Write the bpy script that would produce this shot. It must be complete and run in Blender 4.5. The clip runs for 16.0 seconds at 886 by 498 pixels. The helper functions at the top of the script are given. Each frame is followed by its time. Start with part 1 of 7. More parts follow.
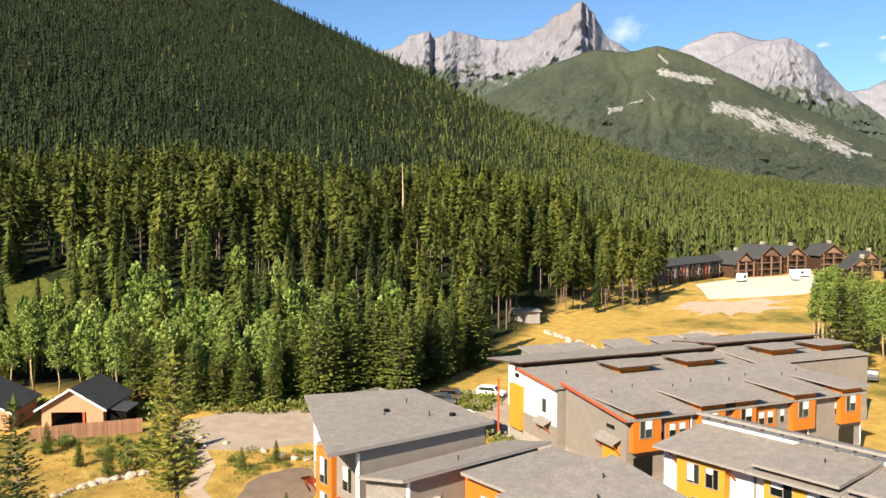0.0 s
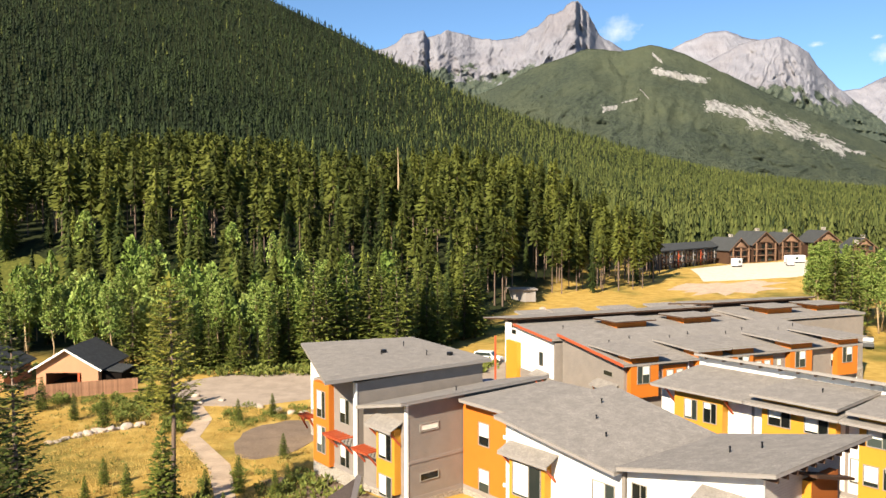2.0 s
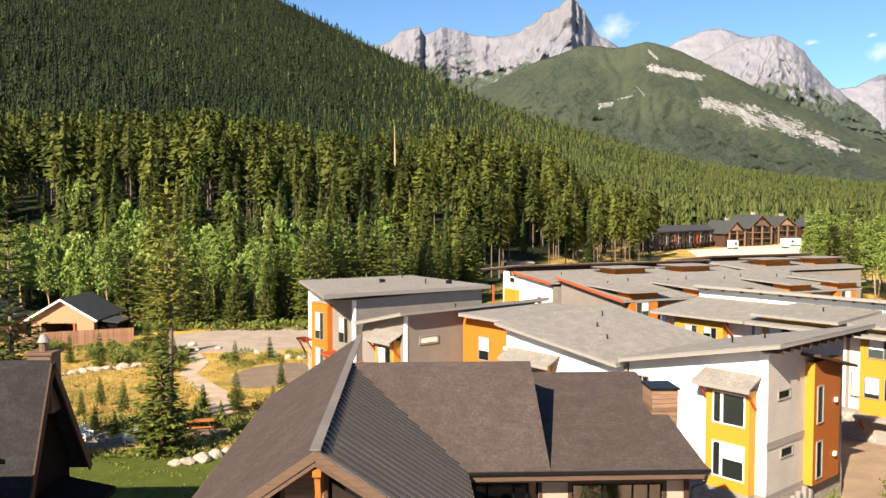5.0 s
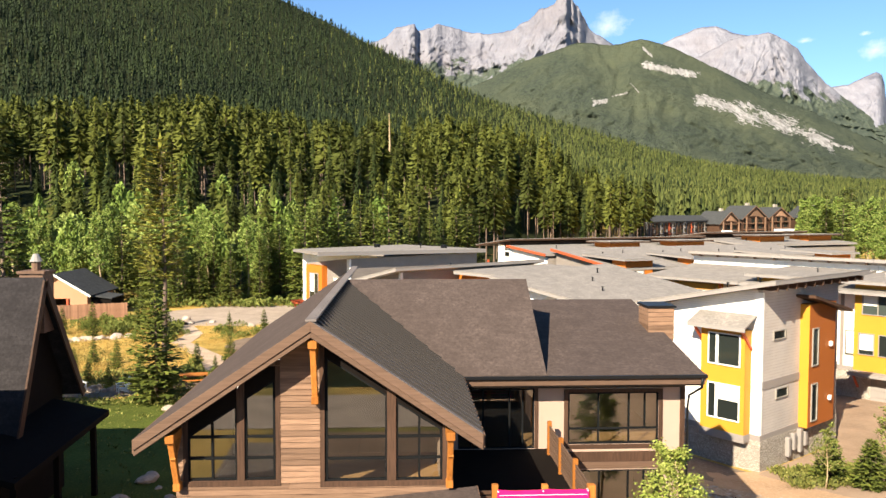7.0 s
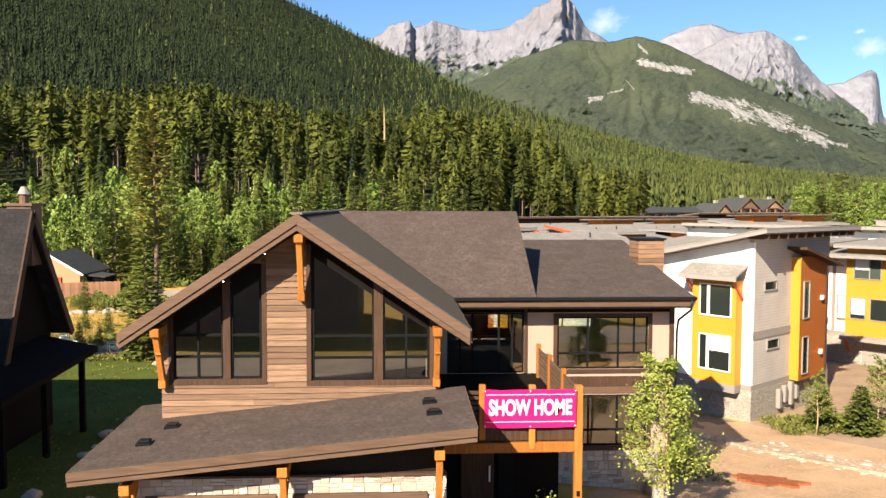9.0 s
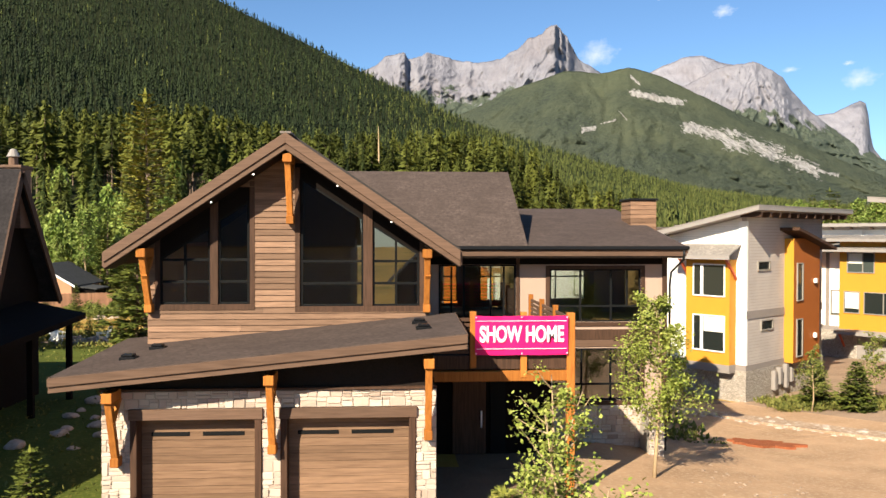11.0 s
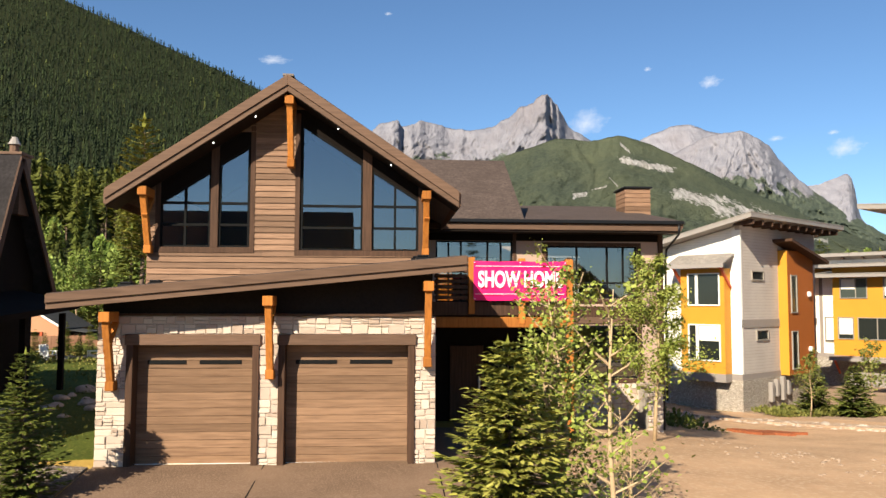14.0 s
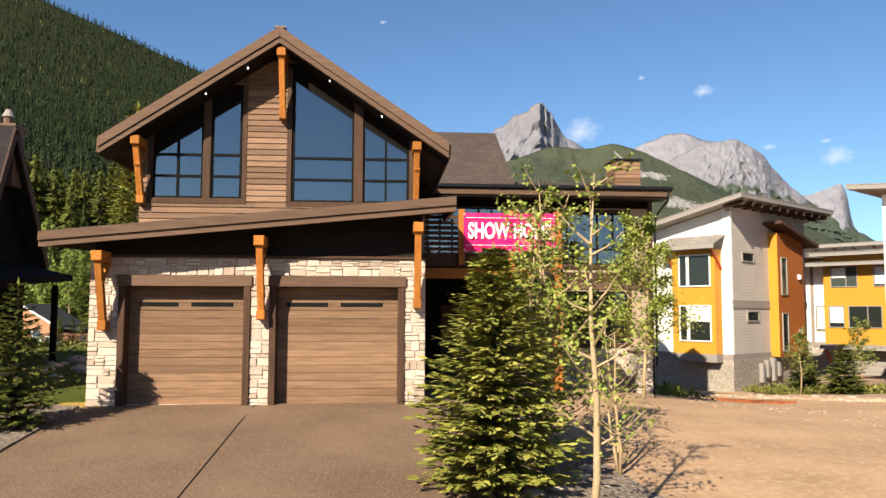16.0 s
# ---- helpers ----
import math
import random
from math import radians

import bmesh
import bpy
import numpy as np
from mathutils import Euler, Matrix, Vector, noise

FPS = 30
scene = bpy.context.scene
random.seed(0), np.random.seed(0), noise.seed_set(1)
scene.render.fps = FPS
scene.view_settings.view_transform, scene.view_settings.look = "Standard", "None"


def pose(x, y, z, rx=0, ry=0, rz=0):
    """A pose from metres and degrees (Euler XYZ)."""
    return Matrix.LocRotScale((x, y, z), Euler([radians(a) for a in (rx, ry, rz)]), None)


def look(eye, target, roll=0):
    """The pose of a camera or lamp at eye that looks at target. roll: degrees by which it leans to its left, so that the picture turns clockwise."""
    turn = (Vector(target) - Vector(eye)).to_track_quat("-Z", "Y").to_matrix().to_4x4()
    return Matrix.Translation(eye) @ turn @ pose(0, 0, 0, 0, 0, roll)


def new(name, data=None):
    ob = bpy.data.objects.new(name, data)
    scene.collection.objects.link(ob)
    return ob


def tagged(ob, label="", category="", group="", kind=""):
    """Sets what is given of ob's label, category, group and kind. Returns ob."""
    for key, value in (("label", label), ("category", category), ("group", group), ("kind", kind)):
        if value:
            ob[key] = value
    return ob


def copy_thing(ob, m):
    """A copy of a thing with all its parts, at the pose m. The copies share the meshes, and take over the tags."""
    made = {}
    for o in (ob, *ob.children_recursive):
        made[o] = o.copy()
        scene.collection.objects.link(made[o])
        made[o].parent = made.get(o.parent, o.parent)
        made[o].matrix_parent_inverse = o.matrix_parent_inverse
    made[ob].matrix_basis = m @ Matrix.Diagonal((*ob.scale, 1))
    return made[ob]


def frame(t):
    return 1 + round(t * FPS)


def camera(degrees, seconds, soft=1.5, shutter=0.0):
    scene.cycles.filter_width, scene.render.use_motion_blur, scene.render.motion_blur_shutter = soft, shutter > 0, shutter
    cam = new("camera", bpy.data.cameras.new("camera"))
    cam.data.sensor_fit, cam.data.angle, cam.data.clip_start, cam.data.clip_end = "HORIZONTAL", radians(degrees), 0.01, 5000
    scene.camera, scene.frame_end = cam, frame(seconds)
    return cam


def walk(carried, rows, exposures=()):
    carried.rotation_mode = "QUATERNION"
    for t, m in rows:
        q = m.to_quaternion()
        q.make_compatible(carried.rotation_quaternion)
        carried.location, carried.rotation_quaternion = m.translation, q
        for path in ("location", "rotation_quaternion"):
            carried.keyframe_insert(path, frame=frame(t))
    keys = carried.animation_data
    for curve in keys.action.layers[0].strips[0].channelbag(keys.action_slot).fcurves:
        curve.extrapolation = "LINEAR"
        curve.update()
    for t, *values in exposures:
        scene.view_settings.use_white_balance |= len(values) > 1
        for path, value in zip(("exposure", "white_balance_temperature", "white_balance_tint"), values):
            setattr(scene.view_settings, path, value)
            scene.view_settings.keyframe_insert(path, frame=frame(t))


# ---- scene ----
cam = camera(59.1, 16.0)
METRES, EYE, TILT, LEAN, TURN = 25.0, 26.96, -2.7, 0.0, -1.8
ROWS = [
    (0.0, 0.0, 0.0, 0.0, 0.0, 0.0, -0.0),
    (0.5, -0.0011, 0.004, -0.0599, -0.05, -0.03, 0.04),
    (1.0, -0.0036, 0.0062, -0.1202, -0.11, 0.01, 0.01),
    (1.5, -0.0046, 0.0078, -0.1758, -0.21, -0.02, 0.09),
    (2.0, -0.0081, 0.0071, -0.2292, -0.37, 0.04, 0.13),
    (2.5, -0.0123, 0.0083, -0.2801, -0.43, 0.06, 0.11),
    (3.0, -0.0158, 0.012, -0.3276, -0.5, 0.08, 0.13),
    (3.5, -0.0202, 0.0157, -0.3706, -0.56, 0.04, 0.04),
    (4.0, -0.0198, 0.0186, -0.414, -0.59, -0.01, 0.04),
    (6.5, -0.0243, 0.0282, -0.583, -0.99, -0.22, -0.04),
    (7.0, -0.0233, 0.0284, -0.6123, -1.1, -0.27, -0.03),
    (7.5, -0.0224, 0.0295, -0.6387, -1.18, -0.34, -0.07),
    (8.0, -0.0215, 0.029, -0.6639, -1.27, -0.36, -0.14),
    (8.5, -0.0182, 0.029, -0.6869, -1.33, -0.43, -0.12),
    (9.0, -0.015, 0.0307, -0.7118, -1.44, -0.46, -0.1),
    (11.5, -0.01, 0.0388, -0.8421, -1.92, 2.57, -0.01),
    (12.0, -0.0116, 0.0394, -0.8652, -2.01, 3.34, -0.06),
    (12.5, -0.0131, 0.0384, -0.8856, -2.09, 4.14, -0.03),
    (13.0, -0.0151, 0.0381, -0.9051, -2.18, 4.94, -0.1),
    (13.5, -0.0164, 0.038, -0.9231, -2.29, 5.78, -0.13),
    (14.0, -0.016, 0.0403, -0.9376, -2.38, 6.56, -0.08),
    (14.5, -0.0173, 0.0428, -0.9531, -2.48, 7.09, -0.13),
    (15.0, -0.0156, 0.0417, -0.9688, -2.59, 7.11, -0.19),
    (15.5, -0.0103, 0.0397, -0.983, -2.67, 7.14, -0.04),
    (16.0, -0.0116, 0.0388, -0.9951, -2.77, 7.16, -0.03),
]
walk(cam, [(t, pose(0, 0, EYE, TILT, LEAN, TURN) @ pose(METRES * x, METRES * y, METRES * z, 90 + pitch, roll, yaw)) for t, x, y, z, yaw, pitch, roll in ROWS],
     exposures=[(0.0, 1.24), (4.2, 1.3), (6.5, 1.42), (8.0, 1.47), (9.2, 1.38), (11.5, 1.12), (13.0, 1.02), (16.0, 1.02)])

# ---- light ----
SUN = Vector((-0.457, -0.700, 0.548)).normalized()  # towards the sun, low behind the camera's left shoulder
world = bpy.data.worlds.new("sky_world")
scene.world = world
world.use_nodes = True
wn = world.node_tree.nodes
sky = wn.new("ShaderNodeTexSky")
sky.sky_type, sky.sun_disc = "NISHITA", False
sky.sun_elevation = math.asin(SUN.z)
sky.sun_rotation = math.atan2(SUN.x, SUN.y)
sky.altitude, sky.air_density, sky.dust_density, sky.ozone_density = 1400, 1.05, 0.25, 3.0
wn["Background"].inputs[1].default_value = 0.062
cool = wn.new("ShaderNodeMix")
cool.data_type, cool.blend_type = "RGBA", "MULTIPLY"
cool.inputs[0].default_value, cool.inputs[7].default_value = 1.0, (0.84, 1.0, 1.1, 1)
world.node_tree.links.new(sky.outputs[0], cool.inputs[6])
world.node_tree.links.new(cool.outputs[2], wn["Background"].inputs[0])
sun = new("sun", bpy.data.lights.new("sun", "SUN"))
sun.data.energy, sun.data.angle, sun.data.color = 5.0, radians(0.53), (1.0, 0.89, 0.71)
sun.matrix_world = look(SUN * 100, (0, 0, 0))


# ---- materials ----
class Mat:
    """A node material under construction: short calls for the usual nodes."""

    def __init__(self, name, rough=0.8, metal=0.0, spec=0.3):
        self.m = bpy.data.materials.new(name)
        self.m.use_nodes = True
        self.t = self.m.node_tree
        self.b = self.t.nodes["Principled BSDF"]
        self.b.inputs["Roughness"].default_value = rough
        self.b.inputs["Metallic"].default_value = metal
        self.b.inputs["Specular IOR Level"].default_value = spec
        self.co = self.n("ShaderNodeTexCoord").outputs["Object"]

    def n(self, kind):
        return self.t.nodes.new(kind)

    def put(self, socket, value):
        if isinstance(value, bpy.types.NodeSocket):
            self.t.links.new(value, socket)
        else:
            socket.default_value = value

    def world_co(self):
        return self.n("ShaderNodeNewGeometry").outputs["Position"]

    def scaled(self, vec, s, rot=(0, 0, 0)):
        mp = self.n("ShaderNodeMapping")
        self.put(mp.inputs[0], vec)
        mp.inputs["Scale"].default_value = s
        mp.inputs["Rotation"].default_value = rot
        return mp.outputs[0]

    def noise(self, scale, detail=4, vec=None, rough=0.6):
        nd = self.n("ShaderNodeTexNoise")
        self.put(nd.inputs["Vector"], self.co if vec is None else vec)
        nd.inputs["Scale"].default_value, nd.inputs["Detail"].default_value = scale, detail
        nd.inputs["Roughness"].default_value = rough
        return nd.outputs["Fac"]

    def ramp(self, fac, stops):
        r = self.n("ShaderNodeValToRGB")
        self.put(r.inputs[0], fac)
        e = r.color_ramp.elements
        while len(e) < len(stops):
            e.new(0.5)
        for el, (pos, c) in zip(e, stops):
            el.position, el.color = pos, (*c, 1) if len(c) == 3 else c
        return r.outputs[0]

    def mix(self, fac, a, b, mode="MIX"):
        mx = self.n("ShaderNodeMix")
        mx.data_type, mx.blend_type = "RGBA", mode
        self.put(mx.inputs[0], fac)
        for s, v in ((mx.inputs[6], a), (mx.inputs[7], b)):
            self.put(s, (*v, 1) if isinstance(v, tuple) and len(v) == 3 else v)
        return mx.outputs[2]

    def math(self, op, a, b=0.0):
        md = self.n("ShaderNodeMath")
        md.operation = op
        self.put(md.inputs[0], a)
        self.put(md.inputs[1], b)
        return md.outputs[0]

    def rand(self, island=False):
        if island:
            return self.n("ShaderNodeNewGeometry").outputs["Random Per Island"]
        return self.n("ShaderNodeObjectInfo").outputs["Random"]

    def color(self, c):
        self.put(self.b.inputs["Base Color"], (*c, 1) if isinstance(c, tuple) and len(c) == 3 else c)
        return self

    def bump(self, height, strength=0.3, dist=0.02):
        bp = self.n("ShaderNodeBump")
        bp.inputs["Strength"].default_value, bp.inputs["Distance"].default_value = strength, dist
        self.put(bp.inputs["Height"], height)
        self.t.links.new(bp.outputs[0], self.b.inputs["Normal"])
        return self


def tint(c, k):
    return tuple(min(1.0, v * k) for v in c)


def plain(name, c, rough=0.7, metal=0.0, var=0.15, scale=3.0, bump=0.1, fine=40.0):
    """Painted or mineral surface with stains at two scales."""
    m = Mat(name, rough, metal, 0.08 if rough >= 0.8 else 0.3)
    big = m.noise(scale, 5)
    small = m.noise(fine, 3)
    f = m.math("ADD", m.math("MULTIPLY", big, 0.65), m.math("MULTIPLY", small, 0.35))
    m.color(m.ramp(f, [(0.3, tint(c, 1 - var)), (0.7, tint(c, 1 + var))]))
    if bump:
        m.bump(small, bump, 0.01)
    return m.m


def wood(name, c, dark, axis=0, rough=0.65, scale=1.0, island=False, vary=0.5):
    """Boards with grain along one axis, each board with a tone of its own."""
    m = Mat(name, rough, spec=0.12)
    s = [14 * scale] * 3
    s[axis] = 0.9 * scale
    grain = m.noise(1.6, 6, m.scaled(m.co, s))
    blot = m.noise(0.9, 3)
    col = m.ramp(grain, [(0.28, dark), (0.55, c), (0.8, tint(c, 1.25))])
    col = m.mix(m.math("MULTIPLY", blot, 0.55), col, dark)
    val = m.n("ShaderNodeHueSaturation")
    m.put(val.inputs["Color"], col)
    m.put(val.inputs["Value"], m.math("MULTIPLY_ADD", m.rand(island), vary))
    val.inputs["Value"].links[0].from_node.inputs[2].default_value = 1.0 - vary / 2
    m.color(val.outputs[0]).bump(grain, 0.25, 0.006)
    return m.m


def shingles(name, c, row=0.14, wide=0.3, var=0.35):
    """Asphalt shingles: courses and tabs with granule speckle, on surfaces mapped by their own slope."""
    m = Mat(name, 0.95, spec=0.1)
    uv = m.n("ShaderNodeTexCoord").outputs["UV"]
    br = m.n("ShaderNodeTexBrick")
    m.put(br.inputs["Vector"], uv)
    br.inputs["Scale"].default_value = 1.0
    br.inputs["Brick Width"].default_value, br.inputs["Row Height"].default_value = wide, row
    br.inputs["Mortar Size"].default_value = 0.006
    br.inputs["Color1"].default_value = (*tint(c, 1 - var), 1)
    br.inputs["Color2"].default_value = (*tint(c, 1 + var), 1)
    br.inputs["Mortar"].default_value = (*tint(c, 0.45), 1)
    speck = m.noise(9.0, 6, None, 0.8)
    patch = m.noise(1.1, 6, None, 0.75)
    col = m.mix(0.72, br.outputs["Color"], m.ramp(speck, [(0.34, tint(c, 0.5)), (0.66, tint(c, 1.5))]))
    col = m.mix(m.ramp(patch, [(0.35, (0, 0, 0)), (0.7, (0.8, 0.8, 0.8))]), col, tint(c, 0.62))
    m.color(col).bump(br.outputs["Fac"], -0.5, 0.02)
    return m.m


def siding(name, c, lap=0.13, var=0.08):
    """Horizontal lap siding too far off for single boards."""
    m = Mat(name, 0.75)
    sep = m.n("ShaderNodeSeparateXYZ")
    m.put(sep.inputs[0], m.co)
    saw = m.math("FRACT", m.math("DIVIDE", sep.outputs[2], lap))
    big = m.noise(0.8, 4)
    col = m.ramp(big, [(0.3, tint(c, 1 - var)), (0.7, tint(c, 1 + var))])
    groove = m.ramp(saw, [(0.0, (0.55,) * 3), (0.12, (1,) * 3)])
    m.color(m.mix(1.0, col, groove, "MULTIPLY")).bump(saw, -0.6, 0.02)
    return m.m


def leaves(name, a, b, c, big=0.05, island=True):
    """Foliage: tone by clump and by a slow drift over the land; light passes through a little."""
    m = Mat(name, 0.75, spec=0.15)
    drift = m.noise(big, 4, m.world_co())
    f = m.math("ADD", m.math("MULTIPLY", m.rand(island), 0.55), m.math("MULTIPLY", drift, 0.6))
    m.color(m.ramp(f, [(0.2, a), (0.55, b), (0.95, c)]))
    return m.m


M_SHINGLE = shingles("dark_brown_shingles", (0.086, 0.064, 0.055), 0.14, 0.24, 0.3)
M_GREYROOF = shingles("grey_shingles", (0.28, 0.248, 0.217), 0.15, 0.3, 0.3)
M_METAL = plain("dark_standing_seam", (0.17, 0.14, 0.122), 0.7, 0.0, 0.22, 0.6, 0.03)
M_SEAM = plain("dark_metal_seam", (0.03, 0.025, 0.022), 0.75, 0.0, 0.1, 2, 0.0)
M_BOARD = wood("brown_siding_board", (0.245, 0.145, 0.09), (0.135, 0.078, 0.049), vary=0.6)
M_FASCIA = wood("stained_fascia", (0.155, 0.094, 0.063), (0.1, 0.06, 0.04), vary=0.3)
M_TRIM = wood("dark_trim", (0.085, 0.046, 0.029), (0.04, 0.023, 0.015), 2, vary=0.25)
M_DOOR = wood("garage_door_wood", (0.25, 0.15, 0.09), (0.15, 0.088, 0.053), vary=0.45)
M_TIMBER = wood("orange_timber", (0.44, 0.165, 0.033), (0.27, 0.09, 0.019), 2)
# dark stain made darker still to hold the shade under the eaves
M_SHADEWOOD = wood("shaded_dark_wood", (0.024, 0.016, 0.012), (0.013, 0.009, 0.007), 1)
M_STUCCO = plain("beige_stucco", (0.40, 0.285, 0.22), 0.9, 0, 0.07, 0.8, 0.25, 60)
# near black: holds the shade of recesses and turned-away walls in its colour
M_SHADEWALL = plain("shaded_dark_wall", (0.0085, 0.0062, 0.005), 0.9, 0, 0.2)
M_MORTAR = plain("stone_mortar", (0.42, 0.37, 0.31), 0.95, 0, 0.12)
M_FRAME = plain("black_window_frame", (0.009, 0.009, 0.009), 0.8, 0, 0.1, 3, 0)
M_BLACKMETAL = plain("black_metal", (0.015, 0.015, 0.016), 0.4, 0.5, 0.1, 3, 0)
M_WHITE = siding("white_siding", (0.80, 0.77, 0.70))
M_WHITETRIM = plain("white_trim", (0.80, 0.78, 0.73), 0.6, 0, 0.05)
M_GREYSIDE = siding("taupe_siding", (0.235, 0.2, 0.17))
M_PALESIDE = siding("pale_taupe_siding", (0.44, 0.385, 0.34), 0.16)
M_GREYTRIM = plain("taupe_trim", (0.25, 0.215, 0.19), 0.7, 0, 0.06)
M_ORANGE = plain("orange_panel", (0.50, 0.145, 0.015), 0.65, 0, 0.07, 0.6, 0.03)
M_RUST = plain("rust_panel", (0.34, 0.10, 0.02), 0.65, 0, 0.07, 0.6, 0.03)
M_YELLOW = plain("yellow_panel", (0.52, 0.235, 0.022), 0.65, 0, 0.06, 0.6, 0.03)
M_RED = plain("red_stained_wood", (0.45, 0.085, 0.03), 0.6, 0, 0.12)
M_CREAM = plain("cream_blind", (0.75, 0.72, 0.62), 0.8, 0, 0.05, 2, 0)
M_ROOM = plain("olive_room_wall", (0.24, 0.21, 0.14), 0.85, 0, 0.06)
M_FLOORWOOD = wood("room_floor", (0.35, 0.20, 0.09), (0.2, 0.11, 0.05), 0)
M_BARK = plain("bark", (0.17, 0.12, 0.09), 0.95, 0, 0.3, 6, 0.6, 20)
M_PALEBARK = plain("pale_bark", (0.40, 0.29, 0.17), 0.85, 0, 0.2, 8, 0.3, 30)
M_NEEDLE = leaves("forest_needles", (0.01, 0.0155, 0.0044), (0.038, 0.052, 0.011), (0.125, 0.14, 0.027), 0.02)
# darker of two hill tones; the pair carries the slope's light in colour
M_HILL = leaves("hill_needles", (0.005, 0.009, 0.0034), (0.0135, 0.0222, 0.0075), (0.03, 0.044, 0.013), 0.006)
M_PINE = leaves("pine_needles", (0.019, 0.024, 0.0045), (0.058, 0.068, 0.012), (0.13, 0.138, 0.024), 0.03)
M_PINENEAR = leaves("open_pine_needles", (0.10, 0.11, 0.016), (0.20, 0.195, 0.03), (0.34, 0.30, 0.06), 0.2)
M_SPRUCEMID = leaves("spruce_needles", (0.045, 0.06, 0.012), (0.1, 0.12, 0.02), (0.19, 0.2, 0.036), 0.1)
# hill needles coloured lighter for the brighter light on the right-hand slope
M_HILLSUNLIT = leaves("sunlit_hill_needles", (0.034, 0.043, 0.012), (0.064, 0.077, 0.019), (0.11, 0.118, 0.03), 0.006)
M_ASPENFAR = leaves("aspen_foliage_far", (0.066, 0.104, 0.019), (0.16, 0.22, 0.041), (0.34, 0.385, 0.108), 0.03)
M_SPRUCE = leaves("young_spruce_needles", (0.075, 0.09, 0.017), (0.225, 0.225, 0.038), (0.42, 0.38, 0.09), 0.5)
M_ASPEN = leaves("aspen_leaves", (0.10, 0.13, 0.02), (0.205, 0.24, 0.042), (0.35, 0.36, 0.095), 0.5)
M_SHRUB = leaves("shrub_leaves", (0.07, 0.09, 0.018), (0.13, 0.15, 0.03), (0.23, 0.23, 0.06), 0.2)


def glass_material():
    m = Mat("window_glass")
    nt = m.t
    gloss = m.n("ShaderNodeBsdfGlossy")
    gloss.inputs["Roughness"].default_value = 0.01
    clear = m.n("ShaderNodeBsdfTransparent")
    clear.inputs[0].default_value = (0.62, 0.66, 0.62, 1)
    fr = m.n("ShaderNodeFresnel")
    fr.inputs[0].default_value = 3.0
    mx = m.n("ShaderNodeMixShader")
    nt.links.new(fr.outputs[0], mx.inputs[0])
    nt.links.new(clear.outputs[0], mx.inputs[1])
    nt.links.new(gloss.outputs[0], mx.inputs[2])
    nt.links.new(mx.outputs[0], nt.nodes["Material Output"].inputs[0])
    return m.m


M_GLASS = glass_material()


def ground_material():
    m = Mat("meadow_ground", 0.95, spec=0.1)
    w = m.world_co()
    slow, mid, fine = m.noise(0.035, 4, w), m.noise(0.4, 5, w), m.noise(9, 3, w)
    dry = m.ramp(mid, [(0.3, (0.36, 0.225, 0.055)), (0.55, (0.50, 0.33, 0.085)), (0.75, (0.58, 0.42, 0.14))])
    green = m.ramp(mid, [(0.3, (0.05, 0.065, 0.015)), (0.7, (0.14, 0.15, 0.03))])
    col = m.mix(m.ramp(slow, [(0.5, (0, 0, 0)), (0.66, (1, 1, 1))]), dry, green)
    sep = m.n("ShaderNodeSeparateXYZ")
    m.put(sep.inputs[0], w)
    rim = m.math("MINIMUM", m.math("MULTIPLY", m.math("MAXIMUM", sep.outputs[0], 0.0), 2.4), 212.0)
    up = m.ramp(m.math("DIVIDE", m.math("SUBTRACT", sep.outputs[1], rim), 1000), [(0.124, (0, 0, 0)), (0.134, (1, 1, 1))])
    # forest floor litter, darkened further to hold the shade between the trees
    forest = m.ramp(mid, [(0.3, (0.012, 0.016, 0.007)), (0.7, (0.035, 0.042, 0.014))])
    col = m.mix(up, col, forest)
    m.color(m.mix(0.2, col, m.ramp(fine, [(0.3, (0.05, 0.04, 0.02)), (0.7, (0.42, 0.34, 0.16))]), "OVERLAY"))
    m.bump(fine, 0.5, 0.08)
    return m.m


def earth(name, c, speck, fine=25, bump=0.5, dist=0.03):
    m = Mat(name, 0.95, spec=0.1)
    w = m.world_co()
    a, b = m.noise(0.5, 5, w), m.noise(fine, 3, w)
    base = m.ramp(a, [(0.3, tint(c, 0.78)), (0.7, tint(c, 1.2))])
    m.color(m.mix(m.ramp(b, [(0.5, (0, 0, 0)), (0.72, (1, 1, 1))]), base, speck)).bump(b, bump, dist)
    return m.m


M_GROUND = ground_material()
M_DIRT = earth("bare_dirt", (0.40, 0.255, 0.15), (0.46, 0.325, 0.205), 8)
M_DRIVE = earth("exposed_aggregate", (0.165, 0.106, 0.069), (0.30, 0.205, 0.14), 38, 0.3, 0.006)
M_YARD = earth("brown_earth", (0.19, 0.135, 0.095), (0.28, 0.21, 0.155), 6)
M_ASPHALT = earth("pale_asphalt", (0.34, 0.265, 0.20), (0.40, 0.32, 0.25), 20, 0.1, 0.01)
M_GRAVEL = earth("pale_gravel", (0.58, 0.49, 0.39), (0.72, 0.65, 0.55), 3, 0.5, 0.1)
M_LANE = earth("packed_earth", (0.29, 0.2, 0.135), (0.35, 0.255, 0.18), 10, 0.3, 0.02)
M_RUBBLEDIRT = earth("rubbly_dirt", (0.36, 0.25, 0.165), (0.56, 0.46, 0.36), 6, 0.9, 0.06)
M_PATH = earth("gravel_path", (0.45, 0.33, 0.23), (0.55, 0.43, 0.32), 12)
M_CLEARING = earth("clearing_grass", (0.075, 0.08, 0.016), (0.15, 0.14, 0.03), 1.5)
# lawn green darkened to hold part of the deep shadow beside the house
M_LAWN = earth("green_lawn", (0.066, 0.084, 0.014), (0.13, 0.135, 0.028), 10)
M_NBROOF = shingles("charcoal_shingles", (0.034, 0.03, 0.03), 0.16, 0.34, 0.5)
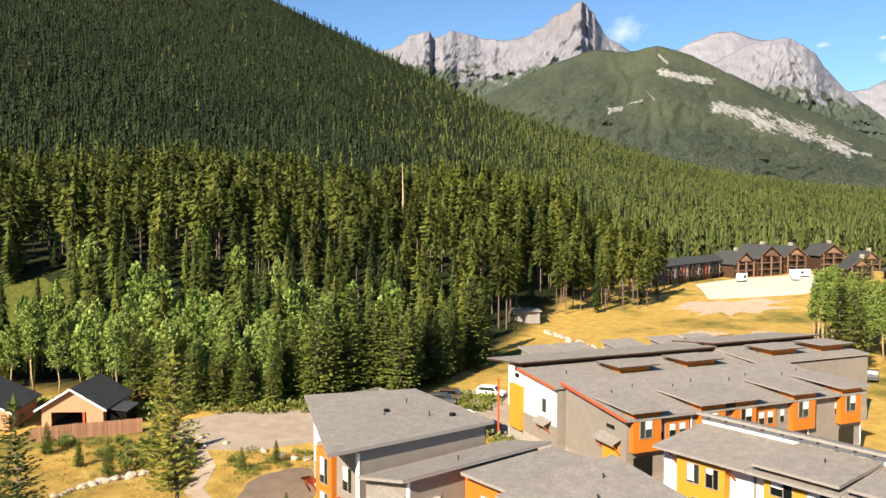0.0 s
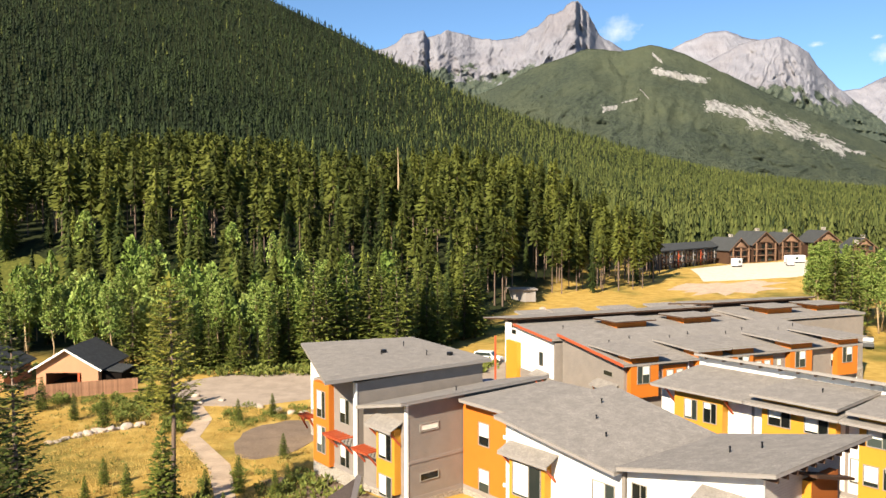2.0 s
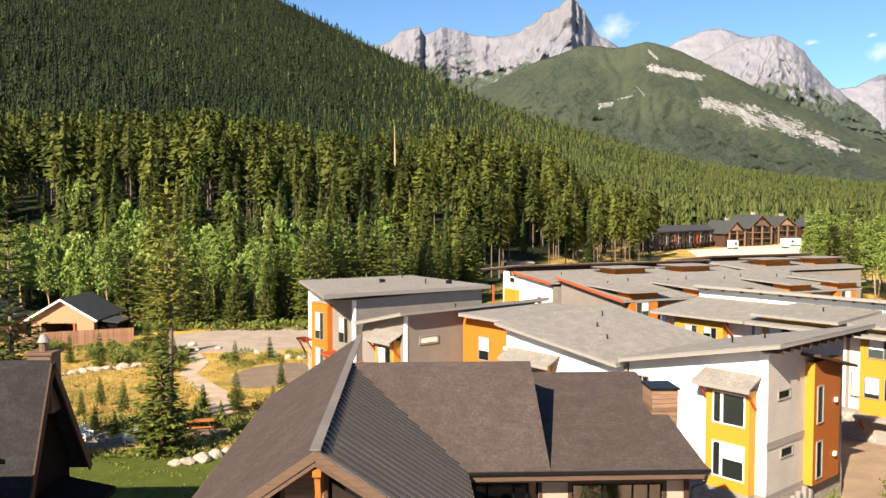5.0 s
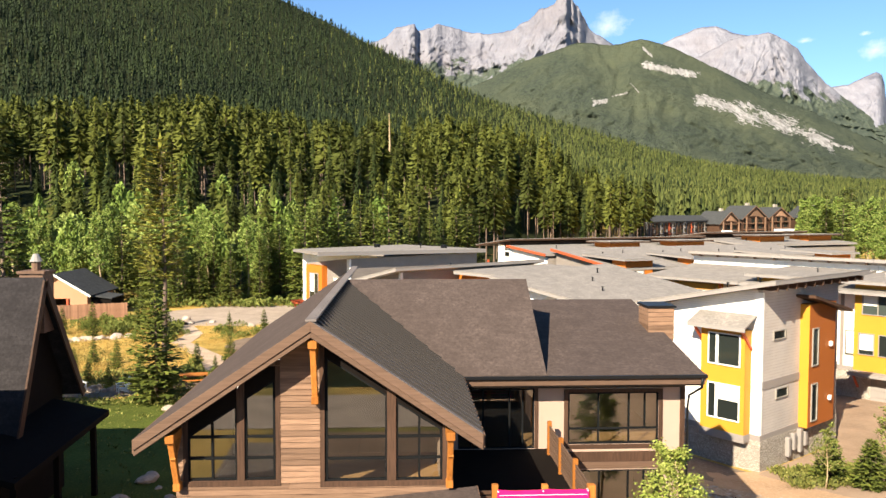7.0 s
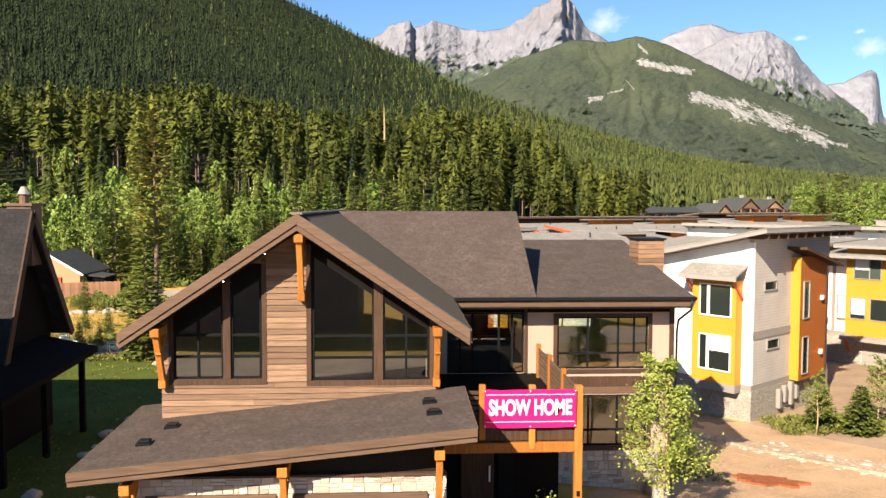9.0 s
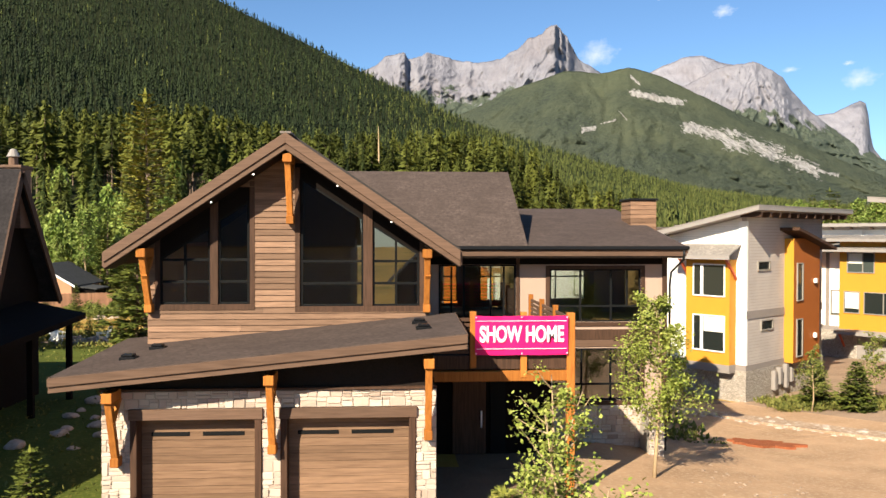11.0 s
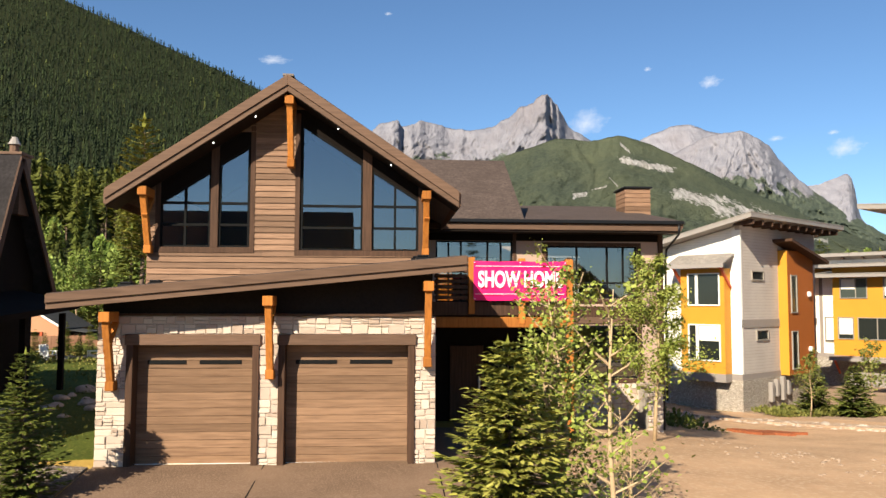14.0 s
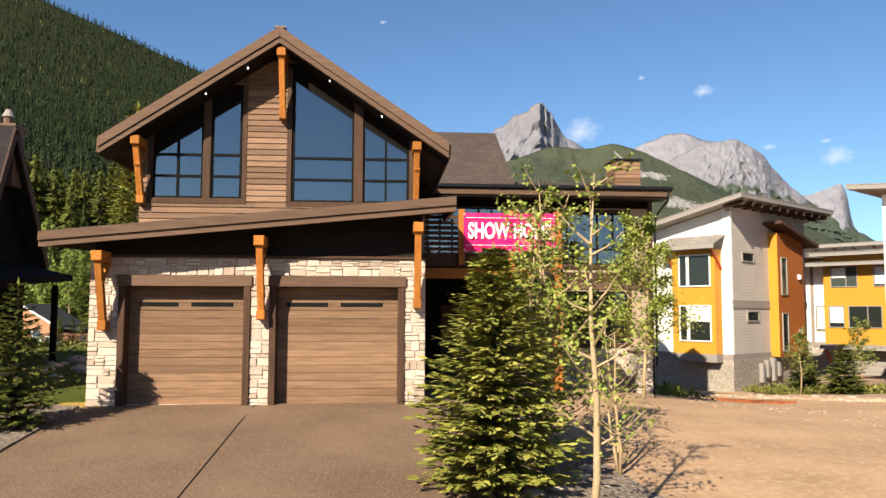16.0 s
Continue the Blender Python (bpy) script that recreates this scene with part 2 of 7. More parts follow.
M_MULCH = earth("red_mulch", (0.26, 0.08, 0.035), (0.36, 0.14, 0.06), 14, 0.9, 0.05)
M_ROCK = plain("field_stone", (0.42, 0.34, 0.27), 0.9, 0, 0.3, 2, 0.5, 14)
M_PEBBLE = plain("dusty_pebbles", (0.33, 0.24, 0.17), 0.95, 0, 0.3, 2, 0.4, 14)
M_GRAVELBED = earth("pebble_bed", (0.17, 0.13, 0.10), (0.42, 0.36, 0.3), 14, 0.9, 0.04)


# ---- mesh helpers ----
class MB:
    """Collects corners and faces for one mesh."""

    def __init__(self):
        self.v, self.f = [], []

    def face(self, pts):
        k = len(self.v)
        self.v += [tuple(p) for p in pts]
        self.f.append(tuple(range(k, k + len(pts))))
        return self

    def solid(self, bottom, top):
        """A closed body between two rings of equal length (counter-clockwise seen from the top ring's side)."""
        k, n = len(self.v), len(bottom)
        self.v += [tuple(p) for p in bottom] + [tuple(p) for p in top]
        self.f.append(tuple(k + i for i in reversed(range(n))))
        self.f.append(tuple(k + n + i for i in range(n)))
        for i in range(n):
            j = (i + 1) % n
            self.f.append((k + i, k + j, k + n + j, k + n + i))
        return self

    def box(self, x0, x1, y0, y1, z0, z1):
        r = [(x0, y0), (x1, y0), (x1, y1), (x0, y1)]
        return self.solid([(*p, z0) for p in r], [(*p, z1) for p in r])

    def prism_y(self, poly, y0, y1):
        """A polygon in x, z (counter-clockwise seen from -y), from y0 to y1 behind it."""
        return self.solid([(x, y1, z) for x, z in poly], [(x, y0, z) for x, z in poly])

    def prism_z(self, poly, z0, z1):
        return self.solid([(x, y, z0) for x, y in poly], [(x, y, z1) for x, y in poly])

    def slab(self, top, thick):
        """A roof slab under a ring of top corners (counter-clockwise from above)."""
        return self.solid([(x, y, z - thick) for x, y, z in top], top)

    def beam(self, a, b, w, h, up=(0, 0, 1)):
        """A timber of section w by h from a to b."""
        a, b, up = Vector(a), Vector(b), Vector(up)
        d = (b - a).normalized()
        s = d.cross(up).normalized()
        u = s.cross(d)
        c = [s * w / 2 + u * h / 2, -s * w / 2 + u * h / 2, -s * w / 2 - u * h / 2, s * w / 2 - u * h / 2]
        return self.solid([a + q for q in reversed(c)], [b + q for q in reversed(c)])

    def tube(self, pts, radii, n=7):
        """A round stem through pts."""
        rings = []
        for i, p in enumerate(pts):
            d = (Vector(pts[min(i + 1, len(pts) - 1)]) - Vector(pts[max(i - 1, 0)])).normalized()
            s = d.cross(Vector((0.31, 0.95, 0.05))).normalized()
            u = s.cross(d)
            k = len(self.v)
            for j in range(n):
                w = 2 * math.pi * j / n
                self.v.append(tuple(Vector(p) + (s * math.cos(w) + u * math.sin(w)) * radii[i]))
            rings.append(k)
        for a, b in zip(rings, rings[1:]):
            for j in range(n):
                self.f.append((a + j, b + j, b + (j + 1) % n, a + (j + 1) % n))
        self.f.append(tuple(rings[0] + j for j in range(n)))
        self.f.append(tuple(rings[-1] + j for j in reversed(range(n))))
        return self

    def data(self, name, mat, uv=False, smooth=False):
        me = bpy.data.meshes.new(name)
        me.from_pydata(self.v, [], self.f)
        if mat:
            me.materials.append(mat)
        if uv:
            roof_uv(me)
        if smooth:
            me.polygons.foreach_set("use_smooth", [True] * len(me.polygons))
        return me


def roof_uv(me):
    """Lays u along the level line and v up the slope of each face, in metres."""
    lay = me.uv_layers.new(name="slope")
    for p in me.polygons:
        n = p.normal
        level = Vector((0, 0, 1)).cross(n)
        level = level.normalized() if level.length > 1e-3 else Vector((1, 0, 0))
        rise = n.cross(level)
        for li in p.loop_indices:
            co = me.vertices[me.loops[li].vertex_index].co
            lay.data[li].uv = (co.dot(level), co.dot(rise))


def part(name, mb, mat, parent=None, label="", uv=False, smooth=False, bevel=0.0, weld=False):
    """Links a mesh as one object under a thing or part."""
    me = mb.data(name, mat, uv, smooth) if isinstance(mb, MB) else mb
    if weld:
        bm = bmesh.new()
        bm.from_mesh(me)
        bmesh.ops.remove_doubles(bm, verts=bm.verts, dist=1e-4)
        bm.to_mesh(me)
        bm.free()
    if bevel:
        bm = bmesh.new()
        bm.from_mesh(me)
        bmesh.ops.remove_doubles(bm, verts=bm.verts, dist=1e-5)
        bmesh.ops.bevel(bm, geom=bm.edges[:], offset=bevel, segments=1, affect="EDGES", clamp_overlap=True)
        bm.to_mesh(me)
        bm.free()
    ob = new(name, me)
    ob.parent = parent
    if label:
        ob["label"] = label
    return ob


def thing(name, m, label, category, group="", kind=""):
    ob = new(name)
    ob.matrix_world = m
    ob.empty_display_size = 0.2
    return tagged(ob, label, category, group, kind)


def big_mesh(name, verts, faces, mat):
    """A mesh from arrays of corners and of triangles."""
    me = bpy.data.meshes.new(name)
    nf = len(faces)
    me.vertices.add(len(verts))
    me.vertices.foreach_set("co", np.asarray(verts, dtype=np.float32).ravel())
    me.loops.add(nf * 3)
    me.loops.foreach_set("vertex_index", np.asarray(faces, dtype=np.int32).ravel())
    me.polygons.add(nf)
    me.polygons.foreach_set("loop_start", np.arange(nf, dtype=np.int32) * 3)
    me.update(calc_edges=True)
    me.validate()
    me.materials.append(mat)
    return me


def scatter(template, spots, heights, widths, turns):
    """Arrays of many copies of one template (corners, triangles) standing at spots."""
    v, f = template
    n = len(spots)
    c, s = np.cos(turns)[:, None], np.sin(turns)[:, None]
    x = (v[None, :, 0] * c - v[None, :, 1] * s) * widths[:, None] + spots[:, 0:1]
    y = (v[None, :, 0] * s + v[None, :, 1] * c) * widths[:, None] + spots[:, 1:2]
    z = v[None, :, 2] * heights[:, None] + spots[:, 2:3]
    verts = np.stack([x, y, z], -1).reshape(-1, 3)
    faces = (f[None] + (np.arange(n) * len(v))[:, None, None]).reshape(-1, 3)
    return verts, faces


# ---- ground ----
RIDGE_X = [-0.95, -0.62, -0.50, -0.405, -0.345, -0.273, -0.213, -0.152, -0.1, -0.03, 0.029, 0.072, 0.115, 0.188, 0.261, 0.334, 0.408, 0.519, 0.608, 0.9]
RIDGE_E = [0.50, 0.455, 0.418, 0.377, 0.351, 0.318, 0.292, 0.263, 0.238, 0.203, 0.1755, 0.1545, 0.137, 0.115, 0.094, 0.073, 0.058, 0.0445, 0.037, 0.03]
RIDGE_Y = 1750.0


def step(a, b, x):
    t = np.clip((x - a) / (b - a), 0, 1)
    return t * t * (3 - 2 * t)


def waves(x, y, s):
    """A smooth uneven field, about -1 to 1."""
    return (np.sin(x / s + 1.3 * np.sin(y / s * 0.7)) + np.sin(y / s * 1.3 + 1.7 * np.sin(x / s * 0.6 + 2))) / 2


def height(x, y):
    """The land: lots in front, a shallow floor with the rows of houses, the rising forest and the long hill."""
    x, y = np.asarray(x, dtype=float), np.asarray(y, dtype=float)
    left = np.interp(y, [-60, 0, 16.8, 30, 50, 75, 90, 125, 160, 200, 268, 330], [-2.4, -1.3, 0.0, 0.0, -0.2, -2.0, -3.0, -3.0, 0.0, 9.0, 19.0, 25.0])
    right = np.interp(y, [-60, 0, 12, 20, 28, 38, 60, 125, 200, 250, 330], [-2.4, -1.3, -0.45, -0.6, -1.4, -2.1, -2.8, -3.0, -2.5, -1.0, 0.5])
    edge = np.interp(y, [0, 17, 30, 60, 100, 125, 150, 180, 215, 288, 330], [2, 2, 3, 6, 10, -20, -18, -12, 12, 42, 55])
    wide = np.interp(y, [0, 60, 125, 215, 288, 330], [8, 20, 30, 36, 46, 55])
    k = step(0, 1, (x - edge) / wide + 0.15)
    left = left + 7.0 * step(150, 195, y) * step(-15, -65, x) * (1 - 0.5 * step(300, 380, y))
    z = left * (1 - k) + right * k
    far = step(110, 200, y)
    z = z + far * waves(x, y, 23) * 0.8
    u = x / np.maximum(y, 1.0)
    e = np.interp(u, RIDGE_X, RIDGE_E)
    f = np.clip((y - 320) / (RIDGE_Y - 320), 0, 1)
    rim = 27 + e * RIDGE_Y - 19
    hill = z + (rim - z) * f ** 1.5 + waves(x, y, 140) * 22 * step(420, 800, y) * step(0.02, 0.2, e) * (1 - f)
    back = np.clip((y - RIDGE_Y) / 900, 0, 1)
    return np.where(y > 320, hill - back * (rim + 30), z)


def axis(*spans):
    out = []
    for a, b, s in spans:
        out += list(np.arange(a, b, s))
    return np.array(out + [spans[-1][1]])


gx = axis((-2600, -1600, 200), (-1600, -400, 40), (-400, -90, 10), (-90, -30, 3), (-30, 40, 1.0), (40, 140, 3), (140, 400, 10), (400, 1600, 40), (1600, 2600, 200))
gy = axis((-600, -60, 60), (-60, -10, 5), (-10, 60, 1.0), (60, 150, 2), (150, 340, 5), (340, 900, 20), (900, 2000, 35), (2000, 2900, 150))
X, Y = np.meshgrid(gx, gy)
gv = np.stack([X, Y, height(X, Y)], -1).reshape(-1, 3)
nx, ny = len(gx), len(gy)
i = (np.arange(ny - 1)[:, None] * nx + np.arange(nx - 1)[None]).ravel()
gf = np.concatenate([np.stack([i, i + 1, i + nx + 1], -1), np.stack([i, i + nx + 1, i + nx], -1)])
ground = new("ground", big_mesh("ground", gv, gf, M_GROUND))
ground.data.polygons.foreach_set("use_smooth", [True] * len(ground.data.polygons))
tagged(ground, "dry golden and green meadow running up to forested hill", "ground", kind="structure")


def sheet(name, ring, mat, label, lift=0.025, cell=0.6, category="ground"):
    """A flat cover that follows the land inside a ring of plan points; its rim is skirted down."""
    ring = [Vector(p) for p in ring]
    bm = bmesh.new()
    f = bm.faces.new([bm.verts.new((p.x, p.y, 0)) for p in ring])
    if f.normal.z < 0:
        f.normal_flip()
    lo = [min(p[k] for p in ring) for k in (0, 1)]
    hi = [max(p[k] for p in ring) for k in (0, 1)]
    for k in (0, 1):
        q = lo[k] + cell
        while q < hi[k]:
            co, no = [0, 0, 0], [0, 0, 0]
            co[k], no[k] = q, 1
            bmesh.ops.bisect_plane(bm, geom=bm.verts[:] + bm.edges[:] + bm.faces[:], plane_co=co, plane_no=no)
            q += cell
    bmesh.ops.triangulate(bm, faces=bm.faces[:])
    for v in bm.verts:
        v.co.z = float(height(v.co.x, v.co.y)) + lift
    rim = bmesh.ops.extrude_edge_only(bm, edges=[e for e in bm.edges if e.is_boundary])
    for v in [g for g in rim["geom"] if isinstance(g, bmesh.types.BMVert)]:
        v.co.z -= lift + 0.1
    bmesh.ops.recalc_face_normals(bm, faces=bm.faces[:])
    me = bpy.data.meshes.new(name)
    bm.to_mesh(me)
    bm.free()
    me.materials.append(mat)
    return tagged(new(name, me), label, category, kind="structure")


def blob(cx, cy, rx, ry, n=22, rough=0.12, turn=0.0, seed=0):
    rnd = random.Random(seed)
    pts = []
    for k in range(n):
        w = 2 * math.pi * k / n
        r = 1 + rnd.uniform(-rough, rough)
        x, y = math.cos(w) * rx * r, math.sin(w) * ry * r
        pts.append((cx + x * math.cos(turn) - y * math.sin(turn), cy + x * math.sin(turn) + y * math.cos(turn)))
    return pts


# ---- far mountains ----
def mountain(name, base_y, top_y, xs, es, mat, seed, crag, label, base_e=0.0, jag=0.0, folds=(), fine=34, n=300, m=80):
    """A massif with an uneven face between a foot line and a skyline (height as a slope from the first eye).

    folds: (position, depth) pairs that push the face back or forward, for buttresses and cut flanks."""
    noise.seed_set(seed)
    us = np.linspace(xs[0], xs[-1], n)
    e = np.interp(us, xs, es)
    fold = np.interp(us, [p[0] for p in folds], [p[1] for p in folds]) if folds else np.zeros(n)
    verts = np.zeros((m, n, 3))
    for r in range(m):
        g = r / (m - 1)
        k = min(g / 0.88, 1.0)
        for c in range(n):
            u = us[c]
            q = noise.fractal(Vector((u * 16, k * 3.0, seed)), 1.0, 2.1, 5)
            rib = noise.ridged_multi_fractal(Vector((u * fine + k * 3.0 + q * 1.2, k * 6.5 - u * fine * 0.35, seed + 3)), 0.8, 2.2, 6, 1.0, 2.0) - 1.0
            amp = math.sin(math.pi * k) ** 0.6 if k < 1 else 0.0
            y = base_y + (top_y - base_y) * (k * 0.85 + 0.15 * k * k) - crag * amp * (rib * 0.6 + q * 0.5) + fold[c] * min(1.0, k * 1.6)
            top = e[c] + jag * noise.fractal(Vector((u * 95, 1.5, seed)), 0.7, 2.2, 5)
            z = 27 + (base_e + (top - base_e) * (k ** 0.9)) * y
            if g >= 0.88:
                b = (g - 0.88) / 0.12
                y, z = top_y + fold[c] + b * 260, 27 + top * (top_y + fold[c]) - b * 500
            verts[r, c] = (u * y, y, z)
    i = (np.arange(m - 1)[:, None] * n + np.arange(n - 1)[None]).ravel()
    faces = np.concatenate([np.stack([i, i + 1, i + n + 1], -1), np.stack([i, i + n + 1, i + n], -1)])
    ob = new(name, big_mesh(name, verts.reshape(-1, 3), faces, mat))
    noise.seed_set(1)
    return tagged(ob, label, "mountain", kind="structure")


def cliff_material(name, treeline=770, pale=1.0):
    """Limestone: vertical streaks, faint strata, brownish scree patches, ragged woods at the foot."""
    m = Mat(name, 0.95, spec=0.02)
    w = m.world_co()
    strata = m.noise(1.0, 5, m.scaled(w, (0.0015, 0.0015, 0.02), (0, 0.12, 0)))
    streak = m.noise(1.0, 6, m.scaled(w, (0.02, 0.005, 0.006), (0, 0.35, 0)), 0.7)
    f = m.math("ADD", m.math("MULTIPLY", strata, 0.35), m.math("MULTIPLY", streak, 0.65))
    # distance haze is put into these blue-grey rock tints
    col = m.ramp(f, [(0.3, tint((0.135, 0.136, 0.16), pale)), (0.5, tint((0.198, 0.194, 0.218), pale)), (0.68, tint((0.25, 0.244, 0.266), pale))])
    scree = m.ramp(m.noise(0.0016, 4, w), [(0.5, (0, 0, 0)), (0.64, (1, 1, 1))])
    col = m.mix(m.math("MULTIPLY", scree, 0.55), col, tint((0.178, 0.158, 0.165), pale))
    sep = m.n("ShaderNodeSeparateXYZ")
    m.put(sep.inputs[0], w)
    low = m.math("MULTIPLY_ADD", m.noise(0.0075, 6, w, 0.65), 460)
    low.node.inputs[2].default_value = -230
    lev = m.math("ADD", sep.outputs[2], low)
    t0 = treeline / 1000
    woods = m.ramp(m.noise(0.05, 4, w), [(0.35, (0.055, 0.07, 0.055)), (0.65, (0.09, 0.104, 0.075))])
    col = m.mix(m.ramp(m.math("DIVIDE", lev, 1000), [(t0 - 0.012, (1, 1, 1)), (t0 + 0.012, (0, 0, 0))]), col, woods)
    m.color(col).bump(f, 1.0, 22)
    return m.m


def greenmount_material(name):
    m = Mat(name, 0.95, spec=0.02)
    w = m.world_co()
    trees = m.noise(0.075, 5, w, 0.7)
    zone = m.noise(0.0035, 5, w)
    # tree greens paled and greyed: the haze in front is part of the colour
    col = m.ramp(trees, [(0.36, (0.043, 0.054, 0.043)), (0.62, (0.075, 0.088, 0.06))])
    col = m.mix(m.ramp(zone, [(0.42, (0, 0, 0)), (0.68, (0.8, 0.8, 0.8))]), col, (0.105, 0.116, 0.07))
    sep = m.n("ShaderNodeSeparateXYZ")
    m.put(sep.inputs[0], w)
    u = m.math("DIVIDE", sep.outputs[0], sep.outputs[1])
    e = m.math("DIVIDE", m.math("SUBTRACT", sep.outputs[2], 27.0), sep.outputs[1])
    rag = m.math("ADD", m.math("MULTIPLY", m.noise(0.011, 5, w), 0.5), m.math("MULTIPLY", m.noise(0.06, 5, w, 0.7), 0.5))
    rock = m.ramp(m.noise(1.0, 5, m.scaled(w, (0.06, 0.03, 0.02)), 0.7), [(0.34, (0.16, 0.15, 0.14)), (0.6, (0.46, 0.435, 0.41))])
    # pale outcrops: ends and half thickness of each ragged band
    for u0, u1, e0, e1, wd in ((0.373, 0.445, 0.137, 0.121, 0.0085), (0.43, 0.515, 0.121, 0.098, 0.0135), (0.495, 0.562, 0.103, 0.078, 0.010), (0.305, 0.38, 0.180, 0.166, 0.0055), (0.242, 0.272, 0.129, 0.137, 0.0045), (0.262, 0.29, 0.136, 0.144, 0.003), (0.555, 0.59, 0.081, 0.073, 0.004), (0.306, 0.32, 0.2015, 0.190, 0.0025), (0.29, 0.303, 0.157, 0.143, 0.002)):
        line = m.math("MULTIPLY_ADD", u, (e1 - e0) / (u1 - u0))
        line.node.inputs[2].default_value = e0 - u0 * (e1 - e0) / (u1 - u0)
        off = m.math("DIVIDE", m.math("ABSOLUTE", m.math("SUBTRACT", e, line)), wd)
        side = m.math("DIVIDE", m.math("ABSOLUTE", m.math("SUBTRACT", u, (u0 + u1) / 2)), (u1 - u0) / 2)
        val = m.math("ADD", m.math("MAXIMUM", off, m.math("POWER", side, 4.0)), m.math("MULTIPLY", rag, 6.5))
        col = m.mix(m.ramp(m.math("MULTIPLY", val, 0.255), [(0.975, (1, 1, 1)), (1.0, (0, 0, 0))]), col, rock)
    m.color(col).bump(trees, 1.0, 16)
    return m.m


M_CLIFF = cliff_material("hazy_limestone_face")
M_CLIFFLOW = cliff_material("hazy_low_limestone", 640, 1.05)
M_CLIFFFAR = cliff_material("hazy_far_limestone", 480, 1.15)
M_GREENMOUNT = greenmount_material("hazy_wooded_mountain")
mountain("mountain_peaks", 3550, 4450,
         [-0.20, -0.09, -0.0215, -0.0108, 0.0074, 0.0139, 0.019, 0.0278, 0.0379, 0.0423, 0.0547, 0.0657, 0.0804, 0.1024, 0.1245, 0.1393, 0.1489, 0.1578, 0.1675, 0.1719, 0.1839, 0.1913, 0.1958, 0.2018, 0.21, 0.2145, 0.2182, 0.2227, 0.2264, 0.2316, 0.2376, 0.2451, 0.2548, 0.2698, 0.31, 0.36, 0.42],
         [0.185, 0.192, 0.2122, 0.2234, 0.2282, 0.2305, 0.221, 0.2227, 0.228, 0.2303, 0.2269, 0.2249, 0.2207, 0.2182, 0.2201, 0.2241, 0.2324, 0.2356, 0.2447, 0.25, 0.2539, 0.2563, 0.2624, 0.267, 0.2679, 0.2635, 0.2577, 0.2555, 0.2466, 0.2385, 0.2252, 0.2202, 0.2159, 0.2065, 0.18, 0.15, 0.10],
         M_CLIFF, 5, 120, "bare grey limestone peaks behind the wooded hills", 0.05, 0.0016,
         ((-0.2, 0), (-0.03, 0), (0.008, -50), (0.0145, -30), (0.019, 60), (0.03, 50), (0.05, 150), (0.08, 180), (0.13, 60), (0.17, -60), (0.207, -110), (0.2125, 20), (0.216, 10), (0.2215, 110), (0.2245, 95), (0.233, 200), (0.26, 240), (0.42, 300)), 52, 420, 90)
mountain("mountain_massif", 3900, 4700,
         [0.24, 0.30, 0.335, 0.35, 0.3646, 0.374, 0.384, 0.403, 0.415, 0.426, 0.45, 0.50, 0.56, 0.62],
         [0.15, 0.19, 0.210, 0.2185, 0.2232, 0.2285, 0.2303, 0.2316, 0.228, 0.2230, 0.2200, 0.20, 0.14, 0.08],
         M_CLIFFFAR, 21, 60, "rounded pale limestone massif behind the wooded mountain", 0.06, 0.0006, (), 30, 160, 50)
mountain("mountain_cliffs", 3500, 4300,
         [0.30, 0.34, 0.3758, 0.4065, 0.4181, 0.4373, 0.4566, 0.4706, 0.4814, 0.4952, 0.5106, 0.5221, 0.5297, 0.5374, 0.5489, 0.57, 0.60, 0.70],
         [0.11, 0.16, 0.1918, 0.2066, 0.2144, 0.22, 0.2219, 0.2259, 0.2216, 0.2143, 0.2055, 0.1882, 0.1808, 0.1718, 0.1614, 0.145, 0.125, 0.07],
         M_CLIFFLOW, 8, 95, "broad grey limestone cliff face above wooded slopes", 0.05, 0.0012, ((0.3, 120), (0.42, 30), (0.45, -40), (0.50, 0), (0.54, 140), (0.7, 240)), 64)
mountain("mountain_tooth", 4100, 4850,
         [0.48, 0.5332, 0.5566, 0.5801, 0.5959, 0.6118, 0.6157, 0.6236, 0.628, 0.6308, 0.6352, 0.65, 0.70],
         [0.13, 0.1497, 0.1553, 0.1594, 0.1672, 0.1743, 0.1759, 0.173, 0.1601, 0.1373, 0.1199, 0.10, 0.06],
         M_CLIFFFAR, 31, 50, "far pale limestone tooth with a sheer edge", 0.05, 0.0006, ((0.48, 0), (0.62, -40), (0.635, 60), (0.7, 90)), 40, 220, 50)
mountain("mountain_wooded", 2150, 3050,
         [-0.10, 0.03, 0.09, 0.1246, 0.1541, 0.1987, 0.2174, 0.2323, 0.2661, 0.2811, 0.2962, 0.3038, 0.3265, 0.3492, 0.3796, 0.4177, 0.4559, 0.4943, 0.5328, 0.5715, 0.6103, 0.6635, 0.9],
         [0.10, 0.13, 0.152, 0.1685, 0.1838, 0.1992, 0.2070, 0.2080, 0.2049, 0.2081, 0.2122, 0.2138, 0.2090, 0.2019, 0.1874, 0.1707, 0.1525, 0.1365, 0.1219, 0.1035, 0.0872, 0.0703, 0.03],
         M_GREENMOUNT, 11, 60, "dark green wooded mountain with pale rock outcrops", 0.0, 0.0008)


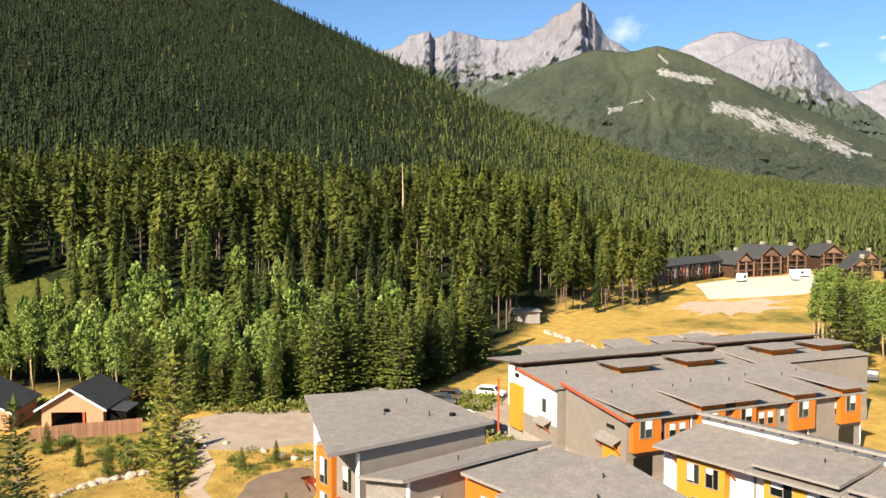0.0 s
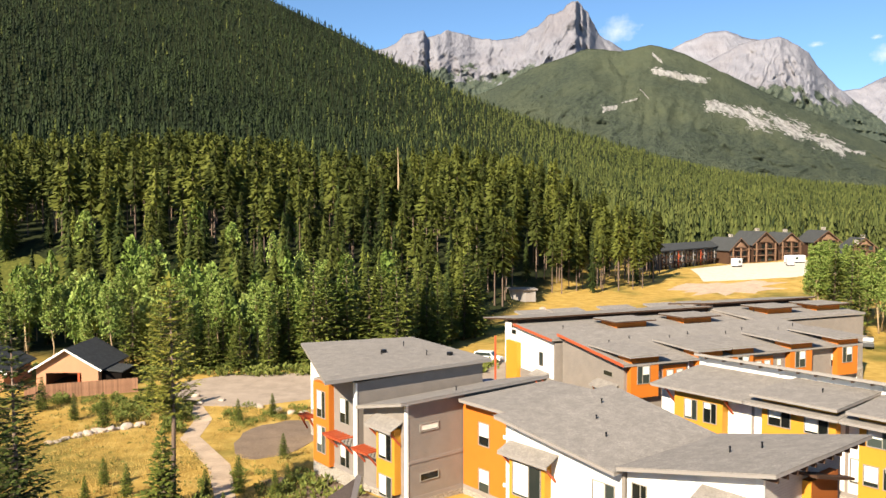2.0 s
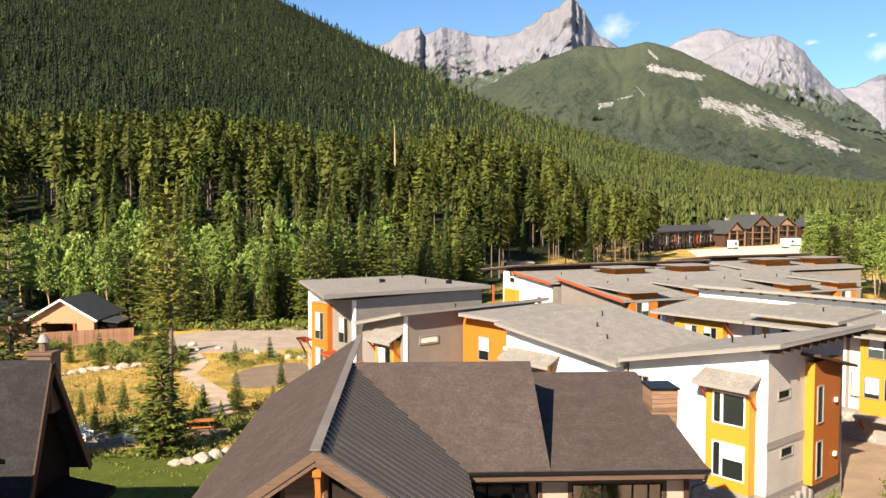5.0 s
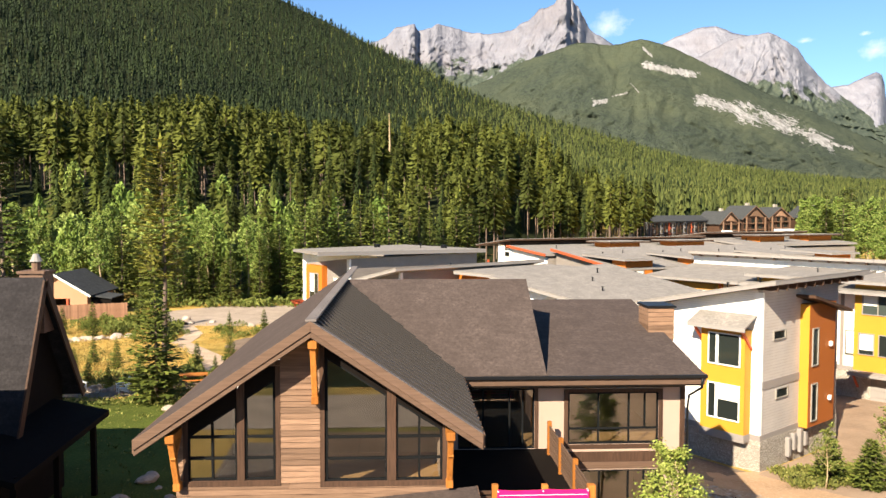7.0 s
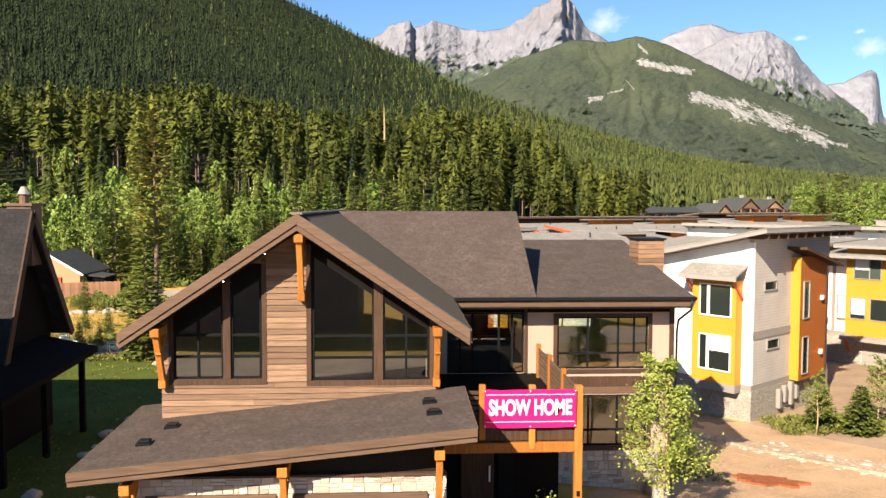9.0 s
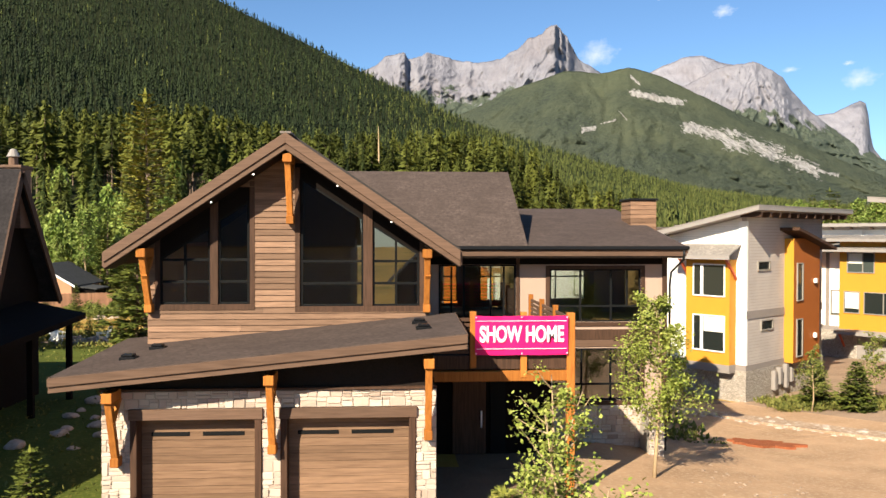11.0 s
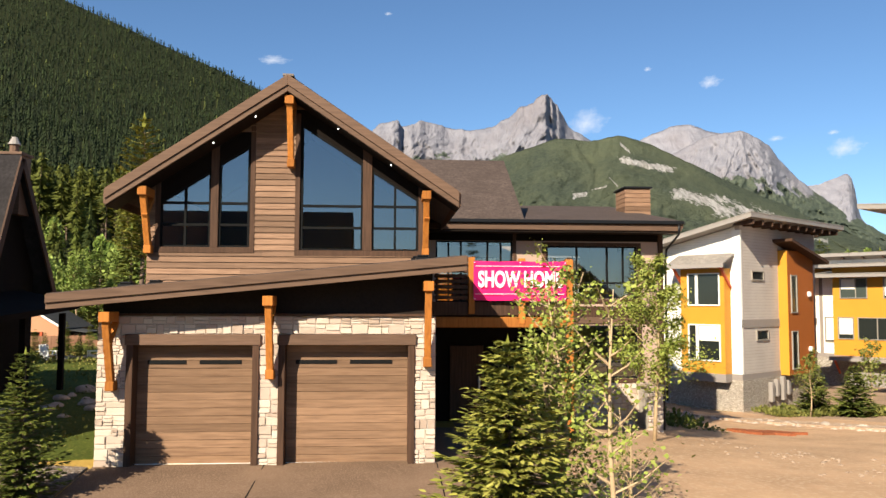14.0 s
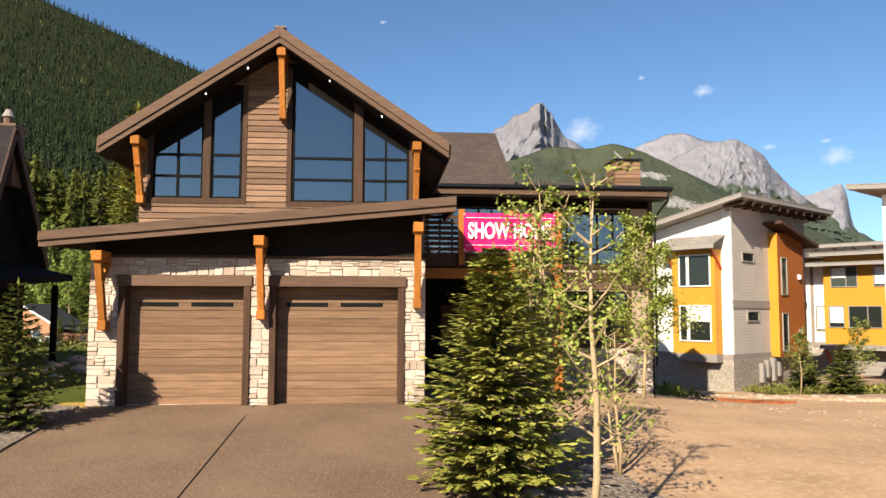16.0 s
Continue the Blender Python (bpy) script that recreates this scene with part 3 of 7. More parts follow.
# ---- forest ----
def conifer_template(levels, branches, seed, bare=0.08, droop=0.05, power=0.8, tilt=0.03, wild=0.0):
    """Crown of one conifer of height 1 and crown radius 1: whorls of drooping boughs on a thin axis."""
    rnd = random.Random(seed)
    v, f = [], []
    for k in range(levels):
        h = bare + (1 - bare) * (k / levels) ** 0.92
        t = (h - bare) / (1 - bare)
        r0 = (1 - t) ** power * (0.55 + 0.45 * min(1, t * 6 + 0.3))
        a = len(v)
        v.append((0, 0, h + (1 - bare) / levels * 1.15))
        if k:
            f.append((a, prev, prev + 1))
        prev = a
        off = rnd.random() * 6.28
        for b in range(branches):
            w = off + 6.283 * (b + rnd.uniform(-0.3, 0.3)) / branches
            if rnd.random() < wild * 0.3:
                continue
            r = r0 * rnd.uniform(0.62 - 0.35 * wild, 1.15 + 0.3 * wild)
            hb = h
            h = hb + wild * rnd.uniform(-0.05, 0.05)
            d = 6.283 / branches * rnd.uniform(0.38, 0.6)
            z = h - droop * rnd.uniform(0.3, 1.3) * (1 - t * 0.7)
            i = len(v)
            v.append((0.5 * r * math.cos(w - d), 0.5 * r * math.sin(w - d), h + tilt * rnd.uniform(0, 1)))
            v.append((r * math.cos(w), r * math.sin(w), z))
            v.append((0.5 * r * math.cos(w + d), 0.5 * r * math.sin(w + d), h + tilt * rnd.uniform(-0.6, 0.6)))
            f += [(a, i, i + 1), (a, i + 1, i + 2)]
            h = hb
    return np.array(v), np.array(f)


def leafy_template(clumps, seed, bare=0.2, size=0.24):
    """Crown of a broadleaf tree of height 1: an uneven column of small leaf sprays with gaps."""
    rnd = random.Random(seed)
    v, f = [(0, 0, 0.6), (0.01, 0, 0.6)], []
    for _ in range(clumps):
        h = rnd.uniform(bare, 1)
        t = (h - bare) / (1 - bare)
        r = (math.sin(math.pi * min(1, t * 0.82 + 0.16)) ** 0.7) * rnd.uniform(0.35, 1.0)
        w = rnd.random() * 6.283
        c = Vector((r * math.cos(w), r * math.sin(w), h))
        i = len(v)
        for q in range(4):
            g = q * 1.571 + rnd.uniform(-0.5, 0.5)
            s = size * rnd.uniform(0.5, 1.2)
            v.append((c.x + s * math.cos(g) * 1.2, c.y + s * math.sin(g), c.z + rnd.uniform(-0.045, 0.045)))
        f += [(0, 1, i), (i, i + 1, i + 2), (i, i + 2, i + 3)]
    return np.array(v), np.array(f)


def trunk_template(top=0.9):
    v = [(math.cos(w) * r, math.sin(w) * r, z) for z, r in ((-0.03, 1.0), (top, 0.25)) for w in (0, 1.57, 3.14, 4.71)]
    f = []
    for j in range(4):
        a, b = j, (j + 1) % 4
        f += [(a, b, b + 4), (a, b + 4, a + 4)]
    return np.array(v), np.array(f)


FOREST_X = [-400, -60, -34, -12, 2, 13, 20, 32, 56, 75, 88, 100, 140, 600]
FOREST_Y = [118, 128, 122, 127, 135, 154, 184, 212, 218, 240, 276, 338, 350, 352]
rng = np.random.default_rng(4)


def forest_spots(y0, y1, spacing, grow=0.0, spread=0.74):
    """Uneven grid of tree places between two distances; the spacing may grow with the distance."""
    out = []
    y = y0
    while y < y1:
        s = spacing + grow * (y - y0)
        xs = np.arange(-spread * y - 20, (spread - 0.02) * y, s)
        out.append(np.stack([xs + rng.uniform(-0.55, 0.55, len(xs)) * s, y + rng.uniform(-0.55, 0.55, len(xs)) * s], -1))
        y += s * 0.9
    p = np.concatenate(out)
    keep = p[:, 1] > np.interp(p[:, 0], FOREST_X, FOREST_Y)
    clearing = ((p[:, 0] + 86) / 12) ** 2 + ((p[:, 1] - 168) / 14) ** 2 < 1
    p = p[keep & ~clearing]
    return np.column_stack([p, height(p[:, 0], p[:, 1]) - 0.1])


def plant(name, spots, kinds, trunk_mat, label, trunks=True):
    """Sows spots with kinds: (templates, material, share, height range, width by height)."""
    pick = rng.random(len(spots))
    lo = 0.0
    stems = []
    for n, (templates, mat, share, (h0, h1), slim) in enumerate(kinds):
        mine = spots[(pick >= lo) & (pick < lo + share)]
        lo += share
        which = rng.integers(0, len(templates), len(mine))
        vs, fs, k = [], [], 0
        for q, tpl in enumerate(templates):
            s = mine[which == q]
            h = rng.uniform(h0, h1, len(s)) * (0.9 + 0.1 * waves(s[:, 0], s[:, 1], 15))
            wd = h * slim * rng.uniform(0.8, 1.25, len(s))
            v, f = scatter(tpl, s, h, wd, rng.uniform(0, 6.28, len(s)))
            vs.append(v)
            fs.append(f + k)
            k += len(v)
            stems.append((s, h))
        ob = new(name, big_mesh(name, np.concatenate(vs), np.concatenate(fs), mat))
        tagged(ob, label, "forest", kind="stuff")
    if trunks:
        s = np.concatenate([a for a, _ in stems])
        h = np.concatenate([b for _, b in stems])
        v, f = scatter(trunk_template(), s, h, 0.011 * h, h)
        tagged(new(name + "_trunks", big_mesh(name + "_trunks", v, f, trunk_mat)), "bare grey-brown trunks of forest conifers", "forest", kind="stuff")


SPRUCES = [conifer_template(26, 12, s, 0.05, 0.045, 0.85, 0.025, 0.4) for s in (1, 2, 3, 17)]
PINES = [conifer_template(24, 13, s, 0.42, 0.012, 0.5, 0.04, 1.0) for s in (4, 5, 6, 15, 16)]
LEAFY = [leafy_template(420, s, 0.22, 0.11) for s in (7, 8, 21)]
SMALL = [conifer_template(4, 5, s, 0.1, 0.06, 0.75) for s in (9, 10, 11)]
HILLTREES = [conifer_template(3, 5, s, 0.05, 0.06, 0.8) for s in (12, 13, 14)]
FARTREES = [conifer_template(2, 4, s, 0.03, 0.06, 0.8) for s in (18, 19, 20)]

front = forest_spots(118, 187, 5.4)
leafy = rng.random(len(front)) < 0.12 + 0.5 * step(-5, -35, front[:, 0]) * step(178, 140, front[:, 1])
plant("forest_aspens", front[leafy], [(LEAFY, M_ASPENFAR, 1.0, (9, 17), 0.17)], M_PALEBARK, "bright green aspens at forest edge")
front = front[~leafy]
plant("forest_edge", front, [(SPRUCES, M_NEEDLE, 0.5, (8, 20), 0.17), (SPRUCES, M_SPRUCEMID, 0.3, (7, 16), 0.19), (PINES, M_PINE, 0.2, (13, 20), 0.13)],
      M_BARK, "mixed spruce and pine trees at forest edge")
upper = forest_spots(186, 330, 6.0)
plant("forest_pines", upper, [(PINES, M_PINE, 0.74, (17, 26), 0.125), (SPRUCES, M_NEEDLE, 0.26, (12, 23), 0.14)],
      M_BARK, "dense tall olive-green pines on rising ground")
middle = forest_spots(330, 560, 6.0, 0.008)
# brighter-toned trees grow commoner to the right, standing in for stronger light
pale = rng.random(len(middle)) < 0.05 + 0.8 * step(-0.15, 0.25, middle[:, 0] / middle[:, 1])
plant("forest_slope", middle[pale], [(SMALL, M_HILLSUNLIT, 1.0, (13, 21), 0.17)], M_BARK, "conifers on the lower slope with brighter light in their green", trunks=False)
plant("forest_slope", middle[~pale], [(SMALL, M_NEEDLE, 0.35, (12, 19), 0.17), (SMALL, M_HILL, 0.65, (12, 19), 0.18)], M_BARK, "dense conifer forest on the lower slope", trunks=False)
hill = forest_spots(560, RIDGE_Y + 40, 7.0, 0.003, 0.76)
# same shift to the brighter tone, painted light over the right of the hill
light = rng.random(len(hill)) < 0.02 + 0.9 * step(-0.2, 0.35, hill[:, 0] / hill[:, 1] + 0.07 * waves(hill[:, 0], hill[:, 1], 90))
far = hill[:, 1] > 1000
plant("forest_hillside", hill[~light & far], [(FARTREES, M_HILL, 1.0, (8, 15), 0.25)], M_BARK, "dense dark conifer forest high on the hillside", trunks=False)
plant("forest_hillside", hill[light & far], [(FARTREES, M_HILLSUNLIT, 1.0, (8, 14), 0.26)], M_BARK, "conifer forest high on the hillside with brighter light in its green", trunks=False)
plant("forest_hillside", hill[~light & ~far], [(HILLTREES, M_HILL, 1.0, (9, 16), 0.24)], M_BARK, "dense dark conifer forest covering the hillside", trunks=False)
plant("forest_hillside", hill[light & ~far], [(HILLTREES, M_HILLSUNLIT, 1.0, (9, 15), 0.25)], M_BARK, "conifer forest on the hillside with brighter light in its green", trunks=False)


# ---- the show home ----
def wpart(name, mb, mat, parent, label="", **kw):
    """A part given in world coordinates."""
    ob = part(name, mb, mat, parent, label, **kw)
    ob.matrix_parent_inverse = parent.matrix_world.inverted()
    return ob


def wall_y(mb, x0, x1, z0, z1, y0, y1, holes):
    """An upright wall along x with rectangular holes (x0, x1, z0, z1)."""
    xs = sorted({x0, x1, *[h[0] for h in holes], *[h[1] for h in holes]})
    zs = sorted({z0, z1, *[h[2] for h in holes], *[h[3] for h in holes]})
    for a, b in zip(xs, xs[1:]):
        run = None
        for c, d in zip(zs, zs[1:]):
            mx, mz = (a + b) / 2, (c + d) / 2
            if any(h[0] < mx < h[1] and h[2] < mz < h[3] for h in holes):
                if run:
                    mb.box(a, b, y0, y1, *run)
                run = None
            else:
                run = (run[0] if run else c, d)
        if run:
            mb.box(a, b, y0, y1, *run)
    return mb


def window(parent, poly, y, bars_z=(), bars_x=(), trim=0.05, depth=0.07, frame_mat=None, name="window"):
    """A window in a wall facing -y: black frame round a polygon (x, z), bars, and one glass pane."""
    mbf = MB()
    cx = sum(p[0] for p in poly) / len(poly)
    cz = sum(p[1] for p in poly) / len(poly)
    ins = []
    n = len(poly)
    for i in range(n):
        p0, p1, p2 = (Vector(poly[(i + k) % n]) for k in (-1, 0, 1))
        d1, d2 = (p1 - p0).normalized(), (p2 - p1).normalized()
        n1, n2 = Vector((-d1.y, d1.x)), Vector((-d2.y, d2.x))
        m = (n1 + n2) / (1 + n1.dot(n2))
        ins.append(p1 + m * trim)
    for i in range(n):
        j = (i + 1) % n
        q = [poly[i], poly[j], ins[j], ins[i]]
        mbf.prism_y([(a[0], a[1]) for a in q], y - 0.02, y + depth)

    def top(x):
        zs = [a[1] + (b[1] - a[1]) * (x - a[0]) / (b[0] - a[0]) for a, b in zip(poly, poly[1:] + poly[:1]) if abs(b[0] - a[0]) > 1e-6 and min(a[0], b[0]) - 1e-6 <= x <= max(a[0], b[0]) + 1e-6]
        return max(zs)

    def ends(z):
        xs = [a[0] + (b[0] - a[0]) * (z - a[1]) / (b[1] - a[1]) for a, b in zip(poly, poly[1:] + poly[:1]) if abs(b[1] - a[1]) > 1e-6 and min(a[1], b[1]) - 1e-6 <= z <= max(a[1], b[1]) + 1e-6]
        return min(xs), max(xs)

    frame_ob = wpart(name, mbf, frame_mat or M_FRAME, parent, weld=True)
    for z in bars_z:
        a, b = ends(z)
        wpart("bar", MB().box(a + trim * 0.5, b - trim * 0.5, y - 0.015, y + depth * 0.8, z - 0.03, z + 0.03), frame_mat or M_FRAME, frame_ob)
    zlo = min(p[1] for p in poly)
    for x, *lim in bars_x:
        z0, z1 = lim if lim else (zlo, top(x))
        wpart("bar", MB().box(x - 0.028, x + 0.028, y - 0.011, y + depth * 0.8 - 0.004, z0, z1 - 0.02), frame_mat or M_FRAME, frame_ob)
    pane = MB()
    pane.face([(p[0], y + depth * 0.5, p[1]) for p in ins])
    po = wpart("pane", pane, M_GLASS, frame_ob, "clear reflecting window glass")
    po.visible_shadow = False
    return frame_ob


RX, RZ, RS = -2.8, 8.95, 0.67  # gable ridge: x, height, slope


def rake(x, drop=0.0):
    return RZ - drop - RS * abs(x - RX)


home = thing("house", pose(-1.0, 24.0, 0.0), "brown wooden mountain house with stone garage piers and dark roof", "house")
GY = 19.5
WINS = [
    ([(-5.97, 4.82), (-4.74, 4.82), (-4.74, 6.74), (-5.97, 5.95)], (5.38, 5.92), ((-5.36,),)),
    ([(-4.55, 4.82), (-3.80, 4.82), (-3.80, 7.38), (-4.55, 6.90)], (5.38, 5.92), ()),
    ([(-2.54, 4.76), (-1.00, 4.76), (-1.00, 6.95), (-2.54, 7.95)], (5.33, 5.88), ()),
    ([(-0.77, 4.76), (0.39, 4.76), (0.39, 6.07), (-0.77, 6.80)], (5.33, 5.88), ((-0.19,),)),
]
# gable wall: vertical strips between the windows, cut at the rake
gable = MB()


def strip(x0, x1, zb, zt0, zt1, y0=GY, y1=GY + 0.2):
    gable.prism_y([(x0, zb), (x1, zb), (x1, zt1), (x0, zt0)], y0, y1)


XL, XR = -6.25, 0.65
for x0, x1 in ((XL, -5.97), (-4.74, -4.55), (-3.80, RX), (RX, -2.54), (-1.00, -0.77), (0.39, XR)):
    strip(x0, x1, 3.3, rake(x0, 0.25), rake(x1, 0.25))
for poly, _, _ in WINS:
    (x0, zb), (x1, _), (_, zt1), (_, zt0) = poly
    strip(x0, x1, 3.3, zb, zb)
    gable.prism_y([(x0, zt0), (x1, zt1), (x1, rake(x1, 0.25)), (x0, rake(x0, 0.25))], GY, GY + 0.2)
gwall = wpart("wall", gable, M_SHADEWALL, home, "brown board siding under the front gable", weld=True)
for poly, bz, bx in WINS:
    window(home, poly, GY + 0.03, bz, bx)

# trim boards round the two window groups
for x0, x1, zb, cut in ((-6.07, -3.66, 4.82, (-4.74, -4.55)), (-2.68, 0.52, 4.76, (-1.00, -0.77))):
    tr = MB()
    tr.box(x0, x1, GY - 0.045, GY - 0.002, zb - 0.14, zb)
    a, b = (x0, x0 + 0.12), (x1 - 0.12, x1)
    for s in (a, cut, b):
        zt = [min(rake(q, 0.42), 8.2) for q in s]
        tr.prism_y([(s[0], zb), (s[1], zb), (s[1], zt[1]), (s[0], zt[0])], GY - 0.04, GY - 0.002)
    wpart("window_trim", tr, M_TRIM, home, "dark stained trim boards", bevel=0.006)

# single siding boards on the gable wall
rnd = random.Random(3)
LAP = 0.148
k = 0
z = 3.42
while z < 8.4:
    zm = z + LAP / 2
    half = (RZ - 0.30 - zm) / RS
    lo, hi = max(XL, RX - half), min(XR, RX + half)
    blocks = []
    if zm > 4.68:
        blocks = [(-6.07, -3.66 if zm < rake(-3.8, 0.5) else -6.0), (-2.68 if zm < rake(-2.54, 0.5) else 0.5, 0.52)]
    spans, x = [], lo
    for a, b in sorted(blocks):
        if a > x:
            spans.append((x, min(a, hi)))
        x = max(x, b)
    if x < hi:
        spans.append((x, hi))
    for a, b in spans:
        cuts = [a] + ([a + (b - a) * rnd.uniform(0.3, 0.7)] if b - a > 2.5 else []) + [b]
        for c, d in zip(cuts, cuts[1:]):
            if d - c < 0.06:
                continue
            ob = MB().solid([(c + 0.002, GY - 0.002, z), (d - 0.002, GY - 0.002, z), (d - 0.002, GY - 0.002, z + LAP), (c + 0.002, GY - 0.002, z + LAP)][::-1],
                            [(c + 0.002, GY - 0.044, z), (d - 0.002, GY - 0.044, z), (d - 0.002, GY - 0.014, z + LAP), (c + 0.002, GY - 0.014, z + LAP)][::-1])
            wpart("board", ob, M_BOARD, gwall)
    z += LAP

for q in ((XL, XL + 0.2, GY + 0.2, 34.8, -0.5, 6.3), (XR - 0.2, XR, GY + 0.2, 26, 3.3, 6.3), (8.8, 9.0, 26.2, 34.8, -1.5, 6.15)):
    wpart("wall", MB().box(*q), M_STUCCO, home, "beige stucco wall")
wpart("wall", wall_y(MB(), XL, 9.0, -1.5, 6.0, 34.8, 35.0, [(1.9, 2.6, 3.5, 5.5), (3.6, 4.6, 3.6, 5.5), (5.7, 8.4, 3.7, 5.6)]), M_STUCCO, home, "beige stucco rear wall with window openings", weld=True)
for x0, x1 in ((1.9, 2.6), (3.6, 4.6), (5.7, 8.4)):
    window(home, [(x0, 3.6), (x1, 3.6), (x1, 5.5), (x0, 5.5)], 34.86, (4.7,), ((x0 + (x1 - x0) * 0.5,),) if x1 - x0 > 2 else ())
wpart("room_wall", MB().prism_y([(XL + 0.2, 3.3), (XR - 0.2, 3.3), (XR - 0.2, rake(XR - 0.2, 0.3)), (RX, RZ - 0.3), (XL + 0.2, rake(XL + 0.2, 0.3))], 25.0, 25.15), M_ROOM, home, "olive room wall seen through windows")
wpart("room_wall", MB().box(XR, 8.8, 31.0, 31.15, -0.6, 3.3), M_ROOM, home)
wpart("room_wall", MB().box(4.5, 4.6, 26.2, 31, -0.6, 3.3), M_ROOM, home)
for q in ((XL + 0.2, XR - 0.2, GY + 0.2, 25, 3.6, 3.75), (XR, 8.8, 26.2, 34.8, 3.2, 3.4), (XR, 8.8, 26.2, 31, -0.75, -0.6)):
    wpart("room_floor", MB().box(*q), M_FLOORWOOD, home, "warm wooden room floor")

# roofs
rf = MB()
rf.slab([(RX, 18.7, RZ), (-7.0, 18.7, rake(-7.0)), (-7.0, 36, rake(-7.0)), (RX, 36, RZ)][::1], 0.16)
wpart("roof", rf, M_SHINGLE, home, "dark brown shingled gable roof slope", uv=True)
mr = MB()
VY = 4.5 / 4.15
mr.slab([(RX, 18.7, RZ + 0.004), (RX, 29.6, RZ + 0.004), (1.35, 25.1, rake(1.35)), (1.35, 18.7, rake(1.35))][::-1], 0.16)
metal = wpart("roof", mr, M_METAL, home, "dark standing seam metal roof slope")
y = 18.95
while y < 29.4:
    xe = 1.35 if y < 25.1 else RX + (29.6 - y) / VY
    wpart("seam", MB().beam((RX + 0.03, y, RZ + 0.0), (xe, y, rake(xe)), 0.05, 0.1), M_SEAM, metal)
    y += 0.46
wpart("ridge_cap", MB().beam((RX, 18.68, RZ + 0.01), (RX, 36, RZ + 0.01), 0.26, 0.05), M_METAL, home)
up = MB()
up.slab([(RX, 29.6, RZ), (1.35, 25.1, 6.2), (4.1, 25.1, 6.2), (4.1, 29.6, RZ)], 0.16)
up.slab([(RX, 29.6, RZ), (4.1, 29.6, RZ), (4.1, 35.4, 5.9), (RX, 35.4, 5.9)], 0.16)
wpart("roof", up, M_SHINGLE, home, "dark brown shingled main roof", uv=True)
rr = MB()
rr.slab([(4.12, 25.1, 6.2), (9.35, 25.1, 6.2), (9.35, 33.5, 7.7), (4.12, 33.5, 7.7)], 0.16)
rr.slab([(4.12, 33.5, 7.7), (9.35, 33.5, 7.7), (9.35, 36, 6.9), (4.12, 36, 6.9)], 0.16)
wpart("roof", rr, M_SHINGLE, home, "dark shallow shingled roof over the wing", uv=True)
ew = MB()
ew.solid([(4.0, 25.3, 6.1), (4.0, 33.4, 7.5), (4.0, 29.6, 8.8)], [(4.1, 25.3, 6.1), (4.1, 33.4, 7.5), (4.1, 29.6, 8.8)])
wpart("wall", ew, M_SHADEWALL, home)

# rake and eave boards
for s, xe in ((-1, -7.0), (1, 1.35)):
    for nm, a, b, yy in (("fascia", 0.0, 0.25, 18.66), ("fascia", 0.255, 0.40, 18.70)):
        pl = [(RX, RZ - b), (xe, rake(xe) - b), (xe, rake(xe) - a), (RX, RZ - a)]
        wpart(nm, MB().prism_y(pl if s > 0 else pl[::-1], yy - 0.05, yy), M_FASCIA, home, "weathered brown rake board", bevel=0.005)
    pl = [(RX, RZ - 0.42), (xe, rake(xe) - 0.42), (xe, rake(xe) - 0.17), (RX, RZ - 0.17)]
    wpart("soffit", MB().prism_y(pl if s > 0 else pl[::-1], 18.70, GY - 0.005), M_SHADEWOOD, home)
wpart("fascia", MB().box(-7.05, -7.0, 18.7, 36, rake(-7.0) - 0.35, rake(-7.0) - 0.02), M_FASCIA, home)
wpart("fascia", MB().box(1.35, 1.40, 18.7, 25.0, rake(1.35) - 0.35, rake(1.35) - 0.02), M_FASCIA, home)
wpart("fascia", MB().box(0.66, 9.35, 25.05, 25.1, 5.86, 6.06), M_FASCIA, home, "brown eave board", bevel=0.006)
wpart("soffit", MB().box(0.66, 9.33, 25.11, 26.0, 5.80, 5.86), M_SHADEWOOD, home)
wpart("fascia", MB().box(9.35, 9.40, 25.05, 36, 5.95, 6.2), M_FASCIA, home)
wpart("gutter", MB().box(1.38, 9.42, 24.95, 25.048, 6.07, 6.19), M_BLACKMETAL, home, "black eave gutter", bevel=0.02)
wpart("downspout", MB().tube([(9.25, 25.0, 6.08), (9.25, 25.05, 5.75), (9.12, 25.85, 5.3), (9.1, 25.93, 4.9), (9.1, 25.93, 0.2)], [0.04] * 5), M_BLACKMETAL, home, "black metal downspout", smooth=True)
for x, yy in ((-4.6, 18.95), (-3.6, 18.95), (-1.6, 18.95), (-0.3, 18.95)):
    em = bpy.data.materials.get("soffit_lamp") or bpy.data.materials.new("soffit_lamp")
    em.use_nodes = True
    em.node_tree.nodes["Principled BSDF"].inputs["Emission Color"].default_value = (1, 0.93, 0.8, 1)
    em.node_tree.nodes["Principled BSDF"].inputs["Emission Strength"].default_value = 2.5
    wpart("soffit_light", MB().tube([(x, yy, rake(x, 0.445)), (x, yy, rake(x, 0.40))], [0.016, 0.02], 10), em, home, "small lit recessed soffit light")

# timber braces
def brace(x, y0, z0, y1, z1, w=0.145):
    b = wpart("brace", MB().beam((x, y0, z0), (x, y1, z1), w, w, up=(1, 0, 0)), M_TIMBER, home, "orange-stained timber brace", bevel=0.01)
    wpart("block", MB().box(x - w * 0.75, x + w * 0.75, y0 - 0.14, y1 + 0.05, z0 - 0.02, z0 + 0.19), M_TIMBER, b, bevel=0.012)
    wpart("block", MB().box(x - w * 0.62, x + w * 0.62, y1 - 0.12, y1 + 0.14, z1 - 0.1, z1 + 0.1), M_TIMBER, b, bevel=0.012)
    wpart("strut", MB().beam((x + 0.02, y0 + 0.1, z0 - 0.5), (x + 0.02, y1 + 0.12, z0 - 0.02), 0.09, 0.12, up=(1, 0, 0)), M_TIMBER, b)


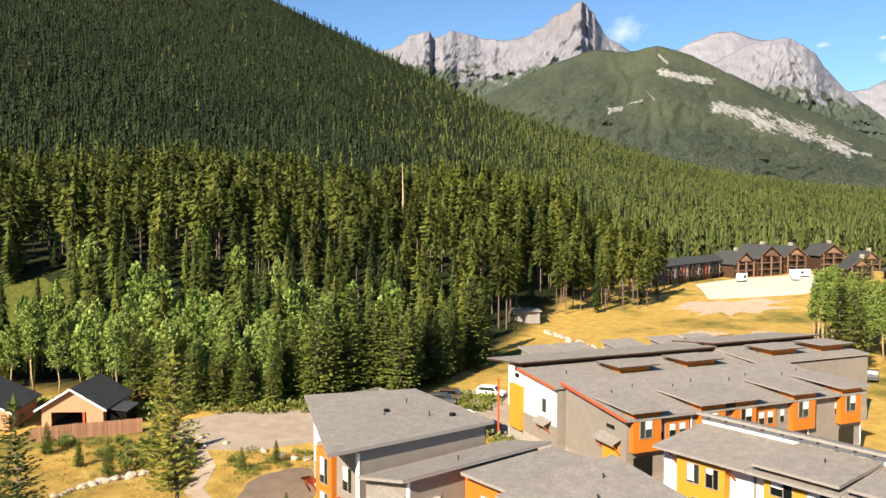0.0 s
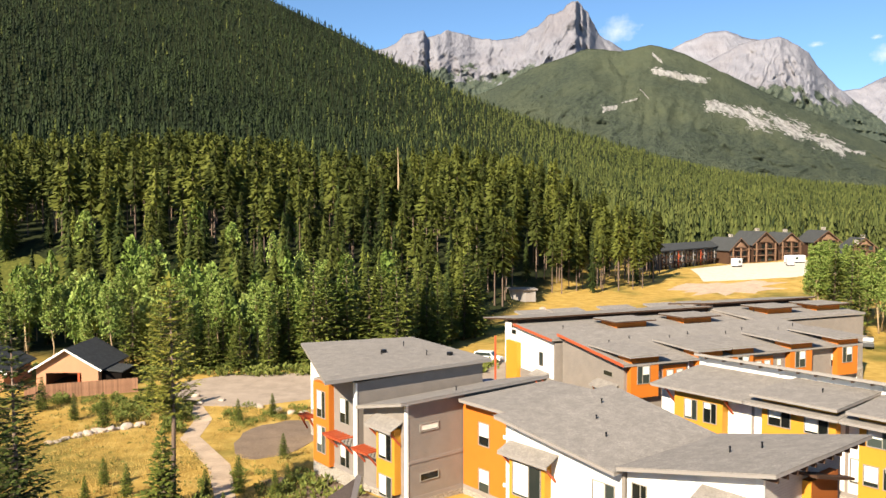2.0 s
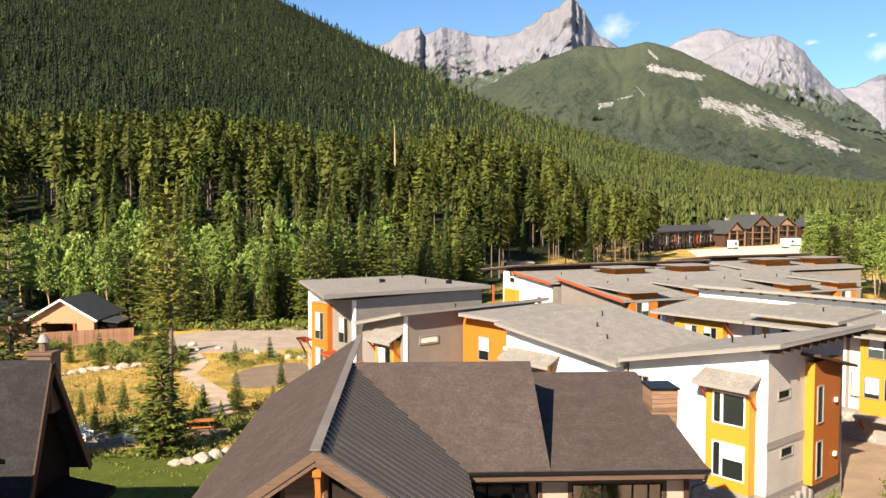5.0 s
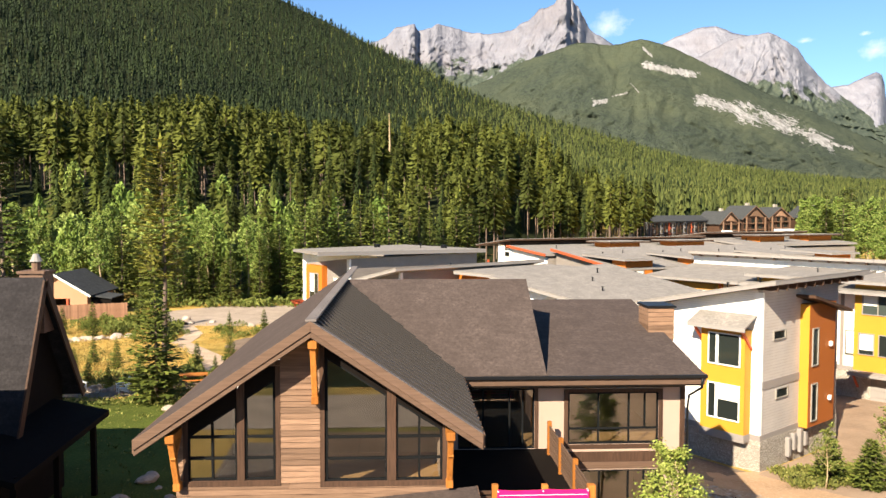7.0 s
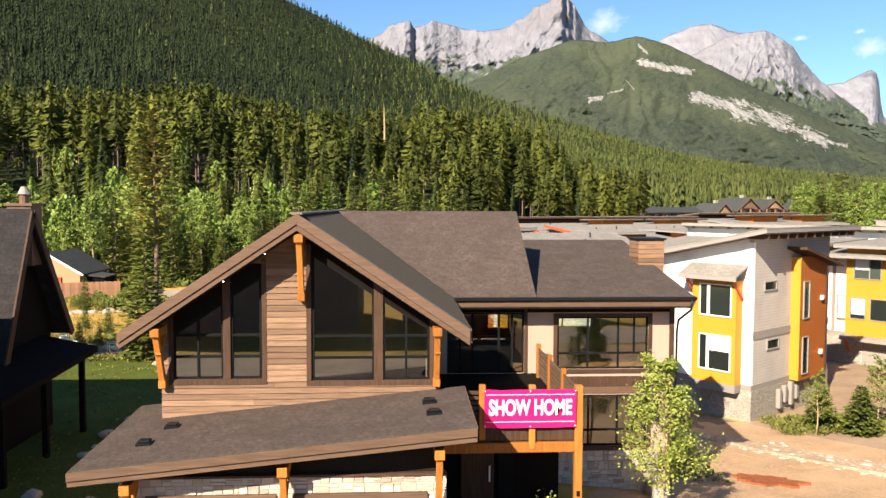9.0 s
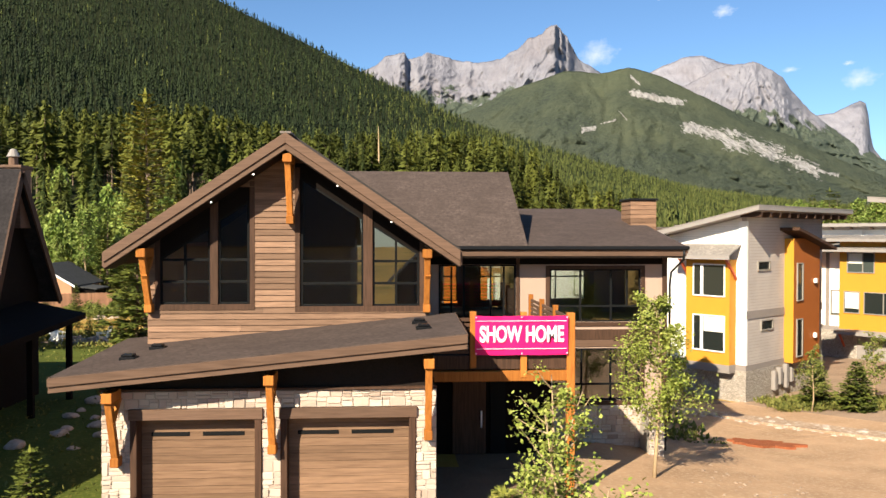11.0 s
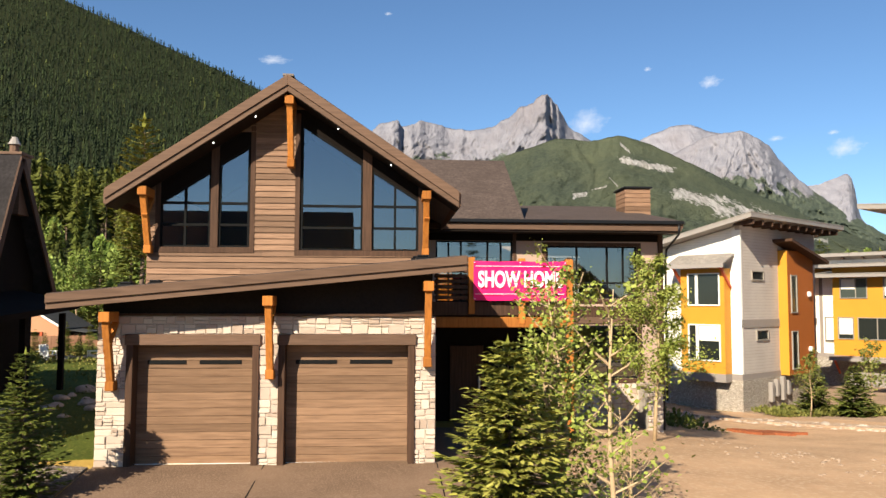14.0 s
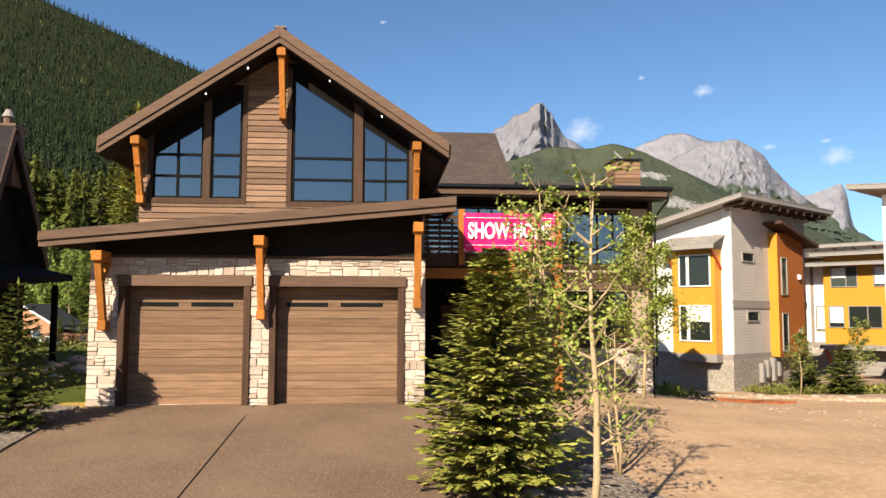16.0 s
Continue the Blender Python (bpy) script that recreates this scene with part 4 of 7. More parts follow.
brace(-6.12, 16.45, 3.08, 16.86, 1.72)
brace(-2.84, 16.45, 3.42, 16.86, 1.95)
brace(0.50, 16.45, 3.74, 16.86, 2.2)
brace(-6.18, 18.85, 6.02, 19.36, 4.75)
brace(0.57, 18.85, 6.0, 19.36, 4.72)
brace(RX + 0.03, 18.86, 8.28, 19.30, 6.9)

# garage: stone front, shed roof, two plank doors
gar = MB()
HO = [(-5.85, -3.12, -0.1, 2.78), (-2.67, 0.21, -0.1, 2.78)]
wall_y(gar, -6.46, 0.66, -0.4, 3.18, 17.05, 17.33, HO)
wpart("wall", MB().box(-6.46, -6.2, 17.332, 19.5, -0.5, 3.5), M_SHADEWALL, home)
wpart("wall", MB().box(0.4, 0.66, 17.332, 23.2, -0.5, 3.3), M_SHADEWALL, home)
gwl = wpart("wall", gar, M_MORTAR, home, "pale stone veneer round the garage doors", weld=True)
# the roof's shade on this siding is part of its colour
wpart("wall", MB().prism_y([(-6.4, 3.18), (0.62, 3.18), (0.62, 4.25), (-6.4, 3.5)], 17.08, 17.3), M_SHADEWOOD, home, "dark siding under the shed roof with its shade in the colour")
wpart("coping", MB().box(-6.5, 0.7, 16.96, 17.09, 3.18, 3.23), M_TRIM, home)


def stone_run(x0, x1, z0, z1, y, parent, rnd, lo=0.17, hi=0.3, mat=None):
    """Dressed ledge stones, uneven cells split into low slips, each a block of its own."""
    z = z0
    while z < z1 - 0.03:
        h = min(rnd.uniform(lo, hi), z1 - z)
        if z1 - z - h < 0.09:
            h = z1 - z
        x = x0
        while x < x1 - 0.02:
            w = min(rnd.uniform(0.11, 0.37), x1 - x)
            if x1 - x - w < 0.1:
                w = x1 - x
            k = rnd.random()
            cut = [0, 1] if k < 0.25 or h < 0.13 else [0, rnd.uniform(0.3, 0.7), 1] if k < 0.85 else [0, 0.33, 0.68, 1]
            for c0, c1 in zip(cut, cut[1:]):
                za, zb = z + c0 * h, z + c1 * h
                p = rnd.uniform(0.012, 0.038)
                j = [rnd.uniform(0.0, 0.014) for _ in range(8)]
                g = 0.004
                f0 = [(x + g, za + g), (x + w - g, za + g), (x + w - g, zb - g), (x + g, zb - g)]
                f1 = [(x + g + 0.004 + j[0], za + g + 0.004 + j[1]), (x + w - g - 0.004 - j[2], za + g + 0.004 + j[3]), (x + w - g - 0.004 - j[4], zb - g - 0.004 - j[5]), (x + g + 0.004 + j[6], zb - g - 0.004 - j[7])]
                wpart("stone", MB().solid([(a, y + 0.01, b) for a, b in f0], [(a, y - p + rnd.uniform(-0.006, 0.006), b) for a, b in f1]), mat or M_LEDGE, parent)
            x += w
        z += h


def ledge_material():
    m = Mat("ledge_stone", 0.9, spec=0.15)
    a, b = m.noise(3, 4), m.noise(28, 4)
    tone = m.ramp(m.rand(), [(0.0, (0.36, 0.27, 0.21)), (0.3, (0.56, 0.46, 0.37)), (0.65, (0.66, 0.57, 0.47)), (1.0, (0.50, 0.37, 0.30))])
    m.color(m.mix(m.math("MULTIPLY", a, 0.5), tone, (0.34, 0.25, 0.19))).bump(b, 0.7, 0.02)
    return m.m


M_LEDGE = ledge_material()
rnd = random.Random(8)
for x0, x1, z0, z1 in ((-6.49, -5.86, -0.05, 2.78), (-3.11, -2.68, -0.05, 2.78), (0.22, 0.69, -0.05, 2.78), (-6.49, 0.69, 2.79, 3.17)):
    stone_run(x0, x1, z0, z1, 17.05, gwl, rnd)
for (x0, x1, _, z1), slots in zip(HO, (((-5.52, -4.70), (-4.42, -3.52)), ((-2.36, -1.46), (-1.18, -0.25)))):
    for a, b in ((x0 - 0.02, x0 + 0.12), (x1 - 0.12, x1 + 0.02)):
        wpart("door_trim", MB().box(a, b, 16.98, 17.36, -0.05, z1 - 0.22), M_TRIM, home, "dark stained door casing", bevel=0.006)
    wpart("door_header", MB().box(x0 - 0.05, x1 + 0.05, 16.96, 17.36, z1 - 0.22, z1 + 0.01), M_FASCIA, home, "brown stained door header", bevel=0.006)
    door = wpart("garage_door", MB().box(x0 + 0.1, x1 - 0.1, 17.36, 17.42, -0.02, z1 - 0.2), M_DOOR, home, "wood-grain sectional garage door")
    zz = 0.0
    for r in range(5):
        h = 0.51
        sub = 3
        for q in range(sub):
            a, b = zz + q * h / sub + 0.003, zz + (q + 1) * h / sub - (0.006 if q == sub - 1 else 0.002)
            wpart("plank", MB().box(x0 + 0.12, x1 - 0.12, 17.335, 17.362, a, b), M_DOOR, door, bevel=0.004)
        zz += h
    for a, b in slots:
        wpart("door_window", MB().box(a, b, 17.318, 17.34, 2.13, 2.22), M_FRAME, door, "narrow dark door window", bevel=0.006)
    wpart("door_sill", MB().box(x0 + 0.1, x1 - 0.1, 17.32, 17.36, -0.02, 0.012), M_WHITETRIM, door)

sr = MB()


def shed(x, y):
    return 3.65 + (x + 7.2) * 0.098 + (y - 16.2) * 0.035


def shed_ring(x0, x1, y0, y1):
    return [(x0, y0, shed(x0, y0)), (x1, y0, shed(x1, y0)), (x1, y1, shed(x1, y1)), (x0, y1, shed(x0, y1))]


sr.slab(shed_ring(-7.2, 1.27, 16.2, GY - 0.04), 0.1)
sr.slab(shed_ring(-7.2, XL - 0.01, GY - 0.038, 20.9), 0.1)
wpart("roof", sr, M_SHINGLE, home, "dark shed roof over the garage with scuffed shingles", uv=True)
for a, b, yy in ((0.02, 0.2, 16.18), (0.205, 0.33, 16.23)):
    wpart("fascia", MB().prism_y([(-7.22, shed(-7.22, 16.2) - b), (1.29, shed(1.29, 16.2) - b), (1.29, shed(1.29, 16.2) - a), (-7.22, shed(-7.22, 16.2) - a)], yy - 0.05, yy), M_FASCIA, home, "brown shed roof fascia", bevel=0.005)
for x in (-7.22, 1.25):
    q = [(x, yy, shed(x, yy)) for yy in (16.2, GY if x > 0 else 20.9)]
    wpart("fascia", MB().solid([(x, q[0][1], q[0][2] - 0.3), (x, q[1][1], q[1][2] - 0.3), (x, q[1][1], q[1][2] - 0.01), (x, q[0][1], q[0][2] - 0.01)][::-1],
                               [(x + 0.05, q[0][1], q[0][2] - 0.3), (x + 0.05, q[1][1], q[1][2] - 0.3), (x + 0.05, q[1][1], q[1][2] - 0.01), (x + 0.05, q[0][1], q[0][2] - 0.01)][::-1]), M_FASCIA, home)
wpart("soffit", MB().slab([(x, y, z - 0.1) for x, y, z in shed_ring(-7.15, 1.22, 16.24, 17.1)], 0.06), M_SHADEWOOD, home)
for x, y in ((-6.05, 17.5), (-5.75, 18.6), (0.35, 18.35), (0.42, 17.45)):
    v = wpart("roof_vent", MB().box(x - 0.17, x + 0.17, y - 0.14, y + 0.14, shed(x, y) - 0.02, shed(x, y) + 0.05), M_BLACKMETAL, home, "low black roof vent", bevel=0.01)
    wpart("hood", MB().box(x - 0.13, x + 0.13, y - 0.12, y + 0.11, shed(x, y) + 0.05, shed(x, y) + 0.11), M_BLACKMETAL, v, bevel=0.02)

# wing front with its windows, bands and stone foot
WH = [(1.25, 3.85, 3.5, 5.55), (5.0, 8.12, 3.62, 5.4), (5.0, 8.12, 0.95, 2.72)]
wing = wall_y(MB(), 0.66, 9.0, -0.9, 5.82, 26.0, 26.2, WH)
wwall = wpart("wall", wing, M_STUCCO, home, "beige stucco wing wall", weld=True)
window(home, [(5.0, 3.62), (8.12, 3.62), (8.12, 5.4), (5.0, 5.4)], 26.02, (4.15,), ((6.05,), (7.1,), (7.65, 4.15, 5.4)))
window(home, [(5.0, 0.95), (8.12, 0.95), (8.12, 2.72), (5.0, 2.72)], 26.02, (1.5,), ((6.1,), (7.1,), (7.65, 1.5, 2.72)))
window(home, [(1.25, 3.5), (3.85, 3.5), (3.85, 5.55), (1.25, 5.55)], 26.02, (), ((2.1,), (3.0,), (1.68, 3.5, 5.5), (3.45, 3.5, 5.5)))
for x0, x1, z0, z1, yy, mt in ((0.66, 9.0, 2.78, 3.0, 25.95, M_FASCIA), (0.66, 9.0, 3.003, 3.36, 25.975, M_TRIM), (4.86, 8.26, 3.48, 3.61, 25.94, M_TRIM), (4.86, 4.995, 3.61, 5.52, 25.96, M_TRIM), (8.125, 8.26, 3.61, 5.52, 25.96, M_TRIM),
                               (4.86, 8.26, 5.402, 5.52, 25.965, M_TRIM), (8.86, 9.02, -0.8, 5.8, 25.93, M_TRIM), (3.855, 3.97, 3.5, 5.8, 25.96, M_TRIM), (0.66, 8.85, 5.56, 5.8, 25.97, M_SHADEWALL), (4.86, 8.26, 0.80, 0.945, 25.94, M_TRIM), (8.125, 8.26, 0.945, 2.77, 25.96, M_TRIM), (4.86, 4.995, 0.945, 2.77, 25.96, M_TRIM)):
    wpart("trim_board", MB().box(x0, x1, yy, 25.998, z0, z1), mt, home, bevel=0.005)
rnd = random.Random(9)
stone_run(4.5, 8.85, -1.0, 0.78, 25.99, wwall, rnd, 0.22, 0.36)
pier = wpart("stone_pier", MB().box(8.1, 8.55, 24.9, 25.9, -1.2, 0.72), M_MORTAR, home, "low pale stone pier at the wing corner")
stone_run(8.07, 8.58, -1.1, 0.72, 24.9, pier, rnd, 0.22, 0.36)
wpart("cap", MB().box(8.02, 8.63, 24.8, 25.93, 0.72, 0.82), M_LEDGE, pier, bevel=0.015)
ch = wpart("chimney", MB().box(8.76, 9.72, 29.2, 30.4, 5.5, 7.87), M_FASCIA, home, "boxed wooden chimney with metal cap")
for q in range(7):
    wpart("board", MB().box(8.74, 9.74, 29.18, 30.42, 6.67 + q * 0.17, 6.67 + q * 0.17 + 0.155), M_BOARD, ch, bevel=0.008)
wpart("cap", MB().box(8.68, 9.8, 29.1, 30.5, 7.87, 7.95), M_BLACKMETAL, ch, bevel=0.015)

# recessed entry under the deck; its deep shade is put into the wall colour
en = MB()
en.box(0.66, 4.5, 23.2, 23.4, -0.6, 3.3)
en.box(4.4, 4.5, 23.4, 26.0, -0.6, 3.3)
wpart("wall", en, M_SHADEWALL, home, "entry wall under the deck with its shade in the colour")
ed = wpart("entry_door", MB().box(1.5, 2.5, 23.14, 23.2, 0.0, 2.2), M_TRIM, home, "dark wooden entry door", bevel=0.01)
wpart("door_handle", MB().box(2.34, 2.39, 23.06, 23.12, 0.8, 1.3), M_WHITETRIM, ed, "bright metal pull handle", bevel=0.008)
wpart("side_light", MB().box(2.65, 3.1, 23.15, 23.2, 0.0, 2.2), M_FRAME, ed)
st = MB()
st.box(0.7, 4.2, 21.6, 23.2, -0.6, -0.02)
wpart("landing", st, M_DRIVE, home, "brown concrete landing")
wpart("entry_step", MB().box(0.9, 4.2, 21.2, 21.6, -0.6, -0.2), M_DRIVE, home, bevel=0.01)

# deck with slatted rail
deck = wpart("deck", MB().box(0.7, 4.32, 19.55, 26.0, 3.3, 3.48), M_SHADEWALL, home, "upper deck with slatted timber rail")
wpart("fascia", MB().box(0.7, 4.34, 19.49, 19.55, 3.16, 3.5), M_TRIM, deck)
wpart("fascia", MB().box(4.32, 4.37, 19.55, 26.0, 3.16, 3.5), M_TRIM, deck)
wpart("beam", MB().box(0.7, 4.3, 19.42, 19.62, 2.86, 3.12), M_TIMBER, deck, "orange-stained timber beam", bevel=0.012)
pst = wpart("post", MB().box(4.12, 4.32, 19.38, 19.58, -0.7, 4.58), M_TIMBER, deck, "tall orange timber post", bevel=0.012)
for q in range(3):
    wpart("number_bar", MB().box(4.17, 4.26, 19.368, 19.379, 1.72 - q * 0.26, 1.86 - q * 0.26), M_FRAME, pst)
wpart("post", MB().box(1.66, 1.82, 19.4, 19.56, 3.2, 4.62), M_TIMBER, deck, bevel=0.01)
wpart("post", MB().box(2.94, 3.10, 19.4, 19.56, 2.95, 4.6), M_TIMBER, deck, bevel=0.01)
for q in range(7):
    z0 = 3.56 + q * 0.135
    for a, b in ((0.8, 1.65), (1.83, 2.93), (3.11, 4.11)):
        wpart("slat", MB().box(a, b, 19.46, 19.5, z0, z0 + 0.09), M_TRIM, deck)
for yy in (21.4, 23.4, 25.3):
    wpart("post", MB().box(4.18, 4.32, yy, yy + 0.14, 3.2, 4.6), M_TIMBER, deck, bevel=0.01)
for q in range(7):
    z0 = 3.56 + q * 0.135
    for a, b in ((19.6, 21.39), (21.55, 23.39), (23.55, 25.29)):
        wpart("slat", MB().box(4.23, 4.27, a, b, z0, z0 + 0.09), M_FASCIA, deck)

# banner
M_MAGENTA = plain("magenta_vinyl", (0.72, 0.008, 0.13), 0.5, 0, 0.06, 1.5, 0.15, 6)
M_PRINT = plain("white_print", (0.82, 0.80, 0.80), 0.5, 0, 0.03, 3, 0)
banner = thing("banner", pose(1.78, 19.33, 3.54), "magenta vinyl banner with white lettering on deck rail", "banner")
BW, BH = 2.34, 0.98
cl = MB()
NX, NZ = 30, 8


def sag(u, w):
    return 0.014 * math.sin(u * 9.5 + w * 2) + 0.012 * math.sin(u * 23 + 1) * (0.4 + w)


for iz in range(NZ + 1):
    for ix in range(NX + 1):
        u, w = ix / NX, iz / NZ
        cl.v.append((u * BW, sag(u, w), w * BH - 0.012 * math.sin(math.pi * u * 2) ** 2))
for iz in range(NZ):
    for ix in range(NX):
        a = iz * (NX + 1) + ix
        cl.f.append((a, a + 1, a + NX + 2, a + NX + 1))
cloth = part("cloth", cl, M_MAGENTA, banner, smooth=True)
for w in (0.16, 0.87):
    part("stripe", MB().box(0.04, BW - 0.04, -0.034, -0.031, w * BH - 0.007, w * BH + 0.007), M_PRINT, banner)
fc = bpy.data.curves.new("lettering", "FONT")
fc.body, fc.size, fc.extrude, fc.offset = "SHOW HOME", 0.5, 0.002, 0.016
fc.align_x, fc.align_y = "CENTER", "CENTER"
tmp = bpy.data.objects.new("lettering", fc)
scene.collection.objects.link(tmp)
bpy.context.view_layer.update()
me = bpy.data.meshes.new_from_object(tmp.evaluated_get(bpy.context.evaluated_depsgraph_get()))
tw = max(v.co.x for v in me.vertices) - min(v.co.x for v in me.vertices)
th = max(v.co.y for v in me.vertices) - min(v.co.y for v in me.vertices)
bpy.data.objects.remove(tmp)
me.materials.append(M_PRINT)
lt = new("lettering", me)
lt.parent = banner
lt.matrix_basis = pose(BW / 2, -0.036, BH * 0.515, 90, 0, 0) @ Matrix.Diagonal((2.12 / tw, 0.42 / th, 1, 1))
lt["label"] = "white capital letters"
for u in (0.01, 0.5, 0.99):
    for w in (0.04, 0.96):
        part("tie", MB().box(u * BW - 0.015, u * BW + 0.015, -0.03, 0.1, w * BH - 0.012, w * BH + 0.012), M_PRINT, banner)

# driveway with saw-cut joints
sheet("driveway", [(-6.5, 17.1), (-6.35, 12.0), (-6.4, 4.0), (-6.7, -6.0), (2.6, -6.0), (1.6, 6.0), (1.0, 13.0), (1.3, 16.0), (3.6, 19.5), (4.2, 21.8), (0.72, 21.8), (0.7, 17.3)][::-1], M_DRIVE, "brown exposed aggregate concrete driveway", 0.03, 0.9, "driveway")
for a, b in (((-2.95, 17.0), (-3.0, -5.5)), ((0.72, 17.0), (0.78, -5.5)), ((-6.3, 8.2), (1.4, 8.2))):
    n = 12
    pts = [Vector(a).lerp(Vector(b), q / n) for q in range(n + 1)]
    jt = MB()
    for p, q in zip(pts, pts[1:]):
        d = (q - p).normalized()
        s = Vector((-d.y, d.x)) * 0.011
        jt.face([(c.x, c.y, float(height(c.x, c.y)) + 0.036) for c in (p - s, q - s, q + s, p + s)])
    tagged(part("driveway_joint", jt, M_FRAME), "narrow dark saw-cut joint across the driveway", "joint", kind="structure")


# ---- town houses ----
def pane_material():
    m = Mat("dark_window_pane", 0.06, spec=0.4)
    m.color(m.ramp(m.rand(), [(0.0, (0.006, 0.007, 0.0065)), (0.6, (0.02, 0.024, 0.021)), (1.0, (0.055, 0.067, 0.058))]))
    return m.m


M_PANE = pane_material()
M_TAN = plain("tan_window_frame", (0.27, 0.24, 0.2), 0.6, 0, 0.05)
M_PALEROOFTRIM = plain("pale_grey_fascia", (0.27, 0.24, 0.215), 0.6, 0, 0.06)
TA = pose(0, 0, 0, 0, 0, 36.87)
TB = pose(0, 0, 0, 0, 0, 20.73)


class Row:
    """Builds houses in a turned plan: u runs away along the row's depth, v along its front."""

    def __init__(self, m):
        self.m = m

    def house(self, u, v, z, label, name="town_house", group="rows of town houses"):
        return thing(name, self.m @ Matrix.Translation((u, v, z)), label, "house", group)

    def add(self, parent, name, mb, mat, label="", **kw):
        ob = part(name, mb, mat, parent, label, **kw)
        if not parent.parent:
            ob.matrix_parent_inverse = parent.matrix_world.inverted() @ self.m
        return ob

    def window(self, parent, face, at, a0, a1, z0, z1, blind=0.0, split=True, frame_mat=None):
        """face 'f': on a wall that looks along -u at u=at; 's': along -v at v=at; blind: share of the pane that is covered."""
        t = 0.06

        def bx(mb, p0, p1, q0, q1, d0, d1):
            if face == "f":
                mb.box(at - d1, at - d0, p0, p1, q0, q1)
            else:
                mb.box(p0, p1, at - d1, at - d0, q0, q1)
            return mb

        fr = MB()
        for p0, p1, q0, q1 in ((a0 - t, a1 + t, z0 - t, z0), (a0 - t, a1 + t, z1, z1 + t), (a0 - t, a0, z0, z1), (a1, a1 + t, z0, z1)):
            bx(fr, p0, p1, q0, q1, -0.02, 0.07)
        w = self.add(parent, "window", fr, frame_mat or M_TAN)
        pn = part("pane", bx(MB(), a0, a1, z0, z1, -0.02, 0.012), M_PANE, w)
        if split:
            c = a0 + (a1 - a0) * 0.42
            part("mullion", bx(MB(), c - 0.03, c + 0.03, z0, z1, 0.012, 0.055), frame_mat or M_TAN, w)
        if blind:
            b0, b1 = (a0 + (a1 - a0) * 0.45, a1 - 0.03) if split else (a0 + 0.03, a1 - 0.03)
            part("blind", bx(MB(), b0, b1, z1 - (z1 - z0) * blind, z1 - 0.03, 0.013, 0.02), M_CREAM, w, "pale drawn window blind")
        return w

    def walls(self, h, u0, u1, v0, v1, zb, za, zv, front, side, foot=-0.5, stone=True):
        """Four walls under a roof that is za high at v0 and zv at v1; the lowest storey is stone."""
        t = 0.25
        f = lambda v: za + (zv - za) * (v - v0) / (v1 - v0)
        for nm, a, b, c, d, mt in (("wall", u0, u0 + t, v0 + t, v1, front), ("wall", u0, u1, v0, v0 + t, side), ("wall", u1 - t, u1, v0 + t, v1, side), ("wall", u0 + t, u1 - t, v1 - t, v1, side)):
            ring = [(a, c), (b, c), (b, d), (a, d)]
            self.add(h, nm, MB().solid([(x, y, foot) for x, y in ring], [(x, y, f(y)) for x, y in ring]), mt)
        if stone:
            self.add(h, "stone_base", MB().box(u0 - 0.06, u1 + 0.06, v0 - 0.06, v1 + 0.0, zb, foot), M_RUBBLE, "rubble stone house base")
            self.add(h, "trim_board", MB().box(u0 - 0.04, u1, v0 - 0.04, v1, foot - 0.02, foot + 0.3), M_GREYTRIM)

    def roof(self, h, ring, label="grey shingled sloping roof", thick=0.2, mat=None, trim=None):
        r = self.add(h, "roof", MB().slab(ring, 0.06), mat or M_GREYROOF, label, uv=True)
        cx = sum(p[0] for p in ring) / len(ring)
        cy = sum(p[1] for p in ring) / len(ring)
        low = [(cx + (x - cx) * 0.997, cy + (y - cy) * 0.997, z - 0.061) for x, y, z in ring]
        part("fascia", MB().slab(low, thick), trim or M_PALEROOFTRIM, r)
        return r

    def pipes(self, h, spots):
        for u, v, z in spots:
            p = self.add(h, "roof_pipe", MB().tube([(u, v, z - 0.1), (u, v, z + 0.3)], [0.05, 0.05], 8), M_BLACKMETAL, "black roof vent pipe")
            part("cap", MB().tube([(u, v, z + 0.3), (u, v, z + 0.36)], [0.08, 0.08], 8), M_BLACKMETAL, p)

    def awning(self, h, u0, u1, v0, v1, z0, z1):
        """A small shingled lean-to roof over a bay, on red brackets."""
        a = self.add(h, "awning", MB().slab([(u0, v0, z0), (u1, v0, z1), (u1, v1, z1), (u0, v1, z0)], 0.07), M_GREYROOF, "small shingled bay roof on red brackets", uv=True)
        part("fascia", MB().box(u0 - 0.02, u0 + 0.04, v0, v1, z0 - 0.24, z0 - 0.02), M_PALEROOFTRIM, a)
        for v in (v0 + 0.25, v1 - 0.35):
            part("bracket", MB().beam((u0 + 0.15, v, z0 - 0.2), (u1 - 0.12, v, z0 - 1.25), 0.12, 0.12, up=(0, 1, 0)), M_RED, a, "red timber bracket")

    def trellis(self, h, u0, u1, v0, v1, z):
        """A small red slatted canopy on raking brackets."""
        t = self.add(h, "trellis", MB().box(u0, u0 + 0.1, v0, v1, z - 0.16, z), M_RED, "red-stained slatted canopy")
        n = 6
        for q in range(n):
            v = v0 + 0.1 + (v1 - v0 - 0.2) * q / (n - 1)
            part("slat", MB().box(u0 - 0.15, u1, v - 0.05, v + 0.05, z, z + 0.12), M_RED, t)
        for v in (v0 + 0.15, v1 - 0.15):
            part("bracket", MB().beam((u0 + 0.1, v, z - 0.1), (u1 - 0.06, v, z - 1.3), 0.12, 0.14, up=(0, 1, 0)), M_RED, t)

    def lamp(self, h, face, at, a, z):
        mb = MB().box(at - 0.16, at, a - 0.12, a + 0.12, z - 0.14, z + 0.14) if face == "f" else MB().box(a - 0.12, a + 0.12, at - 0.16, at, z - 0.14, z + 0.14)
        self.add(h, "wall_lamp", mb, M_WHITETRIM, "small pale box wall lamp", bevel=0.03)


